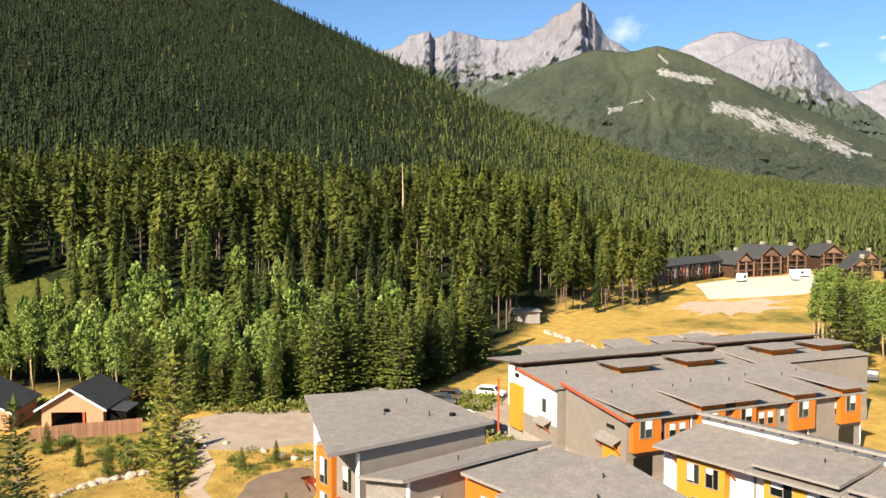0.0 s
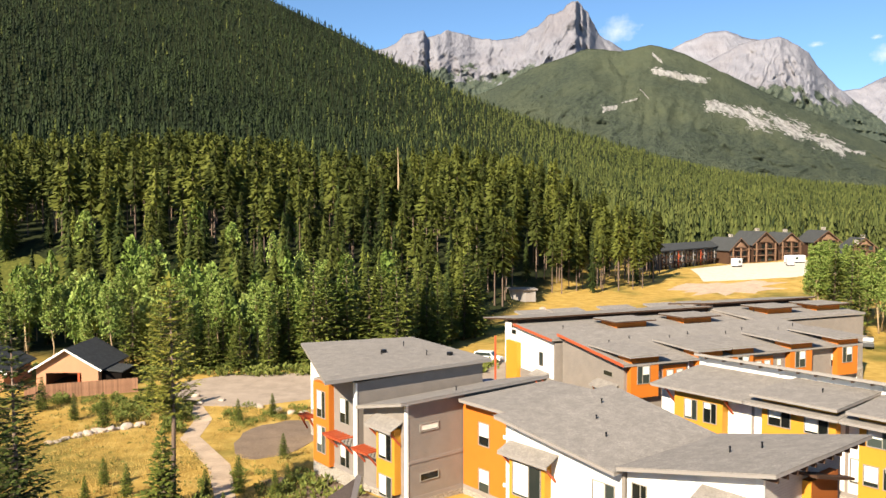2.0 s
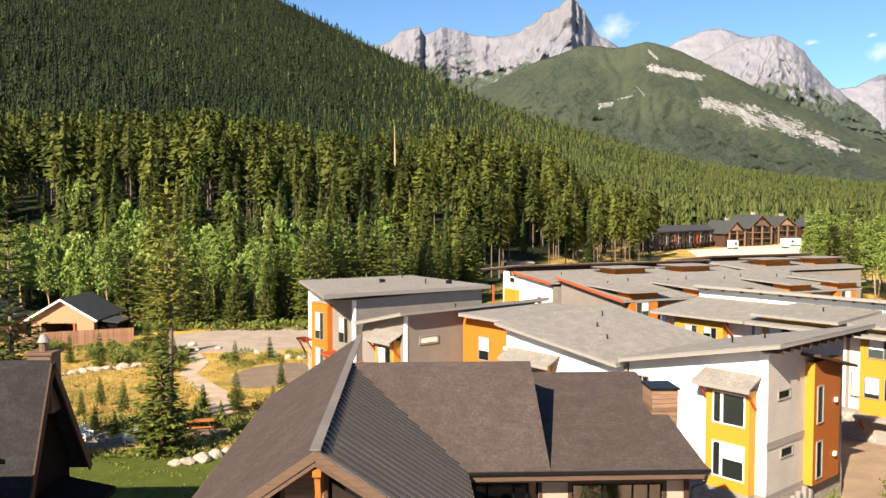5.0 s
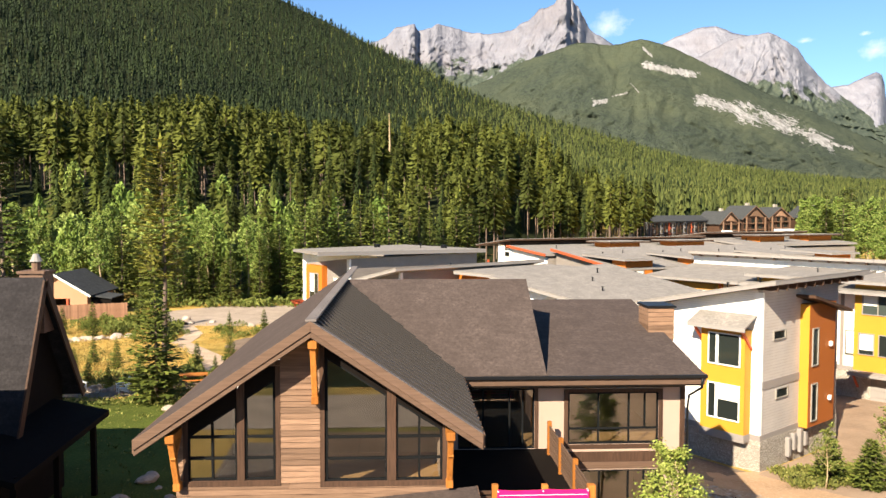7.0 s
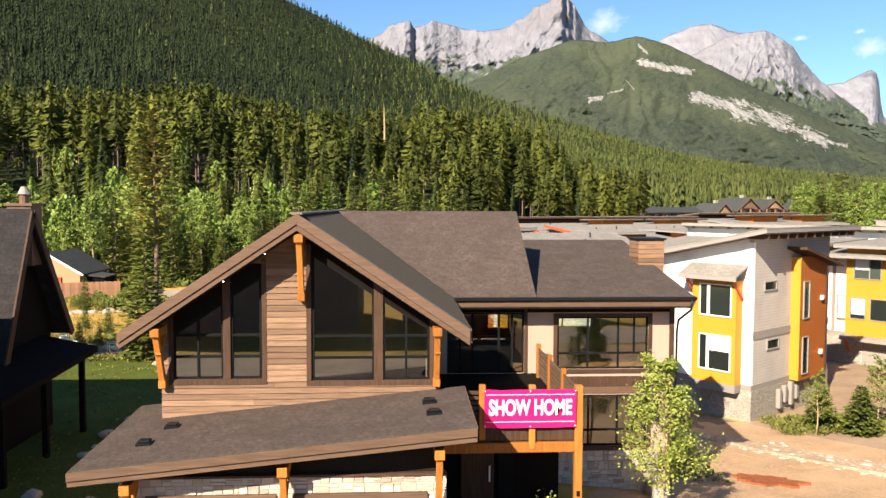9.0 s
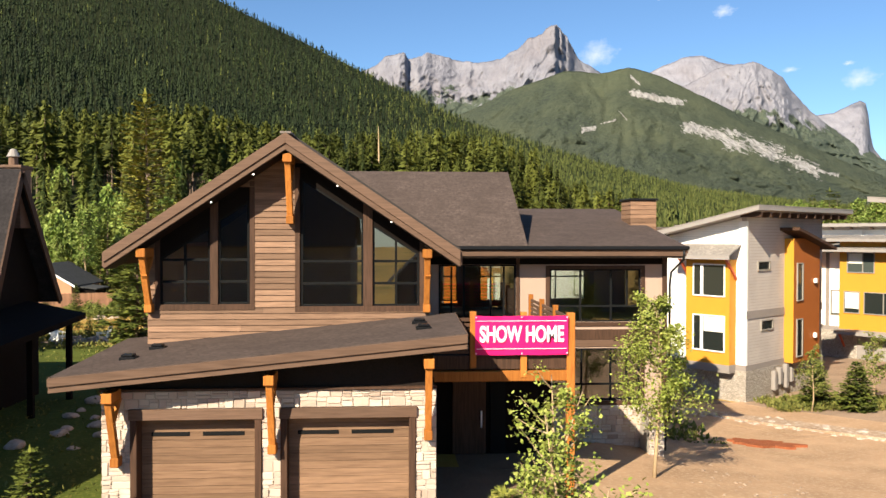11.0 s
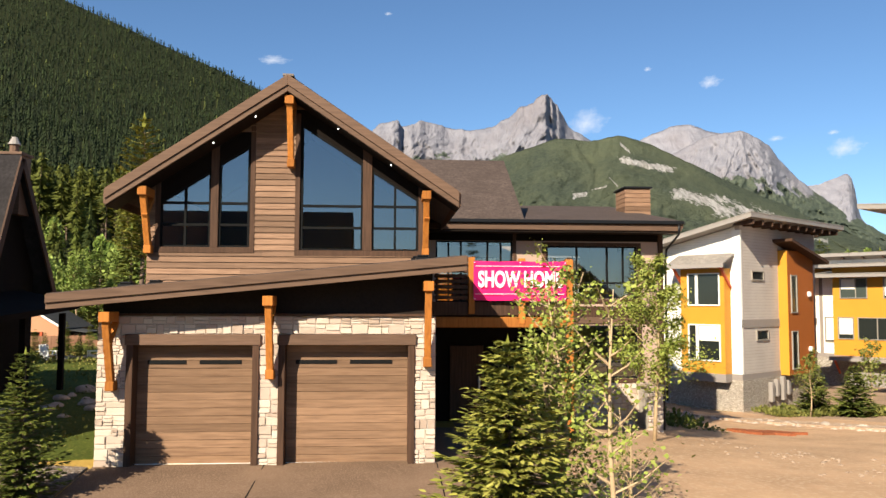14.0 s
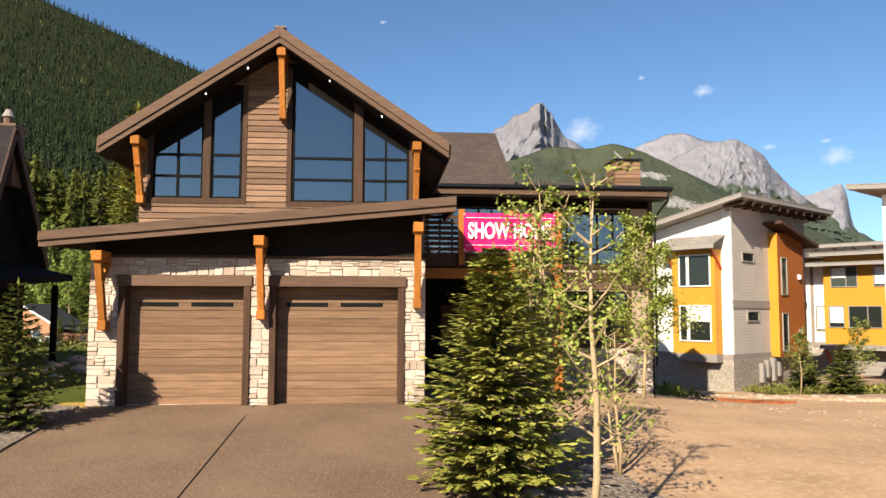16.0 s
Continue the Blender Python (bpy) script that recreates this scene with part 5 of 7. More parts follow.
def rubble_material():
    m = Mat("rubble_stone", 0.9, spec=0.15)
    vo = m.n("ShaderNodeTexVoronoi")
    m.put(vo.inputs["Vector"], m.scaled(m.co, (2.6, 2.6, 4.2)))
    ed = m.n("ShaderNodeTexVoronoi")
    ed.feature = "DISTANCE_TO_EDGE"
    m.put(ed.inputs["Vector"], m.scaled(m.co, (2.6, 2.6, 4.2)))
    sep = m.n("ShaderNodeSeparateColor")
    m.put(sep.inputs[0], vo.outputs["Color"])
    col = m.ramp(sep.outputs[0], [(0.0, (0.28, 0.24, 0.2)), (0.5, (0.45, 0.39, 0.32)), (1.0, (0.6, 0.53, 0.45))])
    j = m.ramp(ed.outputs["Distance"], [(0.02, (0, 0, 0)), (0.08, (1, 1, 1))])
    m.color(m.mix(j, (0.2, 0.17, 0.14), col)).bump(j, 0.8, 0.05)
    return m.m


M_RUBBLE = rubble_material()
A = Row(TA)
GZ = -2.9

# corner house with white front and taupe flank
h = A.house(38, 20.7, GZ, "white and taupe town house with yellow bay and orange flank bay")
A.walls(h, 38.0, 46.8, 20.7, 29.4, GZ, 7.55, 5.65, M_WHITE, M_PALESIDE)
A.roof(h, [(37.0, 19.5, 8.1), (48.2, 19.5, 8.1), (48.2, 29.5, 5.95), (37.0, 29.5, 5.95)])
for q in range(11):
    u = 37.4 + q
    A.add(h, "rafter", MB().box(u, u + 0.12, 19.6, 20.72, 7.5, 7.75), M_TRIM, "dark rafter tail")
A.add(h, "corner_trim", MB().box(37.95, 38.12, 20.655, 21.1, -0.2, 7.3), M_WHITETRIM)
A.add(h, "band", MB().box(38.0, 46.82, 20.655, 20.699, 2.2, 2.62), M_GREYTRIM)
A.add(h, "bay", MB().box(37.35, 38.0, 21.25, 23.8, -0.55, 5.3), M_YELLOW, "yellow panelled bay")
A.add(h, "bay_base", MB().box(37.33, 38.0, 21.23, 23.82, -0.62, -0.2), M_GREYTRIM)
A.awning(h, 36.75, 38.0, 20.95, 24.3, 5.55, 6.1)
for z0, z1, bl in ((3.4, 5.0, 0.0), (0.5, 2.3, 0.45)):
    A.window(h, "f", 37.35, 21.55, 22.75, z0, z1, bl, split=False, frame_mat=M_WHITETRIM)
    A.window(h, "f", 37.35, 22.9, 23.3, z0, z1, frame_mat=M_WHITETRIM, split=False)
A.window(h, "f", 38.0, 28.0, 29.0, 3.6, 4.9)
A.window(h, "s", 20.7, 39.2, 40.4, 4.75, 5.15, split=False)
A.window(h, "s", 20.7, 39.6, 40.8, 1.55, 2.0, split=False)
A.add(h, "bay", MB().box(42.2, 45.4, 20.2, 20.7, -0.45, 6.4), M_RUST, "rust panelled bay")
A.add(h, "panel", MB().box(42.16, 42.198, 20.18, 20.7, -0.45, 6.4), M_YELLOW, "yellow bay flank")
A.add(h, "awning", MB().slab([(41.6, 19.6, 7.0), (46.2, 19.6, 5.9), (46.2, 20.7, 5.9), (41.6, 20.7, 7.0)], 0.16), M_TRIM)
for z in (3.0, -0.1):
    A.window(h, "s", 20.2, 42.6, 43.2, z, z + 2.0, split=False)
    A.lamp(h, "s", 20.2, 44.7, z + 1.0)
for k, u in enumerate((40.6, 41.2, 41.9, 42.5)):
    A.add(h, "meter_box", MB().box(u, u + 0.3, 20.4, 20.64, -1.8 + 0.25 * (k % 2), -0.75 + 0.12 * (k % 3)), M_PALEROOFTRIM, "grey utility meter box", bevel=0.03)
A.pipes(h, [(42, 25, 6.95), (43.5, 23.8, 7.2)])

# its neighbour, sloping the other way
h = A.house(38, 29.5, GZ, "white town house with orange end panel and yellow bay")
A.walls(h, 37.9, 47.6, 29.5, 39.9, GZ, 5.4, 6.65, M_WHITE, M_GREYSIDE)
A.walls(h, 39.4, 47.6, 39.92, 46.4, GZ, 6.6, 6.6, M_ORANGE, M_GREYSIDE)
A.roof(h, [(36.9, 29.55, 5.6), (48.6, 29.55, 5.7), (50.2, 40.5, 7.2), (36.9, 40.2, 6.95)])
A.roof(h, [(38.3, 40.3, 6.88), (48.6, 40.6, 6.95), (48.6, 45.7, 6.95), (38.3, 45.7, 6.88)], "low grey roof over orange bay", 0.2)
A.add(h, "bay", MB().box(37.3, 37.9, 35.6, 39.0, 0.0, 4.4), M_YELLOW, "yellow panelled bay")
A.awning(h, 36.7, 37.9, 34.9, 39.6, 4.6, 5.15)
A.window(h, "f", 37.3, 36.0, 38.6, 1.7, 4.0, 0.95)
A.window(h, "f", 37.9, 30.3, 32.0, 2.8, 4.3, 0.95)
for z in (-0.2, 3.4):
    A.window(h, "f", 39.4, 43.4, 44.5, z, z + 1.7, 0.6, split=False)
    A.lamp(h, "f", 39.4, 41.6, z + 1.2)
A.add(h, "corner_trim", MB().box(37.86, 38.0, 39.45, 39.92, GZ, 6.4), M_WHITETRIM)
A.pipes(h, [(43, 36, 6.45), (41, 33.5, 6.1), (46, 38, 6.8)])

# taupe house with a blank flank
h = A.house(34, 45.7, GZ, "taupe town house with yellow front bay and low roof")
A.walls(h, 33.9, 47.6, 46.5, 52.3, GZ, 7.05, 5.75, M_GREYSIDE, M_GREYSIDE)
A.roof(h, [(32.9, 45.8, 7.35), (48.6, 45.8, 7.35), (48.6, 52.0, 6.0), (32.9, 52.0, 6.0)])
A.add(h, "corner_trim", MB().box(33.85, 34.05, 46.45, 46.7, GZ, 6.9), M_WHITETRIM)
A.add(h, "band", MB().box(33.9, 39.4, 46.455, 46.499, 2.35, 2.6), M_GREYTRIM)
for z in (4.7, 0.9):
    A.window(h, "s", 46.5, 35.2, 36.9, z, z + 0.5, split=False, blind=0.9 if z > 2 else 0.0)
A.add(h, "bay", MB().box(33.3, 33.9, 47.2, 49.6, 0.0, 5.0), M_YELLOW, "yellow panelled bay")
A.awning(h, 32.7, 33.9, 46.9, 50.4, 5.0, 5.6)
A.window(h, "f", 33.3, 47.6, 49.2, 2.5, 4.4, 0.9)
A.window(h, "f", 33.3, 47.6, 49.2, -0.4, 1.2, 0.9)
A.trellis(h, 32.7, 33.9, 50.0, 52.2, 2.6)
A.pipes(h, [(40, 48, 6.9)])

# end house with stone base, its rear half set back
h = A.house(33, 52.5, GZ, "grey and orange town house with stone base at row end")
A.walls(h, 33.4, 47.0, 52.6, 59.4, GZ, 7.65, 6.95, M_GREYSIDE, M_GREYSIDE, 0.0)
A.walls(h, 41.0, 49.5, 59.42, 73.4, GZ, 7.2, 7.0, M_WHITE, M_GREYSIDE, 0.0)
r = A.add(h, "roof", MB().slab([(30.2, 52.1, 8.3), (47.6, 52.1, 8.0), (50.4, 67.8, 7.75), (38.5, 60.5, 8.05)], 0.26).slab([(30.2, 52.1, 8.3), (38.5, 60.5, 8.05), (50.4, 67.8, 7.75), (40.4, 74.4, 7.3)], 0.26), M_GREYROOF, "grey shingled roof with shallow folds", uv=True)
A.add(h, "fascia", MB().beam((30.2, 52.06, 8.3 - 0.16), (47.6, 52.06, 7.84), 0.06, 0.3), M_PALEROOFTRIM)
A.add(h, "corner_trim", MB().box(33.35, 33.5, 52.55, 52.95, 0.0, 7.6), M_WHITETRIM)
A.add(h, "bay", MB().box(32.9, 33.4, 56.0, 58.6, 0.0, 6.9), M_ORANGE, "orange panelled bay")
for z in (1.0, 4.0):
    A.window(h, "f", 32.9, 56.6, 57.9, z, z + 2.2, 0.7)
A.trellis(h, 32.1, 33.4, 53.0, 55.6, 3.1)
A.trellis(h, 32.6, 33.4, 58.7, 60.6, 3.6)
A.window(h, "f", 33.4, 53.6, 55.0, 4.0, 6.0, 0.6)
A.window(h, "f", 33.4, 53.6, 55.0, 0.4, 2.2, 0.6)
A.pipes(h, [(38, 58, 7.5), (41, 60, 7.8), (44, 57, 8.1), (45, 62, 8.2)])
for u, v in ((41.5, 60.5), (45.5, 55.5)):
    A.add(h, "roof_vent", MB().box(u, u + 0.45, v, v + 0.45, 7.7, 8.3), M_BLACKMETAL, "dark box roof vent", bevel=0.05)

# yellow row behind, house by house
Y = Row(TA @ Matrix.Translation((1.6, 0, 0)))
for n, v in enumerate((34.1, 26.4, 18.7, 11.0, 3.3, -4.4)):
    h = Y.house(59.5, v, GZ, "yellow and white town house with high rear roof", group="yellow town house row")
    top = 7.35
    W3 = 9.2 if n == 0 else 7.7
    Y.walls(h, 59.5, 69.8, v, v + W3 - 0.02, GZ, 5.5, 5.5, M_WHITE, M_GREYSIDE, -0.6, stone=True)
    Y.roof(h, [(57.6, v, 5.65), (65.6, v, 6.35), (65.6, v + W3 - 0.05, 6.35), (57.6, v + W3 - 0.05, 5.65)])
    Y.add(h, "upper_wall", MB().box(65.6, 66.0, v, v + W3 - 0.03, 5.5, top - 0.1), M_WHITE)
    Y.roof(h, [(64.6, v - 0.02, top + 0.25), (70.5, v - 0.02, 6.1), (70.5, v + W3 - 0.02, 6.1), (64.6, v + W3 - 0.02, top + 0.25)], "grey shingled rear roof with dark rafter tails", 0.22)
    for q in range(5):
        Y.add(h, "rafter", MB().box(64.75, 65.6, v + (0.5 + q * 1.54) * W3 / 7.7, v + (0.5 + q * 1.54) * W3 / 7.7 + 0.15, top - 0.25, top - 0.06), M_TRIM)
    if n == 0:
        Y.add(h, "bay", MB().box(58.6, 59.5, v + 2.4, v + 7.2, -0.4, 5.2), M_YELLOW, "yellow panelled bay under the eave")
        q0 = 3.0
        Y.window(h, "f", 58.6, v + q0, v + q0 + 1.2, 2.9, 4.6, 0.3)
        Y.window(h, "f", 58.6, v + q0 + 1.9, v + q0 + 3.1, 2.9, 4.6, 0.9)
        Y.window(h, "f", 58.6, v + q0, v + q0 + 2.6, -0.1, 1.6)
        for q in (1.9, 7.7):
            Y.add(h, "bracket", MB().beam((58.0, v + q, 5.3), (59.4, v + q, 3.9), 0.13, 0.13, up=(0, 1, 0)), M_RED, "red timber bracket")
        continue
    Y.add(h, "bay", MB().box(58.7, 64.5, v + 0.6, v + 6.6, -0.4, 6.15), M_YELLOW, "tall yellow panelled bay")
    Y.roof(h, [(57.7, v + 0.1, 6.4), (65.58, v + 0.1, 6.62), (65.58, v + 7.2, 6.62), (57.7, v + 7.2, 6.4)], "flat grey bay roof", 0.2)
    Y.window(h, "f", 58.7, v + 1.2, v + 3.0, 3.9, 5.3, 0.9)
    Y.window(h, "f", 58.7, v + 4.2, v + 6.0, 3.9, 5.3, 0.55)
    Y.window(h, "f", 58.7, v + 1.0, v + 2.0, 0.9, 2.4, 0.9, split=False)
    Y.window(h, "f", 58.7, v + 2.6, v + 4.8, 0.9, 2.4)
    Y.window(h, "f", 58.7, v + 5.2, v + 6.2, 0.9, 2.4, 0.8, split=False)
    Y.window(h, "f", 59.5, v + 6.75, v + 7.5, 0.6, 2.4, 0.95, split=False)
    Y.awning(h, 58.2, 59.4, v + 0.4, v + 6.8, -0.5, -0.2)
    gd = Y.add(h, "garage_door", MB().box(59.42, 59.5, v + 1.0, v + 5.6, GZ, -0.75), M_GREYTRIM, "grey sectional garage door")
    for q in range(4):
        part("panel", MB().box(59.39, 59.42, v + 1.05, v + 5.55, GZ + 0.05 + q * 0.5, GZ + 0.5 + q * 0.5), M_PALEROOFTRIM, gd)
    Y.pipes(h, [(62, v + 3.2, 6.5)])

# end of the next block, by the lane
h = A.house(42, 14.5, -2.3, "white town house end with wide roof overhang")
A.walls(h, 42.1, 52.0, 5.0, 14.7, -2.6, 7.3, 7.9, M_WHITE, M_GREYSIDE)
A.roof(h, [(41.0, 4.0, 7.5), (53, 4.0, 7.5), (53, 16.0, 8.5), (41.0, 16.0, 8.5)])
A.awning(h, 40.9, 42.1, 8.5, 13.6, 5.5, 6.0)

# far long rows: a front row with orange bays and a taller row behind it
B = Row(TB)


def far_bay(h, u0, u1, z0, zt, v=66.3):
    """An orange bay that breaks through the eave, under its own lean-to roof."""
    B.add(h, "bay", MB().box(u0, u1, v, 68.6, z0, zt - 0.22), M_ORANGE, "orange panelled bay")
    B.roof(h, [(u0 - 0.7, v - 0.8, zt), (u1 + 0.6, v - 0.8, zt), (u1 + 0.6, 73.2, zt + 0.12), (u0 - 0.7, 73.2, zt + 0.12)], "shingled bay roof", 0.16)
    B.window(h, "s", v, u0 + 0.8, u0 + 2.3, zt - 3.1, zt - 1.3, 0.5)


FRONT_BAYS = (((48.9, 52.4, 1.9, 6.5),), ((57.6, 61.0, 1.9, 6.5), (62.4, 65.4, -1.0, 6.5)), ((70.9, 74.3, 1.9, 6.5),), ((78.4, 81.7, 1.9, 6.5),))
for n, u in enumerate((48.5, 57.0, 65.5, 74.0)):
    h = B.house(u, 67, -3.0, "orange and taupe town house under long grey roof", group="far town house row")
    B.walls(h, u, u + 8.48, 67.0, 79.0, -3.0, 5.2, 6.5, M_GREYSIDE, M_GREYSIDE, -1.0)
    B.roof(h, [(u - 0.6 * (n == 0), 66.2, 5.55), (u + 8.5, 66.2, 5.55), (u + 8.5, 79.2, 6.95), (u - 0.6 * (n == 0), 79.2, 6.95)])
    if n == 0:
        B.add(h, "fascia", MB().beam((47.85, 66.2, 5.42), (47.85, 79.2, 6.82), 0.1, 0.3), M_RED, "red stained rake board")
        B.window(h, "f", 48.5, 69.0, 70.6, 3.7, 4.2, split=False)
        B.add(h, "panel", MB().box(48.38, 48.5, 68.2, 71.2, -1.0, 2.6), M_YELLOW, "orange end panel")
        B.awning(h, 47.4, 48.5, 67.8, 71.8, 2.6, 3.1)
    for b in FRONT_BAYS[n]:
        far_bay(h, *b)
        B.add(h, "glass_door", MB().box(b[0] + 0.5, b[0] + 2.9, 66.93, 67.0, -1.0, 1.2), M_PANE, "dark patio door below the bay")
    if n in (0, 2):
        o = 5.0 if n == 0 else 0.4
        B.add(h, "panel", MB().box(u + o, u + o + 3.0, 66.86, 67.0, -1.0, 4.9), M_ORANGE, "flush orange panel")
        for k in (0.4, 1.7):
            B.window(h, "s", 66.86, u + o + k, u + o + k + 0.8, 3.0, 4.4, 0.5, split=False)
        B.window(h, "s", 66.86, u + o + 0.4, u + o + 1.4, 0.0, 1.7, split=False)
    B.window(h, "s", 67.0, u + 4.1, u + 4.7, 2.9, 4.4, 0.5, split=False)
    B.window(h, "s", 67.0, u + 6.9, u + 7.6, 3.1, 4.4, split=False)
    B.add(h, "downpipe", MB().tube([(u + 8.3, 66.85, -1.0), (u + 8.3, 66.85, 5.2)], [0.06, 0.06], 8), M_WHITETRIM)
    B.pipes(h, [(u + 3, 74, 6.4), (u + 6.5, 75, 6.5)])
for n, (u, w, dz) in enumerate(((47.6, 10.4, 0.0), (58.0, 10.4, 0.0), (68.4, 10.4, 0.0), (78.8, 10.0, 0.5), (88.8, 10.0, 0.5))):
    h = B.house(u, 79.2, -3.0, "white and orange town house with tall back ridge", group="far town house row")
    e = 0.6 * (n == 0)
    B.walls(h, u, u + w - 0.02, 79.3, 92.0, -3.0, 5.8 + dz, 7.0 + dz, M_WHITE if n == 0 else M_GREYSIDE, M_GREYSIDE, -1.0)
    B.roof(h, [(u - e, 79.0, 6.35 + dz), (u + w, 79.0, 6.35 + dz), (u + w, 88.6, 6.95 + dz), (u - e, 88.6, 6.95 + dz)])
    # dark trim colour here also stands for the shadow of the eave above
    B.add(h, "upper_wall", MB().box(u, u + w - 0.02, 88.7, 90.2, 6.2 + dz, 7.3 + dz), M_TRIM, "dark clerestory wall with the eave's shadow in its colour")
    B.roof(h, [(u - e, 87.7, 7.8 + dz), (u + w, 87.7, 7.8 + dz), (u + w, 97.5, 6.7 + dz), (u - e, 97.5, 6.7 + dz)], "grey rear roof with dark eave", 0.2, trim=M_TRIM)
    if n:
        p0 = u + (9.0, 0.4, 0.6, 4.7, 4.0)[n]
        B.add(h, "bay", MB().box(p0, p0 + 4.6, 82.2, 85.6, 6.0 + dz, 7.24 + dz), M_ORANGE, "orange roof bay")
        B.roof(h, [(p0 - 0.8, 81.2, 7.55 + dz), (p0 + 5.4, 81.2, 7.55 + dz), (p0 + 5.4, 86.4, 7.45 + dz), (p0 - 0.8, 86.4, 7.45 + dz)], "flat shingled bay roof", 0.16, trim=M_TRIM)
    if n == 0:
        B.add(h, "fascia", MB().beam((46.95, 79.0, 6.2), (46.95, 88.4, 6.85), 0.1, 0.3), M_RED, "red stained rake board")
        B.add(h, "bay", MB().box(47.0, 47.6, 87.6, 90.6, -1.0, 4.6), M_YELLOW, "orange end bay")
        B.add(h, "panel", MB().box(47.5, 47.6, 79.4, 91.9, -1.0, 1.4), M_GREYSIDE, "taupe lower wall")
        B.window(h, "f", 47.6, 88.9, 90.0, 5.5, 6.0, split=False)
        B.window(h, "f", 47.6, 82.0, 82.9, 2.6, 4.2, split=False)
        B.awning(h, 46.5, 47.6, 80.6, 83.6, 1.5, 2.0)
        B.add(h, "balcony_post", MB().box(46.2, 46.4, 92.2, 92.4, -3.0, 4.9), M_RED, "tall red balcony post")
    B.pipes(h, [(u + 4, 84, 6.7 + dz)])


# low garages behind the far row
for n, (u, w) in enumerate(((59.0, 4.6), (65.0, 5.0), (74.5, 5.4), (84.0, 5.0), (91.0, 4.6))):
    h = B.house(u, 103, -3.0, "low garage with grey lean-to roof behind the row", "garage", "garages behind the row")
    B.walls(h, u, u + w, 103.5, 109.5, -3.0, 4.3, 5.0, M_GREYSIDE, M_GREYSIDE, -1.0, stone=False)
    B.add(h, "plinth", MB().box(u, u + w, 103.5, 109.5, -3.0, -1.0), M_RUBBLE)
    B.roof(h, [(u - 0.4, 102.9, 4.75), (u + w + 0.4, 102.9, 4.75), (u + w + 0.4, 110.0, 5.55), (u - 0.4, 110.0, 5.55)])


# ---- neighbours and far buildings ----
def z_at(x, y):
    return float(height(x, y))


nb = thing("neighbour_house", pose(-20, 31, 0), "dark brown house with steep shingled roof and porch", "house")
# dark brown walls and porch taken near black: their shade is in the colour
wpart("wall", MB().box(-30, -14.8, 28.9, 33.0, -0.5, 4.6), M_SHADEWALL, nb)
wpart("gable", MB().solid([(-30, 28.9, 4.6), (-14.8, 28.9, 4.6), (-14.8, 33.0, 4.6), (-30, 33.0, 4.6)], [(-30, 30.25, 8.7), (-14.8, 30.25, 8.7), (-14.8, 30.35, 8.7), (-30, 30.35, 8.7)]), M_SHADEWALL, nb)
wpart("roof", MB().slab([(-30.5, 27.9, 3.4), (-14.2, 27.9, 3.4), (-14.2, 30.3, 9.0), (-30.5, 30.3, 9.0)], 0.16), M_NBROOF, nb, "steep dark shingled roof", uv=True)
wpart("roof", MB().slab([(-30.5, 30.3, 9.0), (-14.2, 30.3, 9.0), (-14.2, 33.6, 3.9), (-30.5, 33.6, 3.9)], 0.16), M_NBROOF, nb, "steep dark shingled roof", uv=True)
for a, b in (((-14.16, 27.9, 3.25), (-14.16, 30.3, 8.85)), ((-14.16, 33.6, 3.75), (-14.16, 30.3, 8.85))):
    wpart("fascia", MB().beam(a, b, 0.07, 0.3, up=(0, 0, 1)), M_TRIM, nb, "dark brown rake board")
wpart("porch_roof", MB().slab([(-14.8, 25.0, 3.5), (-12.9, 25.0, 2.9), (-12.6, 32.2, 3.4), (-14.8, 32.2, 3.9)], 0.22), M_SHADEWALL, nb)
wpart("porch_wall", MB().box(-22, -14.8, 25.6, 28.9, -0.5, 3.3), M_SHADEWALL, nb)
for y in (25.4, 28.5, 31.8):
    wpart("porch_post", MB().box(-13.2, -13.0, y - 0.1, y + 0.1, -0.4, 3.0), M_SHADEWALL, nb, bevel=0.01)
wpart("chimney_pipe", MB().box(-15.35, -14.45, 30.75, 31.65, 6.8, 9.1).box(-15.42, -14.38, 30.68, 31.72, 9.1, 9.2).tube([(-14.9, 31.2, 9.15), (-14.9, 31.2, 9.6)], [0.17, 0.17], 10), M_FASCIA, nb, "boxed brown chimney")
wpart("pipe_cap", MB().tube([(-14.9, 31.2, 9.55), (-14.9, 31.2, 9.85)], [0.24, 0.1], 10), M_PALEROOFTRIM, nb)

# out-of-view wing, added and sized so that its shadow covers the side yard
wpart("front_wing", MB().box(-30, -15.0, 9.5, 26.8, -0.8, 6.2), M_SHADEWALL, nb)
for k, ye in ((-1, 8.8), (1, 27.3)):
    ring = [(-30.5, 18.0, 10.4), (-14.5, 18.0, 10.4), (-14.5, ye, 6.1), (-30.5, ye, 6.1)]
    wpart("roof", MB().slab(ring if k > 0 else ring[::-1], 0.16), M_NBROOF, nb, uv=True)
wpart("gable", MB().solid([(-15.2, 9.5, 6.2), (-15.0, 9.5, 6.2), (-15.0, 26.8, 6.2), (-15.2, 26.8, 6.2)], [(-15.2, 17.9, 10.1), (-15.0, 17.9, 10.1), (-15.0, 18.1, 10.1), (-15.2, 18.1, 10.1)]), M_SHADEWALL, nb)

M_SALMON = plain("salmon_stucco", (0.46, 0.235, 0.135), 0.9, 0, 0.07, 0.6, 0.1)
M_SLATE = shingles("slate_shingles", (0.066, 0.067, 0.066), 0.18, 0.4, 0.25)
M_FENCE = wood("fence_board", (0.32, 0.17, 0.10), (0.2, 0.1, 0.06), 2, island=False)


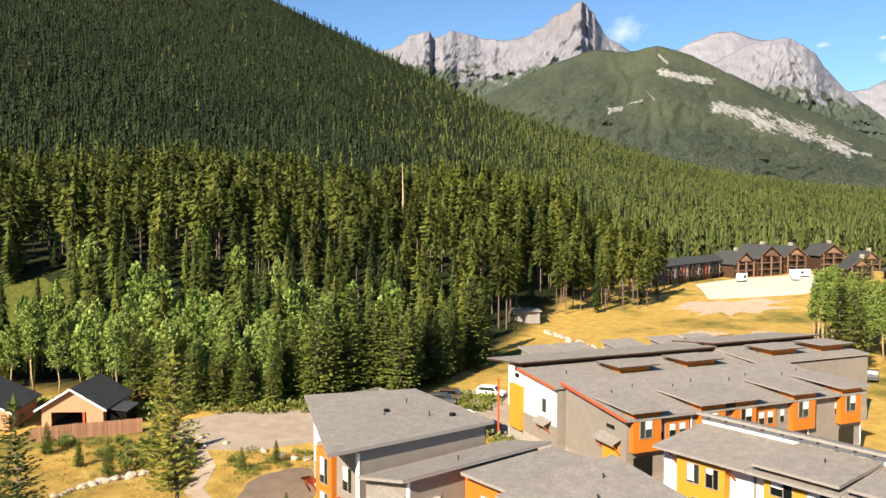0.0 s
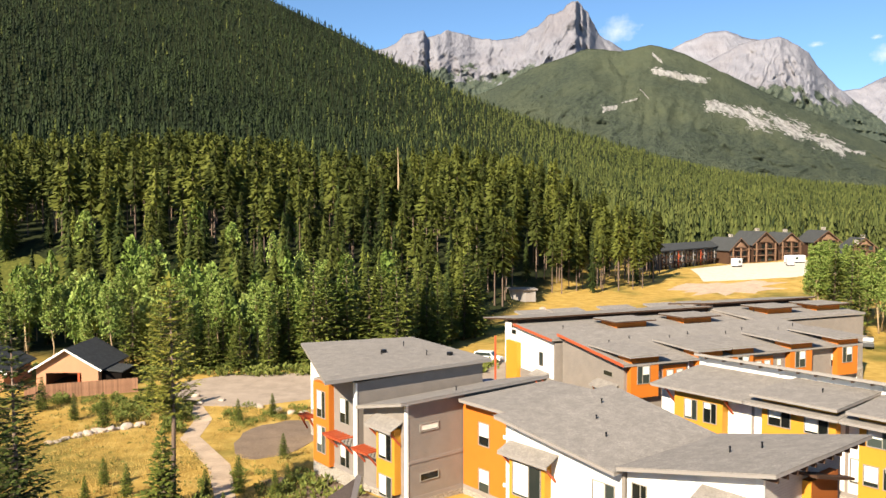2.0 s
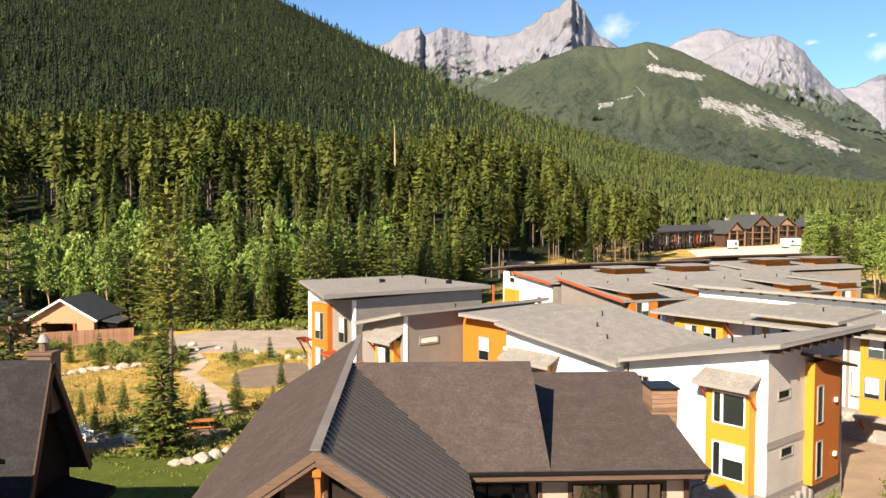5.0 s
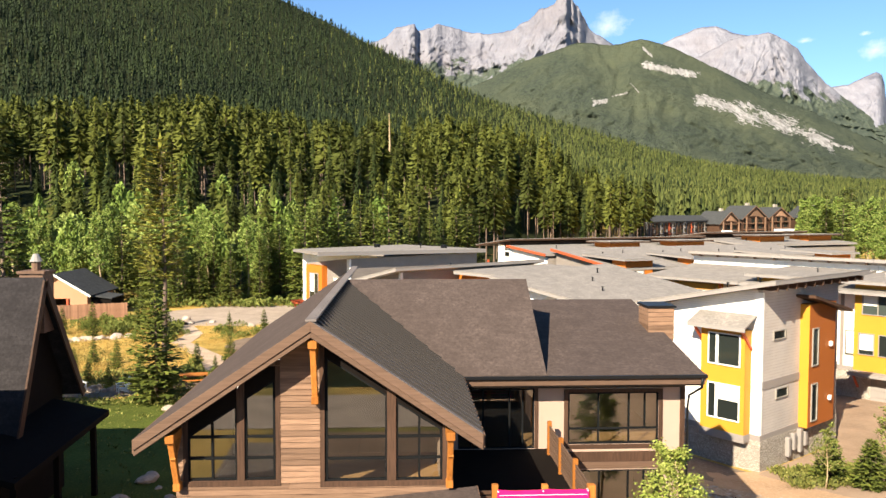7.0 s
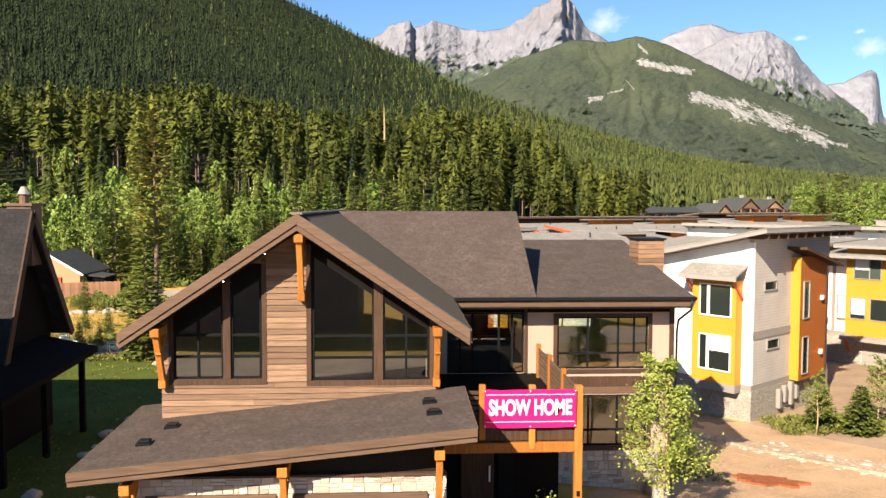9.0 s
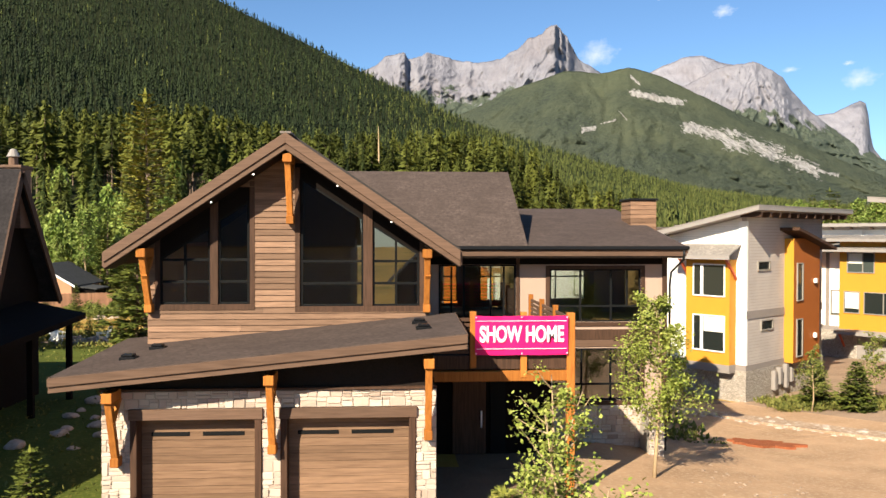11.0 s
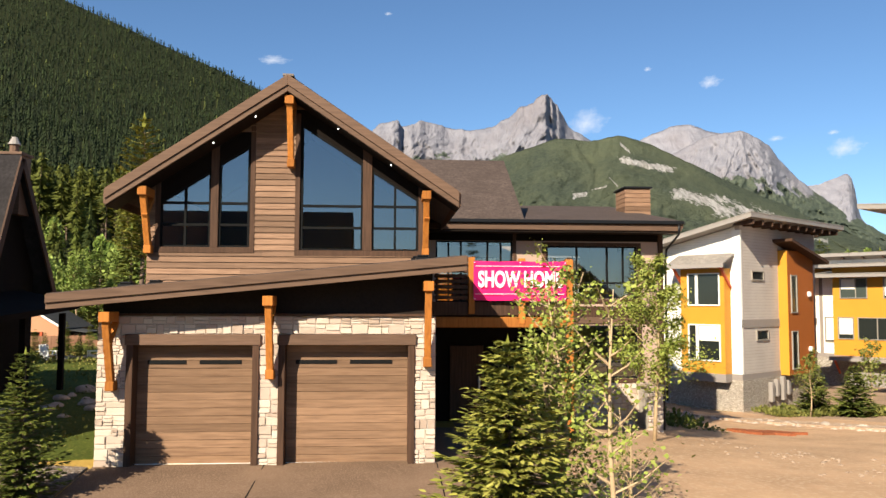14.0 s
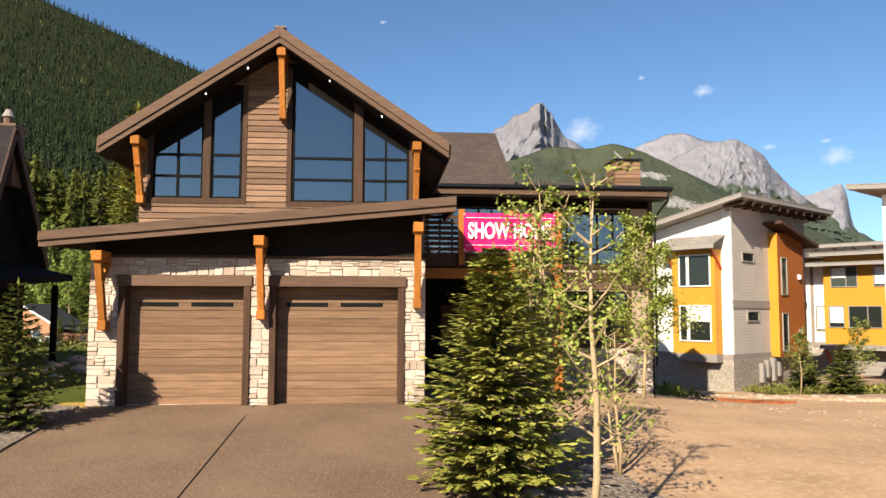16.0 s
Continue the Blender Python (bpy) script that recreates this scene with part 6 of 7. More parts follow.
def gable_house(m, w, d, hw, hr, label, wall_mat, roof_mat, opening=None):
    """A small house with its gable to the front: width w, depth d, wall height hw, ridge height hr."""
    h = thing("garage_house", m, label, "house")
    t = 0.2
    o = opening or (0, 0, 0)
    for a, b, z0, z1 in ((-w / 2, o[0], 0, hw), (o[1], w / 2, 0, hw), (o[0], o[1], o[2], hw)):
        if b > a and z1 > z0:
            part("wall", MB().box(a, b, 0, t, z0, z1), wall_mat, h)
    part("gable", MB().prism_y([(-w / 2, hw), (w / 2, hw), (0, hr - 0.15)], 0, t), wall_mat, h)
    for x in (-w / 2, w / 2 - t):
        part("wall", MB().box(x, x + t, t, d, 0, hw), wall_mat, h)
    part("wall", MB().box(-w / 2 + t, w / 2 - t, d - t, d, 0, hw), wall_mat, h)
    part("floor", MB().box(-w / 2 + t, w / 2 - t, 0, d - t, -0.1, 0.02), M_DRIVE, h)
    s = (hr - hw) / (w / 2)
    e = w / 2 + 0.7
    for k in (-1, 1):
        ring = [(0, -0.7, hr), (k * e, -0.7, hr - s * e), (k * e, d + 0.4, hr - s * e), (0, d + 0.4, hr)]
        part("roof", MB().slab(ring if k < 0 else ring[::-1], 0.12), roof_mat, h, uv=True)
        part("fascia", MB().beam((0, -0.72, hr - 0.14), (k * e, -0.72, hr - s * e - 0.14), 0.06, 0.26), M_WHITETRIM, h, "white rake board")
    if opening:
        part("door_post", MB().box(o[1] - 0.5, o[1] - 0.2, -0.05, 0.15, 0, o[2]), M_RED, h)
    return h


gh = gable_house(pose(-47.9, 108.5, -3.0), 8.4, 9.5, 3.2, 5.75, "salmon stucco house with open garage and dark roof", M_SALMON, M_SLATE, (-2.9, 1.9, 2.3))
gable_house(pose(-61, 107.0, -3.0, 0, 0, 6), 10, 10, 3.0, 5.6, "salmon stucco house with dark grey roof", M_SALMON, M_SLATE)
part("side_shed", MB().box(4.3, 7.0, 1, 5, 0, 2.2), M_SHADEWALL, gh)
part("lean_to_roof", MB().slab([(4.2, 0.6, 2.7), (7.3, 0.6, 2.3), (7.3, 5.4, 2.3), (4.2, 5.4, 2.7)], 0.15), M_SLATE, gh, uv=True)

fence = thing("fence", pose(-50, 102, -3.0), "weathered reddish wooden board fence", "fence")
p0, p1 = Vector((-50.5, 102.0)), Vector((-37.6, 106.6))
n = 74
bd = MB().box(-0.095, 0.095, -0.012, 0.012, -0.2, 1.95).data("fence_board", M_FENCE)
for q in range(n):
    p = p0.lerp(p1, q / n)
    o = part("fence_board", bd, None, fence)
    o.matrix_basis = Matrix.Translation((p.x + 50, p.y - 102, z_at(p.x, p.y) + 3.0 + 0.03 * math.sin(q * 2.1))) @ pose(0, 0, 0, 0, 0, 19.6)
for zr in (0.5, 1.6):
    part("rail", MB().beam((p0.x + 50, p0.y - 101.95, zr), (p1.x + 50, p1.y - 101.95, zr), 0.06, 0.1), M_FENCE, fence)

sh = thing("utility_shed", pose(28.3, 201, z_at(28.3, 201)), "small grey utility shed with flat roof", "shed")
part("wall", MB().box(-3.2, 3.2, 0, 5, 0, 3.0), M_PALEROOFTRIM, sh)
part("roof", MB().box(-3.7, 3.7, -0.6, 5.5, 3.0, 3.35), M_GREYTRIM, sh, bevel=0.05)
part("door", MB().box(-1.8, -0.3, -0.06, 0, 0, 2.3), M_GREYTRIM, sh)
part("door", MB().box(0.6, 2.1, -0.06, 0, 0, 2.3), M_GREYTRIM, sh)

M_DARKGREY = plain("charcoal_cladding", (0.08, 0.078, 0.08), 0.8, 0, 0.12)
# condominium row and lodges at the far end of the lot
for q in range(6):
    x, y = 92 + q * 7.2, 288 + q * 7.5
    c = thing("condominium", pose(x, y, z_at(x, y) - 0.3, 0, 0, 46), "dark grey terraced condominium with red balconies", "house", "condominium terrace")
    part("wall", MB().box(0, 10.2, 0, 9, 0, 7.4), M_DARKGREY, c)
    part("roof", MB().slab([(-0.4, -0.8, 7.5), (10.4, -0.8, 7.5), (10.4, 5, 9.6), (-0.4, 5, 9.6)], 0.3), M_SLATE, c, uv=True)
    part("roof", MB().slab([(-0.4, 5, 9.6), (10.4, 5, 9.6), (10.4, 9.8, 7.5), (-0.4, 9.8, 7.5)], 0.3), M_SLATE, c, uv=True)
    for k in range(3):
        part("bay", MB().box(0.8 + k * 3.2, 2.6 + k * 3.2, -0.5, 0, 0.4, 6.8), M_RED if k == 1 and q % 2 else M_PALEROOFTRIM if k == 2 else M_TRIM, c)
        for z in (0.6, 3.0, 5.2):
            w = part("window", MB().box(1.0 + k * 3.2, 2.4 + k * 3.2, -0.56, -0.5, z, z + 1.4), M_FRAME, c)
            part("pane", MB().box(1.08 + k * 3.2, 2.32 + k * 3.2, -0.58, -0.56, z + 0.08, z + 1.32), M_PANE, w)
    part("balcony", MB().box(0, 10, -1.6, -0.5, 2.4, 2.6), M_TRIM, c)
for q, (x, y, s, zz) in enumerate(((136, 322, 1.0, 0), (149, 327, 1.1, 1.0), (163, 333, 0.95, 1.5), (182, 338, 1.0, 1), (196, 333, 0.8, 0), (176, 305, 0.8, 0), (188, 296, 0.75, 0))):
    c = thing("lodge", pose(x, y, z_at(x, y) - 0.5, 0, 0, 28 - q * 7), "brown timber lodge with steep dark gables", "house", "timber lodges")
    W, D, H, R = 12 * s, 12 * s, 7.0 * s + zz, 11.5 * s + zz
    part("wall", MB().box(-W / 2, W / 2, 0, D, 0, H), M_TRIM, c)
    for k in (-1, 0, 1):
        part("post", MB().box(k * W * 0.4 - 0.25, k * W * 0.4 + 0.25, -1.5, -1.0, 0, H), M_BOARD, c)
    part("chimney", MB().box(W * 0.2, W * 0.2 + 1.4, D * 0.5, D * 0.5 + 1.4, H, R + 1.2), M_RUBBLE, c)
    part("dormer", MB().prism_y([(-W * 0.22, H + 0.4), (W * 0.22, H + 0.4), (0, H + 2.6)], -1.1, 2), M_BOARD, c)
    part("gable", MB().prism_y([(-W / 2, H), (W / 2, H), (0, R - 0.3)], 0, D), M_BOARD, c)
    for k in (-1, 1):
        e = W / 2 + 1
        sl = (R - H) / (W / 2)
        ring = [(0, -1.2, R), (k * e, -1.2, R - sl * e), (k * e, D + 1, R - sl * e), (0, D + 1, R)]
        part("roof", MB().slab(ring if k < 0 else ring[::-1], 0.3), M_SLATE, c, uv=True)
        part("fascia", MB().beam((0, -1.25, R - 0.3), (k * e, -1.25, R - sl * e - 0.3), 0.12, 0.4), M_FASCIA, c)
    for k in range(3):
        for z in (1.0, 3.8, 6.2):
            if z < H - 0.8:
                part("window", MB().box(-W / 2 + 1.2 + k * W / 3.3, -W / 2 + 3.0 + k * W / 3.3, -0.1, 0.02, z, z + 1.7), M_PANE, c)
    for z in (3.3, 6.0):
        if z < H:
            part("balcony", MB().box(-W / 2 + 0.5, W / 2 - 0.5, -1.4, 0, z, z + 0.25), M_BOARD, c)


# ---- roads, paths and bare ground ----
sheet("road", [(-33, 103), (-28, 98.5), (-21, 97.5), (-14, 101), (-6, 106), (4, 108), (12, 101), (22, 106), (24, 126), (12, 131), (0, 127), (-8, 119), (-18, 118), (-28, 117.5), (-34, 112)], M_ASPHALT, "pale worn asphalt cul-de-sac and parking lot", 0.03, 1.5, "road")
sheet("path", [(-30.5, 102), (-28, 101), (-24, 92), (-23, 83), (-17, 71), (-14, 60), (-15.6, 60), (-18.8, 70), (-24.8, 82), (-26, 92)][::-1], M_PATH, "narrow gravel footpath through dry grass", 0.03, 1.2, "path")
sheet("dirt_yard", blob(-14.5, 82, 4.4, 8.5, seed=2), M_YARD, "bare brown earth beside the town houses", 0.03, 1.2)
sheet("fire_pit_ground", blob(-20.2, 50.9, 2.7, 1.9, seed=21), M_YARD, "bare brown earth round the fire pit", 0.03, 0.8, "soil")
sheet("picnic_ground", blob(-14.6, 53.4, 2.0, 1.3, seed=22), M_YARD, "bare brown earth under the picnic table", 0.03, 0.8, "soil")
sheet("lane", [(14, 33.5), (30, 39), (52, 44), (90, 48), (120, 46), (120, 40), (60, 37), (30, 33), (16, 30.5)][::-1], M_DIRT, "bare earth lane beside the town houses", 0.045, 1.5, "lane")
sheet("dirt_lot", [(2.7, -6), (1.7, 6.0), (1.1, 13), (1.4, 16), (3.7, 19.5), (4.4, 22.5), (7.2, 27), (9, 32), (12, 36.5), (17.5, 38.6), (30, 40), (60, 42), (60, -6)], M_DIRT, "bare brown building lot with scattered stones", 0.03, 1.2, "soil")
sheet("court", [tuple((TA @ Vector((u, v, 0))).xy) for u, v in ((36.5, 6), (47.5, -12), (66, -12), (62, 20), (60.5, 46), (48, 46), (47, 20.5), (37.5, 20.5))], M_LANE, "bare brown court between the town house rows", 0.05, 1.5, "court")
sheet("dirt_verge", [(8.8, 28.5), (9.3, 36.2), (13.5, 38.8), (19, 39.6), (31, 40.4), (31, 33), (20, 31), (13, 29)][::-1], M_DIRT, "bare earth between the lot and the town houses", 0.038, 1.2, "soil")
sheet("front_yard", [tuple((TA @ Vector((u, v, 0))).xy) for u, v in ((28.5, 21.0), (37.5, 21.0), (37.6, 40), (33.6, 47), (33.2, 60), (28.5, 60), (27.0, 40))], M_YARD, "trodden brown earth in front of the town houses", 0.034, 1.5, "soil")
sheet("meadow_trail", [(38, 132), (44, 139), (56, 150), (70, 168), (83, 190), (88, 189), (75, 166), (60, 147), (47, 135), (42, 130)][::-1], M_PATH, "pale dirt track across the meadow", 0.04, 4, "track")
sheet("gravel_lot", [(94, 250), (99, 268), (104, 290), (135, 320), (168, 328), (164, 300), (150, 272), (128, 256)][::-1], M_GRAVEL, "pale gravel building lot", 0.06, 5, "gravel")
sheet("sandy_patch", blob(96, 236, 20, 11, 26, 0.35, 0.5, seed=12), M_PATH, "pale sandy ground worn into the meadow", 0.05, 4, "sand")
sheet("sandy_patch", blob(66, 182, 9, 5, 22, 0.35, 0.8, seed=13), M_PATH, "pale sandy ground worn into the meadow", 0.05, 3, "sand")
sheet("clearing", blob(-86, 168, 14, 16, 30, 0.2, seed=8), M_CLEARING, "sunny grass clearing among the forest trees", 0.05, 5, "clearing")
sheet("parking", [(92, 97), (104, 92), (122, 100), (126, 112), (112, 120), (98, 112)], M_ASPHALT, "pale asphalt parking beside the far row", 0.04, 3, "road")
sheet("lawn", [(-8.7, 5), (-8.5, 17.6), (-6.6, 18), (-6.5, 36), (-9, 47), (-14, 50), (-24, 47), (-24, 5)], M_LAWN, "green lawn behind the houses", 0.03, 1.2, "lawn")
sheet("mulch_patch", blob(13.8, 28.6, 1.25, 0.62, 30, 0.3, -0.35, seed=6), M_MULCH, "heap of reddish bark mulch on dirt", 0.13, 0.25, "mulch")
sheet("street", [(-60, -16), (60, -16), (60, -7), (-60, -7)], M_ASPHALT, "asphalt street in front of the driveway", 0.03, 3, "street")
for nm, ring in (("planting_bed", [(-6.75, -4), (-6.45, 4), (-6.4, 12), (-6.55, 16.9), (-8.6, 17.5), (-9.5, 4), (-10, -4)]), ("planting_bed", [(1.05, 13.0), (1.65, 6.0), (2.6, -4), (4.6, -4), (4.0, 8), (2.8, 14.5), (1.6, 16.0)][::-1])):
    sheet(nm, ring[::-1], M_GRAVELBED, "pebble planting bed beside the driveway", 0.05, 0.8, "bed")

for x, y, a, lx in ((158, 318, 20, 9), (150, 306, 70, 6), (168, 312, -10, 7), (126, 300, 40, 4)):
    sc = thing("site_trailer", pose(x, y, z_at(x, y) + 0.1, 0, 0, a), "white site trailer on pale gravel", "trailer", "site trailers")
    part("body", MB().box(-lx / 2, lx / 2, -1.3, 1.3, 0.5, 3.2), M_WHITETRIM, sc, bevel=0.05)
    part("chassis", MB().box(-lx / 2, lx / 2, -1.1, 1.1, 0.0, 0.5), M_FRAME, sc)
    part("window", MB().box(-1, 0.6, -1.34, -1.3, 1.5, 2.5), M_PANE, sc)

# houses across the street, behind the eye
for x, y, a, w, d, hw, hr in ((-24, -36, -90, 13, 20, 8.2, 14.0), (4.5, -34, 183, 9, 11, 5.0, 9.4), (20, -34, 188, 11, 11, 6.0, 10.5)):
    gable_house(pose(x, y, z_at(x, y), 0, 0, a), w, d, hw, hr, "taupe house with dark roof across the street", M_GREYSIDE, M_SLATE)
sheet("rubble_berm", [(12.4, 36.6), (15.4, 36.0), (17.9, 32.7), (20.2, 29.8), (24, 25.2), (28.4, 20.4), (27.4, 19.7), (23, 24.4), (19.0, 29.0), (16.6, 31.9), (14.7, 34.9), (12.4, 35.4)], M_RUBBLEDIRT, "low berm of pale rubble along the lot", 0.14, 0.5, "rubble")


# ---- trees and shrubs near the houses ----
def spray_mesh(name, leaves_list, mat):
    """Many small leaf or needle quads in one mesh; each is (centre, direction, side, length, width)."""
    v, f = [], []
    for c, d, s, ln, wd in leaves_list:
        i = len(v)
        v += [c - s * wd * 0.25, c + d * ln * 0.5 - s * wd * 0.5, c + d * ln, c + d * ln * 0.5 + s * wd * 0.5]
        f += [(i, i + 1, i + 2), (i, i + 2, i + 3)]
    return big_mesh(name, np.array([tuple(p) for p in v]), np.array(f), mat)


def spruce(h, r, seed, mat=None, whorls=20, boughs=9, bits=7, bare=0.05, name="spruce_tree", label="bushy young spruce with pale green needle tips", cat="tree", power=0.85, droop=0.25, trunk_mat=None, fine=1.0):
    """A conifer: tapered trunk, whorls of drooping boughs hung with needle sprays."""
    rnd = random.Random(seed)
    top = thing(name, Matrix(), label, cat)
    part("trunk", MB().tube([(0, 0, -0.15), (0.01 * h, 0, h * 0.4), (0, 0.006 * h, h * 0.97)], [h * 0.012 + 0.016, h * 0.008 + 0.004, 0.006], 7), trunk_mat or M_BARK, top, smooth=True)
    out = []
    wood_mb = MB()
    for k in range(whorls):
        t = (k + rnd.uniform(-0.3, 0.3)) / whorls
        t = min(max(t, 0), 0.985)
        z = h * (bare + (1 - bare) * t)
        L = r * ((1 - t) ** power) * (0.6 + 0.4 * min(1, t * 5 + 0.3))
        nb = max(4, int(boughs * (1 - t * 0.45)))
        for b in range(nb):
            w = 6.283 * (b + rnd.uniform(-0.35, 0.35)) / nb + k * 1.1
            ll = L * rnd.uniform(0.7, 1.15) + 0.03
            dirv = Vector((math.cos(w), math.sin(w), 0))
            rise = rnd.uniform(0.0, 0.25) - droop * (1 - t)
            if ll > 0.35 * r:
                wood_mb.tube([(0, 0, z), tuple(dirv * ll * 0.8 + Vector((0, 0, z + rise * ll * 0.6)))], [0.012 + 0.004 * h * 0.3, 0.004], 3)
            for q in range(bits):
                s = (q + rnd.uniform(0.2, 1.0)) / bits
                c = dirv * ll * s + Vector((0, 0, z + rise * ll * s + 0.18 * ll * s * s))
                side = Vector((-dirv.y, dirv.x, 0))
                fork = rnd.choice((-1, 1)) * rnd.uniform(0.15, 0.9)
                d = (dirv + side * fork + Vector((0, 0, rnd.uniform(-0.35, 0.3)))).normalized()
                sd = d.cross(Vector((rnd.uniform(-0.5, 0.5), rnd.uniform(-0.5, 0.5), 1))).normalized()
                ln = (0.16 * r + 0.3 * ll * (1 - s * 0.5)) * rnd.uniform(0.7, 1.2) * fine
                out.append((c, d, sd, ln, ln * 0.42))
    out.append((Vector((0, 0, h * 0.93)), Vector((0, 0, 1)), Vector((1, 0, 0)), h * 0.09, h * 0.02))
    part("crown", spray_mesh("crown", out, mat or M_SPRUCE), None, top)
    if wood_mb.v:
        part("crown_wood", wood_mb, trunk_mat or M_BARK, top)
    return top


def aspen(h, r, seed, leaves_n=900, stems=1, mat=None, bare=0.3, size=0.075, label="slender young aspen with pale green leaves", name="aspen_tree", bark=None):
    """A young broadleaf tree: pale stems, rising limbs and many single leaves in loose clumps."""
    rnd = random.Random(seed)
    top = thing(name, Matrix(), label, "tree")
    tips = []
    for s in range(stems):
        lean = Vector((rnd.uniform(-1, 1), rnd.uniform(-1, 1), 0)) * (0.14 * h if stems > 1 else 0.03 * h)
        hs = h * (1 if s == 0 else rnd.uniform(0.6, 0.95))
        o = Vector((rnd.uniform(-0.08, 0.08), rnd.uniform(-0.08, 0.08), 0)) * (s > 0) * 3
        pts = [o + lean * t * t + Vector((0.02 * h * math.sin(t * 7 + s), 0.02 * h * math.cos(t * 5 + s), hs * t)) for t in (-0.03, 0.2, 0.4, 0.6, 0.8, 1.0)]
        rad = [h * 0.011 * (1.05 - t) + 0.004 for t in (0, 0.2, 0.4, 0.6, 0.8, 1.0)]
        trunk = part("trunk", MB().tube([tuple(p) for p in pts], rad, 7), bark or M_PALEBARK, top, smooth=True)
        limbs = MB()
        nl = int(11 + h * 2)
        for k in range(nl):
            t = bare + (0.97 - bare) * (k + rnd.random()) / nl
            i = min(int(t * 5), 4)
            base = pts[i].lerp(pts[i + 1], t * 5 - i)
            w = k * 2.4 + rnd.uniform(-0.5, 0.5)
            ll = r * (1.15 - t * 0.75) * rnd.uniform(0.6, 1.1)
            tip = base + Vector((math.cos(w) * ll, math.sin(w) * ll, ll * rnd.uniform(0.5, 1.1)))
            mid = base.lerp(tip, 0.5) + Vector((0, 0, -0.08 * ll))
            limbs.tube([tuple(base), tuple(mid), tuple(tip)], [0.004 * h, 0.0025 * h, 0.003], 4)
            tips.append((base, mid, tip, ll))
        part("branching", limbs, bark or M_PALEBARK, trunk)
    out = []
    for _ in range(leaves_n):
        base, mid, tip, ll = rnd.choice(tips)
        c = mid.lerp(tip, rnd.random() ** 0.7) if rnd.random() < 0.8 else base.lerp(mid, rnd.random())
        c = c + Vector((rnd.gauss(0, 0.2), rnd.gauss(0, 0.2), rnd.gauss(0, 0.16))) * ll
        d = Vector((rnd.uniform(-1, 1), rnd.uniform(-1, 1), rnd.uniform(-1, 0.6))).normalized()
        s = d.cross(Vector((rnd.uniform(-1, 1), rnd.uniform(-1, 1), 1))).normalized()
        ln = size * rnd.uniform(0.7, 1.4)
        out.append((c, d, s, ln, ln * 0.95))
    part("foliage", spray_mesh("foliage", out, mat or M_ASPEN), None, top)
    return top


def stand(ob, x, y, turn=0.0, s=1.0, sink=0.0):
    ob.matrix_world = pose(x, y, z_at(x, y) - sink, 0, 0, turn) @ Matrix.Diagonal((s, s, s, 1))
    return ob


def again(ob, x, y, turn, s=1.0):
    """A copy of a standing tree elsewhere."""
    c = copy_thing(ob, Matrix())
    c.matrix_world = pose(x, y, z_at(x, y), 0, 0, turn) @ Matrix.Diagonal((s, s, s, 1))
    return c


# by the driveway
stand(spruce(3.45, 1.28, 21, whorls=38, boughs=17, bits=24, fine=0.5, power=0.72), 1.3, 10.8)
stand(spruce(2.75, 0.84, 22, M_SPRUCEMID, whorls=28, boughs=13, bits=17, fine=0.6, power=0.75), -6.98, 14.85)
stand(aspen(4.3, 0.8, 23, 620, 1, size=0.055, bare=0.26, label="sparse young aspen with one thin tan stem"), 2.05, 8.4, 20)
stand(aspen(4.6, 1.05, 26, 6400, 5, size=0.064, bare=0.1, label="bushy aspen sapling in planting bed"), 2.05, 12.2, 100)
stand(aspen(5.2, 1.25, 24, 10500, 1, size=0.068, bare=0.25, label="leafy young aspen with pale trunk on bare soil"), 7.3, 21.8, 60)
stand(aspen(2.3, 0.7, 25, 420, 3, size=0.055, bare=0.2, mat=M_SHRUB, label="thin bare-stemmed shrub on the soil"), 3.3, 11.6, 10)
# by the corner town house
stand(aspen(3.1, 0.8, 27, 1300, 1, size=0.08, mat=M_SHRUB, label="brownish staked sapling on the verge"), 19.9, 36.3)
sp = stand(spruce(2.5, 1.05, 28, M_SPRUCEMID, 22, 12, 11, label="dark green young spruce on the verge"), 22.1, 36.3)
again(sp, 20.9, 37.7, 80, 0.9)
again(sp, 26.0, 37.4, 160, 0.85)
stand(aspen(3.6, 0.9, 29, 1100, 1, size=0.1, mat=M_SHRUB, label="leafy sapling beside the lane"), 23.7, 37.5)

# tall pines in the left middle ground
pine = stand(spruce(17.5, 2.5, 31, M_PINENEAR, 26, 9, 24, 0.42, "pine_tree", "tall lodgepole pine with open olive crown", power=0.5, droop=0.0, fine=0.52, trunk_mat=M_BARK), -17.9, 57.0)
dsp = stand(spruce(16.5, 2.5, 36, M_NEEDLE, 40, 10, 16, 0.1, label="tall dark spruce beside the brown house", power=0.6, droop=0.15, fine=0.6), -23.2, 45.0)
again(dsp, -26.0, 47.5, 200, 0.8)
msp = stand(spruce(8.2, 1.9, 32, M_SPRUCEMID, 26, 11, 10, label="full green spruce on the lawn edge"), -15.7, 48.0)
for x, y, a, s in ((-25.7, 64.2, 60, 0.3), (-22.8, 61.3, 10, 0.32), (-16.3, 59.9, 90, 0.3), (-35, 88, 200, 0.5), (-40, 92, 300, 0.4), (-20.5, 90, 30, 0.35), (-17, 92.5, 150, 0.35), (-14.2, 61.8, 70, 0.38), (-27.6, 90.5, 40, 0.4), (-33, 98, 20, 0.6), (-30.5, 96, 220, 0.7), (-46, 97, 100, 0.5), (-20, 52, 0, 0.22), (-18.5, 53.5, 0, 0.24), (-22.5, 55, 40, 0.22), (-14, 56, 40, 0.22), (-25.5, 60, 10, 0.25), (-12.5, 73, 80, 0.3), (-11, 60, 80, 0.28), (-10.5, 63, 150, 0.25)):
    again(msp, x, y, a, s)
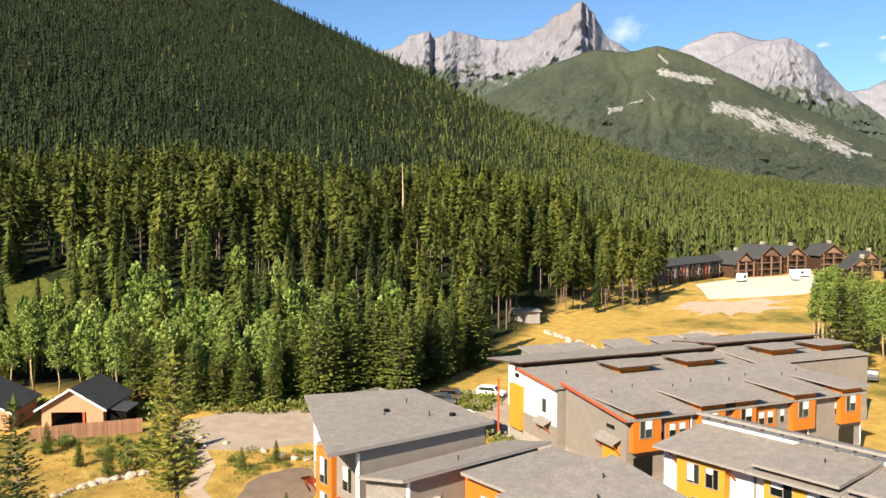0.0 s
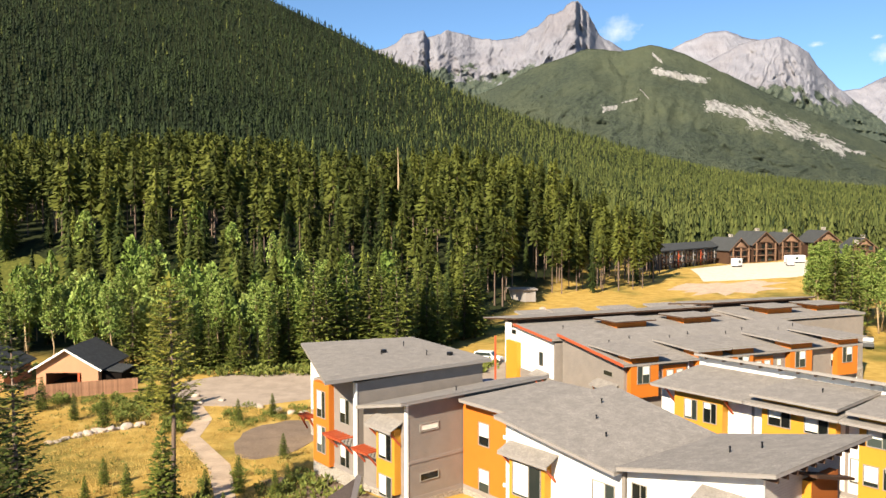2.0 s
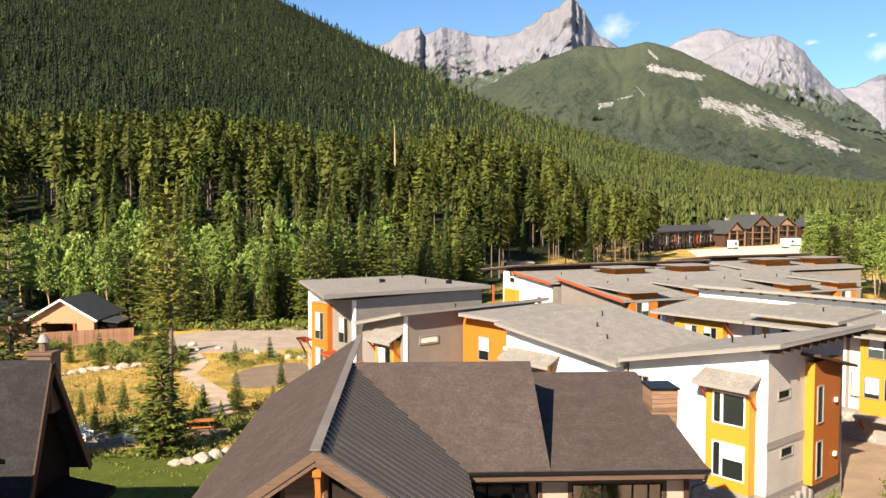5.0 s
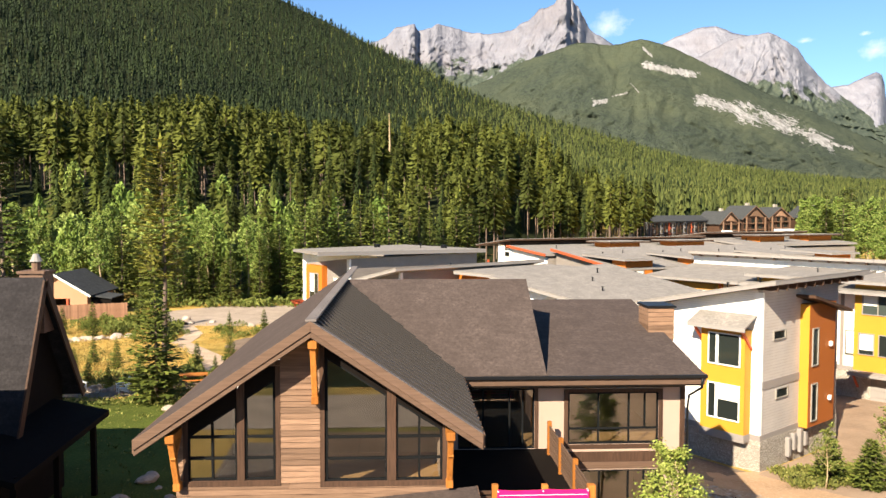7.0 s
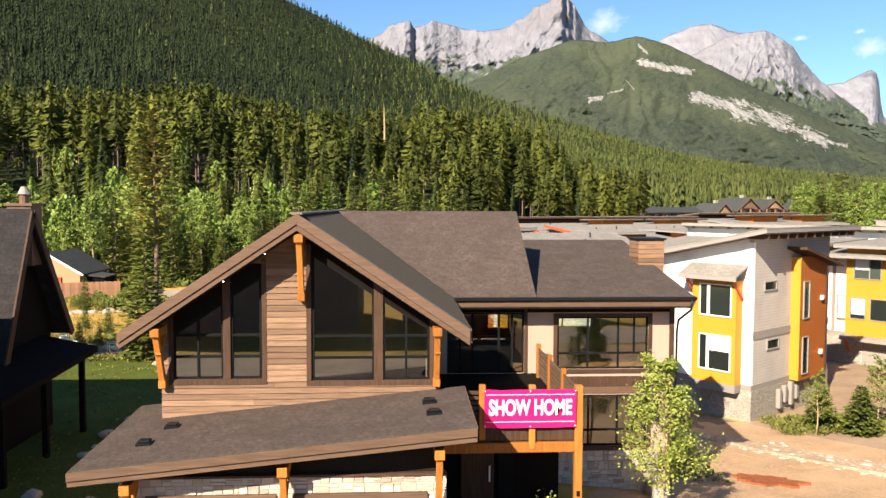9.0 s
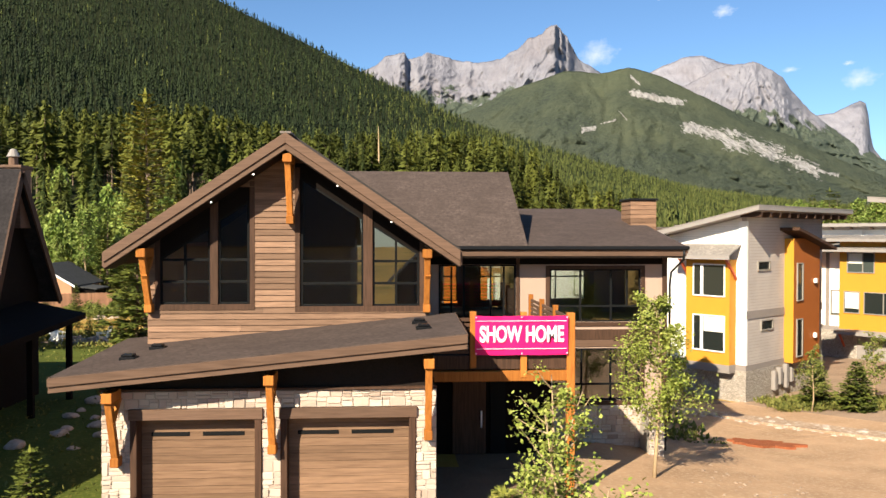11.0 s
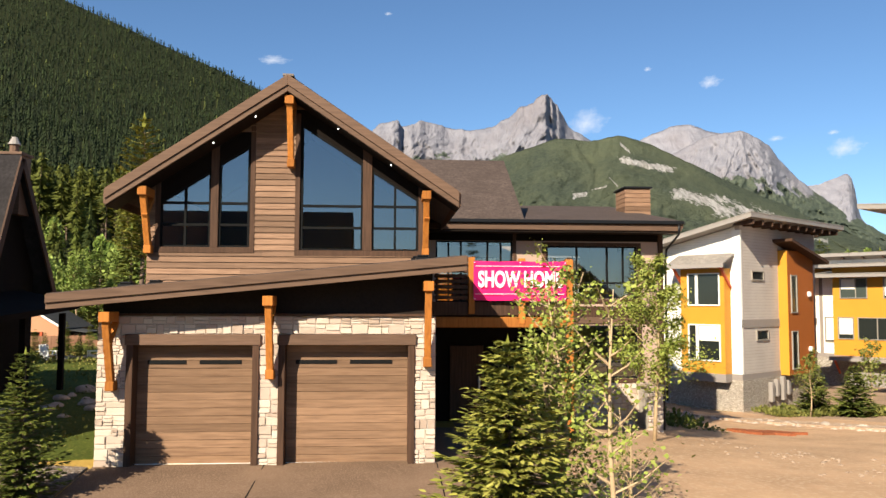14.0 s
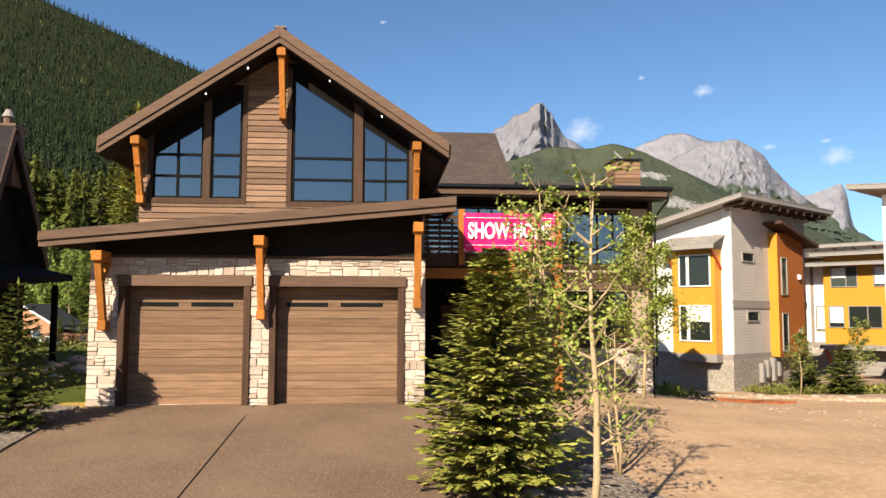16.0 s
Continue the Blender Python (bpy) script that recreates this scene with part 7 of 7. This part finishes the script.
# front spruces of the forest edge
fsp = stand(spruce(18.0, 3.3, 33, M_SPRUCEMID, 30, 11, 7, label="full dark green spruce at forest edge"), -3.0, 124.5)
rnd = random.Random(34)
for q in range(34):
    x = -44 + q * 1.75 + rnd.uniform(-0.9, 0.9)
    y = float(np.interp(x, FOREST_X, FOREST_Y)) - rnd.uniform(-1.5, 4.0)
    if abs(x + 3) > 1.5:
        again(fsp, x, y, rnd.uniform(0, 360), rnd.uniform(0.45, 1.05) if x > -22 else rnd.uniform(0.35, 0.85))
asp = stand(aspen(14, 2.2, 35, 3300, 1, size=0.27, mat=M_ASPENFAR, bare=0.35, label="tall pale green aspen at forest edge"), -47, 121.5)
for q in range(44):
    x = -92 + q * 1.75 + rnd.uniform(-1, 1)
    y = float(np.interp(x, FOREST_X, FOREST_Y)) + rnd.uniform(-3, 16)
    if -56 < x < -40 and y < 124:
        y = 125.0
    again(asp, x, y, rnd.uniform(0, 360), rnd.uniform(0.6, 1.1))
# unseen spruces across the street, added to darken the wing windows' reflections
for x, y, k in ((9, -33, 0.7), (13, -29, 0.62), (16, -42, 0.85), (27, -31, 0.7), (31, -38, 0.8), (36, -30, 0.6)):
    again(fsp, x, y, x * 37, k)
# clump at the right of the meadow
for q in range(74):
    x, y = rnd.uniform(80, 122), rnd.uniform(122, 182)
    if x - 84 < (y - 150) * 0.25:
        x += 10
    again(asp if q % 6 else fsp, x, y, rnd.uniform(0, 360), rnd.uniform(0.75, 1.2))
# dead snag
snag = thing("dead_tree", pose(-5.4, 262, z_at(-5.4, 262)), "bare grey dead trunk among the pines", "tree")
part("trunk", MB().tube([(0, 0, -1), (0.3, 0, 14), (0.1, 0, 25)], [0.5, 0.35, 0.08], 7), M_PALEBARK, snag)

# shrubs and tufts, too many to count
def sow(name, spots, mat, hgt, rad, label, blades, seed, lean=0.5, slim=0.6, leaf=1.0):
    rnd = random.Random(seed)
    out = []
    for x, y in spots:
        z = z_at(x, y)
        hh, rr = hgt * rnd.uniform(0.5, 1.3), rad * rnd.uniform(0.5, 1.3)
        for _ in range(blades):
            w, q = rnd.random() * 6.283, rnd.random() ** 0.5
            c = Vector((x + math.cos(w) * rr * q, y + math.sin(w) * rr * q, z + hh * rnd.uniform(0, 0.75) * (1 - 0.5 * q)))
            d = Vector((math.cos(w) * lean, math.sin(w) * lean, rnd.uniform(0.2, 1))).normalized()
            s = d.cross(Vector((rnd.uniform(-1, 1), rnd.uniform(-1, 1), 0.6))).normalized()
            ln = hh * leaf * rnd.uniform(0.25, 0.5)
            out.append((c, d, s, ln, ln * slim))
    return tagged(new(name, spray_mesh(name, out, mat)), label, "plants", kind="stuff")


def area(n, x0, x1, y0, y1, seed, ok=None):
    rnd = random.Random(seed)
    pts = [(rnd.uniform(x0, x1), rnd.uniform(y0, y1)) for _ in range(n)]
    return [p for p in pts if ok is None or ok(*p)]


def wild(x, y):
    """Outside roads, paths and houses on the left meadow."""
    if -34 < x < 4 and 97 < y < 120:
        return False
    px = np.interp(y, [60, 71, 83, 92, 102], [-14.8, -18, -24, -25, -29.5])
    if 58 < y < 104 and abs(x - px) < 1.3:
        return False
    if ((x + 20.2) / 2.8) ** 2 + ((y - 50.9) / 2.0) ** 2 < 1 or ((x + 14.6) / 2.1) ** 2 + ((y - 53.4) / 1.4) ** 2 < 1:
        return False
    if ((x + 14.5) / 5) ** 2 + ((y - 82) / 9) ** 2 < 1:
        return False
    return not (x > -9 - (y - 60) * 0.1 and y > 52)


M_STRAW = leaves("dry_grass", (0.30, 0.19, 0.05), (0.40, 0.26, 0.07), (0.48, 0.34, 0.11), 0.15)
M_TUFT = leaves("green_tufts", (0.06, 0.07, 0.015), (0.13, 0.13, 0.03), (0.24, 0.22, 0.06), 0.15)
sow("dry_grass", area(3200, -48, -5, 55, 104, 41, wild), M_STRAW, 0.55, 0.55, "tall dry golden grass tufts", 22, 41, 0.3, 0.16)
sow("shrubs", area(70, -17.5, -9, 52, 68, 42, wild) + area(44, -24, -12, 84, 97, 55, wild), M_SHRUB, 1.0, 0.7, "low green shrubs on the meadow", 170, 42, 0.5, 0.6, 0.45)
sow("shrubs", area(150, -50, -26, 84, 102, 53, lambda x, y: wild(x, y) and y > 91 - 0.8 * (x + 34)), M_SHRUB, 1.5, 1.1, "dense green bushes below the plank fence", 260, 52, 0.5, 0.6, 0.4)
sow("tufts", area(1000, -30, -8, 47, 60, 43, wild) + area(420, -48, -5, 60, 104, 43, wild), M_TUFT, 0.5, 0.6, "green weeds in dry grass", 14, 43)
sow("shrubs", area(420, -60, 12, 116, 126, 44, lambda x, y: not (-58 < x < -42)), M_SHRUB, 1.3, 1.1, "undergrowth along the forest edge", 40, 44)
sow("shrubs", [tuple((TA @ Vector((u, v, 0))).xy) for u, v in area(46, 30.0, 33.0, 24, 58, 54)], M_SHRUB, 0.9, 0.7, "young shrubs in front of the town houses", 60, 54, 0.5, 0.45)
sow("meadow_grass", area(1500, 14, 92, 128, 214, 45), M_STRAW, 0.5, 0.9, "dry grass on the far meadow", 7, 45, 0.35, 0.3)
sow("shrubs", area(60, 8.5, 12, 28, 35, 46), M_SHRUB, 0.5, 0.35, "weeds along the house flank", 20, 46)
sow("tufts", area(420, 18.6, 27, 36.4, 39.6, 47), M_TUFT, 0.45, 0.35, "green weeds along the lane verge", 22, 47)
sow("shrubs", [(x, y) for x, y in area(40, 6, 22, 96, 106, 48)], M_SHRUB, 1.2, 0.9, "planted shrubs by the parking lot", 40, 48)
sow("tufts", area(700, -24, -7.2, 8, 48, 49, lambda x, y: x < -8.8 or y > 18), M_TUFT, 0.3, 0.4, "grass tufts in the lawn", 10, 49)

# ---- stones ----
ROCKS = []
for k in range(5):
    rr = random.Random(50 + k)
    bm = bmesh.new()
    bmesh.ops.create_icosphere(bm, subdivisions=2, radius=0.5)
    for v in bm.verts:
        v.co *= 1 + 0.35 * noise.noise(v.co * 2.3 + Vector((k * 7, 0, 0)))
        v.co.z *= 0.7
    me = bpy.data.meshes.new("boulder")
    bm.to_mesh(me)
    bm.free()
    me.materials.append(M_ROCK)
    ROCKS.append(me)


def boulder(x, y, s, rnd, label="pale weathered boulder on the ground", group=""):
    ob = new("boulder", rnd.choice(ROCKS))
    ob.matrix_world = pose(x, y, z_at(x, y) + 0.12 * s, rnd.uniform(-15, 15), rnd.uniform(-15, 15), rnd.uniform(0, 360)) @ Matrix.Diagonal((s * rnd.uniform(0.8, 1.4), s, s * rnd.uniform(0.7, 1.1), 1))
    return tagged(ob, label, "boulder", group)


rnd = random.Random(60)
for q in range(34):
    t = q / 33
    boulder(-37.5 + 6.5 * t + rnd.uniform(-0.3, 0.3), 80.5 + 10 * t + math.sin(t * 5), rnd.uniform(0.6, 1.2), rnd, "pale boulder in low meadow wall", "meadow boulder wall")
for x, y, s in ((-29, 103.2, 1.2), (-25, 100.8, 0.9), (-19.5, 97.2, 1.1), (-17, 95, 1.3), (-15, 94, 1.0), (-13.5, 93.6, 1.2), (-27.5, 99.4, 0.8)):
    boulder(x, y, s, rnd, "pale boulder beside the cul-de-sac")
for x, y, k in ((-14.2, 45.7, 0.8), (-13.5, 46.0, 1.0), (-12.9, 46.5, 1.1), (-12.3, 47.2, 1.0), (-11.8, 47.9, 0.8)):
    boulder(x, y, k, rnd, "pale boulder edging the lawn", "lawn boulders")
BERM = [(12.6, 36.0), (15.1, 35.4), (17.2, 32.3), (19.6, 29.4), (23.5, 24.8), (27.8, 20.2)]


def on_berm(t, off=0.0):
    """A place along the berm's crest, t from 0 to 1, and to its side."""
    k = min(int(t * 5), 4)
    a, b = Vector(BERM[k]), Vector(BERM[k + 1])
    p = a.lerp(b, t * 5 - k)
    d = (b - a).normalized()
    return p.x - d.y * off, p.y + d.x * off


for q in range(46):
    boulder(*on_berm(min(0.99, q / 46 + rnd.uniform(0, 0.02)), rnd.uniform(-0.4, 0.4)), rnd.uniform(0.2, 0.5), rnd, "pale rubble stone along the dirt lot", "rubble line")
for q in range(90):
    boulder(*on_berm(rnd.random() * 0.99, rnd.gauss(0, 0.5)), rnd.uniform(0.1, 0.3), rnd, "pale rubble stone along the dirt lot", "rubble line")


def pebbles(name, spots, label, mat):
    """Small stones past counting, joined in one mesh: each is (x, y, size)."""
    bm = bmesh.new()
    bmesh.ops.create_icosphere(bm, subdivisions=1, radius=0.5)
    v0 = np.array([tuple(v.co) for v in bm.verts])
    f0 = np.array([[v.index for v in f.verts] for f in bm.faces])
    bm.free()
    r = np.random.default_rng(5)
    vs, fs = [], []
    for k, (x, y, d) in enumerate(spots):
        w = r.uniform(0, 6.28)
        p = v0 * r.uniform(0.75, 1.25, (len(v0), 1)) * d * (r.uniform(0.8, 1.5), 1.0, r.uniform(0.45, 0.8))
        p = np.stack([p[:, 0] * math.cos(w) - p[:, 1] * math.sin(w) + x, p[:, 0] * math.sin(w) + p[:, 1] * math.cos(w) + y, p[:, 2] + z_at(x, y) + 0.1 * d], -1)
        vs.append(p)
        fs.append(f0 + k * len(v0))
    return tagged(new(name, big_mesh(name, np.concatenate(vs), np.concatenate(fs), mat)), label, "stones", kind="stuff")


spots = []
for q in range(420):
    t = rnd.random()
    spots.append((9.5 + 3.4 * t + rnd.gauss(0, 0.8), 22.5 - 9.0 * t + rnd.gauss(0, 1.0), rnd.uniform(0.03, 0.15)))
for q in range(300):
    spots.append((5 + 22 * rnd.random() ** 0.8, rnd.uniform(10, 27), rnd.uniform(0.03, 0.11)))
pebbles("loose_stones", spots, "pale stones scattered over bare dirt", M_PEBBLE)
spots = [(*on_berm(rnd.random() * 0.99, rnd.gauss(0, 0.45)), rnd.uniform(0.08, 0.34)) for q in range(1100)]
pebbles("rubble_stones", spots, "pale broken stones heaped in a low berm", M_ROCK)
spots = [(rnd.uniform(-8.8, -6.5), rnd.uniform(5, 16.8), rnd.uniform(0.03, 0.12)) for q in range(500)]
spots += [(rnd.uniform(1.3, 3.0), rnd.uniform(6, 14), rnd.uniform(0.03, 0.1)) for q in range(260)]
pebbles("bed_gravel", spots, "grey and tan pebbles in planting beds", M_PEBBLE)
for q in range(40):
    boulder(rnd.uniform(-8.6, -6.9), rnd.uniform(6.5, 16.5), rnd.uniform(0.1, 0.38), rnd, "grey stone in planting bed", "bed stones")
for q in range(26):
    boulder(rnd.uniform(1.7, 3.0), rnd.uniform(7, 13.5), rnd.uniform(0.1, 0.3), rnd, "grey stone in planting bed", "bed stones")
for q in range(16):
    boulder(rnd.uniform(-12.2, -9.0), rnd.uniform(24, 34), rnd.uniform(0.3, 0.8), rnd, "grey boulder between the houses", "side yard boulders")
for q in range(40):
    t = q / 39
    boulder(31 + 12 * t + rnd.uniform(-1, 1), 192 - 40 * t + rnd.uniform(-1.5, 1.5), rnd.uniform(0.8, 1.8), rnd, "pale rock in drainage channel", "drainage rocks")


# ---- cars ----
def car(x, y, turn, paint, label, tall=1.7, long=4.6, pickup=False):
    c = thing("car", pose(x, y, z_at(x, y) + 0.05, 0, 0, turn), label, "car")
    w = 0.92
    prof = [(-long / 2, 0.4), (long / 2, 0.4), (long / 2, 0.85), (long * 0.27, 1.02), (long * 0.14, tall), (-long * 0.42, tall - 0.04), (-long / 2, 1.05)]
    if pickup:
        prof = [(-long / 2, 0.45), (long / 2, 0.45), (long / 2, 0.95), (long * 0.25, 1.1), (long * 0.14, tall), (-long * 0.1, tall), (-long * 0.14, 1.1), (-long / 2, 1.1)]
    part("body", MB().prism_y(prof, -w, w), paint, c, bevel=0.06)
    gl = [(long * 0.235, 1.06), (long * 0.135, tall - 0.1), (-long * 0.38 if not pickup else -long * 0.09, tall - 0.12), (-long * 0.44 if not pickup else -long * 0.11, 1.08)]
    for k in (-1, 1):
        part("side_window", MB().prism_y(gl[::-1], k * (w + 0.012) - 0.006, k * (w + 0.012) + 0.006), M_PANE, c)
    part("windscreen", MB().solid([(long * 0.262, -w * 0.85, 1.05), (long * 0.262, w * 0.85, 1.05), (long * 0.152, w * 0.8, tall - 0.1), (long * 0.152, -w * 0.8, tall - 0.1)], [(long * 0.285, -w * 0.85, 1.06), (long * 0.285, w * 0.85, 1.06), (long * 0.172, w * 0.8, tall - 0.08), (long * 0.172, -w * 0.8, tall - 0.08)]), M_PANE, c)
    for a in (-long * 0.31, long * 0.31):
        for k in (-1, 1):
            wh = part("wheel", MB().tube([(a, k * (w - 0.2), 0.34), (a, k * (w + 0.02), 0.34)], [0.34, 0.34], 14), M_FRAME, c)
            part("rim", MB().tube([(a, k * (w + 0.02), 0.34), (a, k * (w + 0.035), 0.34)], [0.2, 0.19], 10), M_PALEROOFTRIM, wh)
    for k in (-0.6, 0.6):
        part("headlight", MB().box(long / 2 - 0.02, long / 2 + 0.02, k - 0.2, k + 0.2, 0.65, 0.8), M_WHITETRIM, c)
    return c


M_CARWHITE = plain("white_car_paint", (0.8, 0.8, 0.79), 0.25, 0, 0.02, 1, 0)
M_CARBLUE = plain("navy_car_paint", (0.012, 0.016, 0.05), 0.2, 0, 0.05, 1, 0)
M_CARGREY = plain("grey_car_paint", (0.1, 0.1, 0.1), 0.3, 0.3, 0.05, 1, 0)
M_CARBROWN = plain("brown_car_paint", (0.12, 0.07, 0.05), 0.3, 0.2, 0.05, 1, 0)
car(11.8, 125.5, -25, M_CARWHITE, "white estate car parked on asphalt")
car(5.4, 123.5, -15, M_CARBROWN, "brown estate car parked on asphalt")
car(3.6, 120.6, -15, M_CARGREY, "grey estate car parked on asphalt")
car(10.0, 103.8, 20, M_CARBLUE, "dark blue car parked near town houses")
car(7.0, 108.6, 20, M_CARWHITE, "white van parked near town houses", 1.95)
car(80.5, 135, 60, M_CARGREY, "grey pickup parked by the meadow", 1.85, 5.4, True)

# ---- garden furniture on the lawn ----
def garden_chair(x, y, turn):
    c = thing("garden_chair", pose(x, y, z_at(x, y) + 0.03, 0, 0, turn), "white slatted garden armchair beside the fire pit", "chair", "lawn chairs")
    for q in range(5):
        part("seat_slat", MB().box(-0.28, 0.28, -0.3 + q * 0.11, -0.21 + q * 0.11, 0.34 - q * 0.02, 0.365 - q * 0.02), M_WHITETRIM, c)
        part("back_slat", MB().beam((-0.23 + q * 0.115, 0.24, 0.28), (-0.27 + q * 0.135, 0.5, 0.98), 0.1, 0.02, up=(1, 0, 0)), M_WHITETRIM, c)
    for k in (-1, 1):
        part("armrest", MB().box(k * 0.36 - 0.07, k * 0.36 + 0.07, -0.35, 0.4, 0.56, 0.585), M_WHITETRIM, c)
        part("leg", MB().box(k * 0.33 - 0.03, k * 0.33 + 0.03, -0.32, -0.26, 0, 0.56), M_WHITETRIM, c)
        part("leg", MB().beam((k * 0.3, -0.2, 0.3), (k * 0.3, 0.45, 0.02), 0.04, 0.09), M_WHITETRIM, c)


garden_chair(-18.6, 50.6, -60)
garden_chair(-22.1, 52.0, 40)
garden_chair(-21.6, 51.2, 70)
tb = thing("picnic_table", pose(-15.0, 54.0, z_at(-15.0, 54.0), 0, 0, 10), "brown wooden picnic table on the lawn", "table")
for q in range(5):
    part("top_board", MB().box(-0.95, 0.95, -0.38 + q * 0.155, -0.24 + q * 0.155, 0.72, 0.76), M_TIMBER, tb)
for k in (-1, 1):
    part("bench", MB().box(-0.95, 0.95, k * 0.72 - 0.13, k * 0.72 + 0.13, 0.42, 0.46), M_TIMBER, tb)
    part("leg", MB().beam((k * 0.7, -0.7, 0.0), (k * 0.7, 0.3, 0.72), 0.08, 0.1), M_TRIM, tb)
    part("leg", MB().beam((k * 0.7 + 0.09 * k, 0.7, 0.0), (k * 0.7 + 0.09 * k, -0.3, 0.72), 0.08, 0.1), M_TRIM, tb)
fp = thing("fire_pit", pose(-20.3, 51.6, z_at(-20.3, 51.6)), "low ring of stones round a fire pit", "fire pit")
for q in range(12):
    w = q * 0.5236
    part("stone", MB().box(-0.16, 0.16, -0.12, 0.12, 0, 0.3), M_ROCK, fp, bevel=0.04).matrix_basis = pose(math.cos(w) * 0.75, math.sin(w) * 0.75, 0, 0, 0, math.degrees(w) + 90)

# ---- fair-weather clouds, far behind the peaks ----
def cloud_material():
    m = Mat("thin_cloud", 1.0, spec=0.0)
    m.m.use_nodes = True
    nt = m.t
    v = m.co
    ln = m.n("ShaderNodeVectorMath")
    ln.operation = "LENGTH"
    m.put(ln.inputs[0], v)
    puff = m.noise(2.2, 6, v, 0.62)
    f = m.math("ADD", m.math("MULTIPLY", puff, 1.5), m.math("MULTIPLY", ln.outputs["Value"], -1.25))
    a = m.ramp(f, [(0.02, (0, 0, 0)), (0.8, (0.6, 0.6, 0.6))])
    # the cloud's sunlit white is a glow of the card itself
    em = m.n("ShaderNodeEmission")
    em.inputs[0].default_value, em.inputs[1].default_value = (0.9, 0.93, 1.0, 1), 0.55
    tr = m.n("ShaderNodeBsdfTransparent")
    mx = m.n("ShaderNodeMixShader")
    nt.links.new(a, mx.inputs[0])
    nt.links.new(tr.outputs[0], mx.inputs[1])
    nt.links.new(em.outputs[0], mx.inputs[2])
    nt.links.new(mx.outputs[0], nt.nodes["Material Output"].inputs[0])
    return m.m


M_CLOUD = cloud_material()
for u, e, sx, sz in ((-0.147, 0.305, 150, 52), (0.262, 0.232, 190, 150), (0.345, 0.305, 40, 26), (0.43, 0.29, 110, 70), (0.615, 0.205, 170, 110), (0.60, 0.225, 60, 26), (0.52, 0.215, 80, 30), (0.0, 0.37, 40, 20)):
    y = 4600.0
    cl = new("cloud", MB().face([(-1.2, 0, -1.2), (1.2, 0, -1.2), (1.2, 0, 1.2), (-1.2, 0, 1.2)]).data("cloud", M_CLOUD))
    cl.matrix_world = pose(u * y, y, 27 + e * y, 0, 0, -math.degrees(math.atan(u))) @ Matrix.Diagonal((sx, 1, sz, 1))
    tagged(cl, "small thin white cloud in blue sky", "cloud", kind="structure")
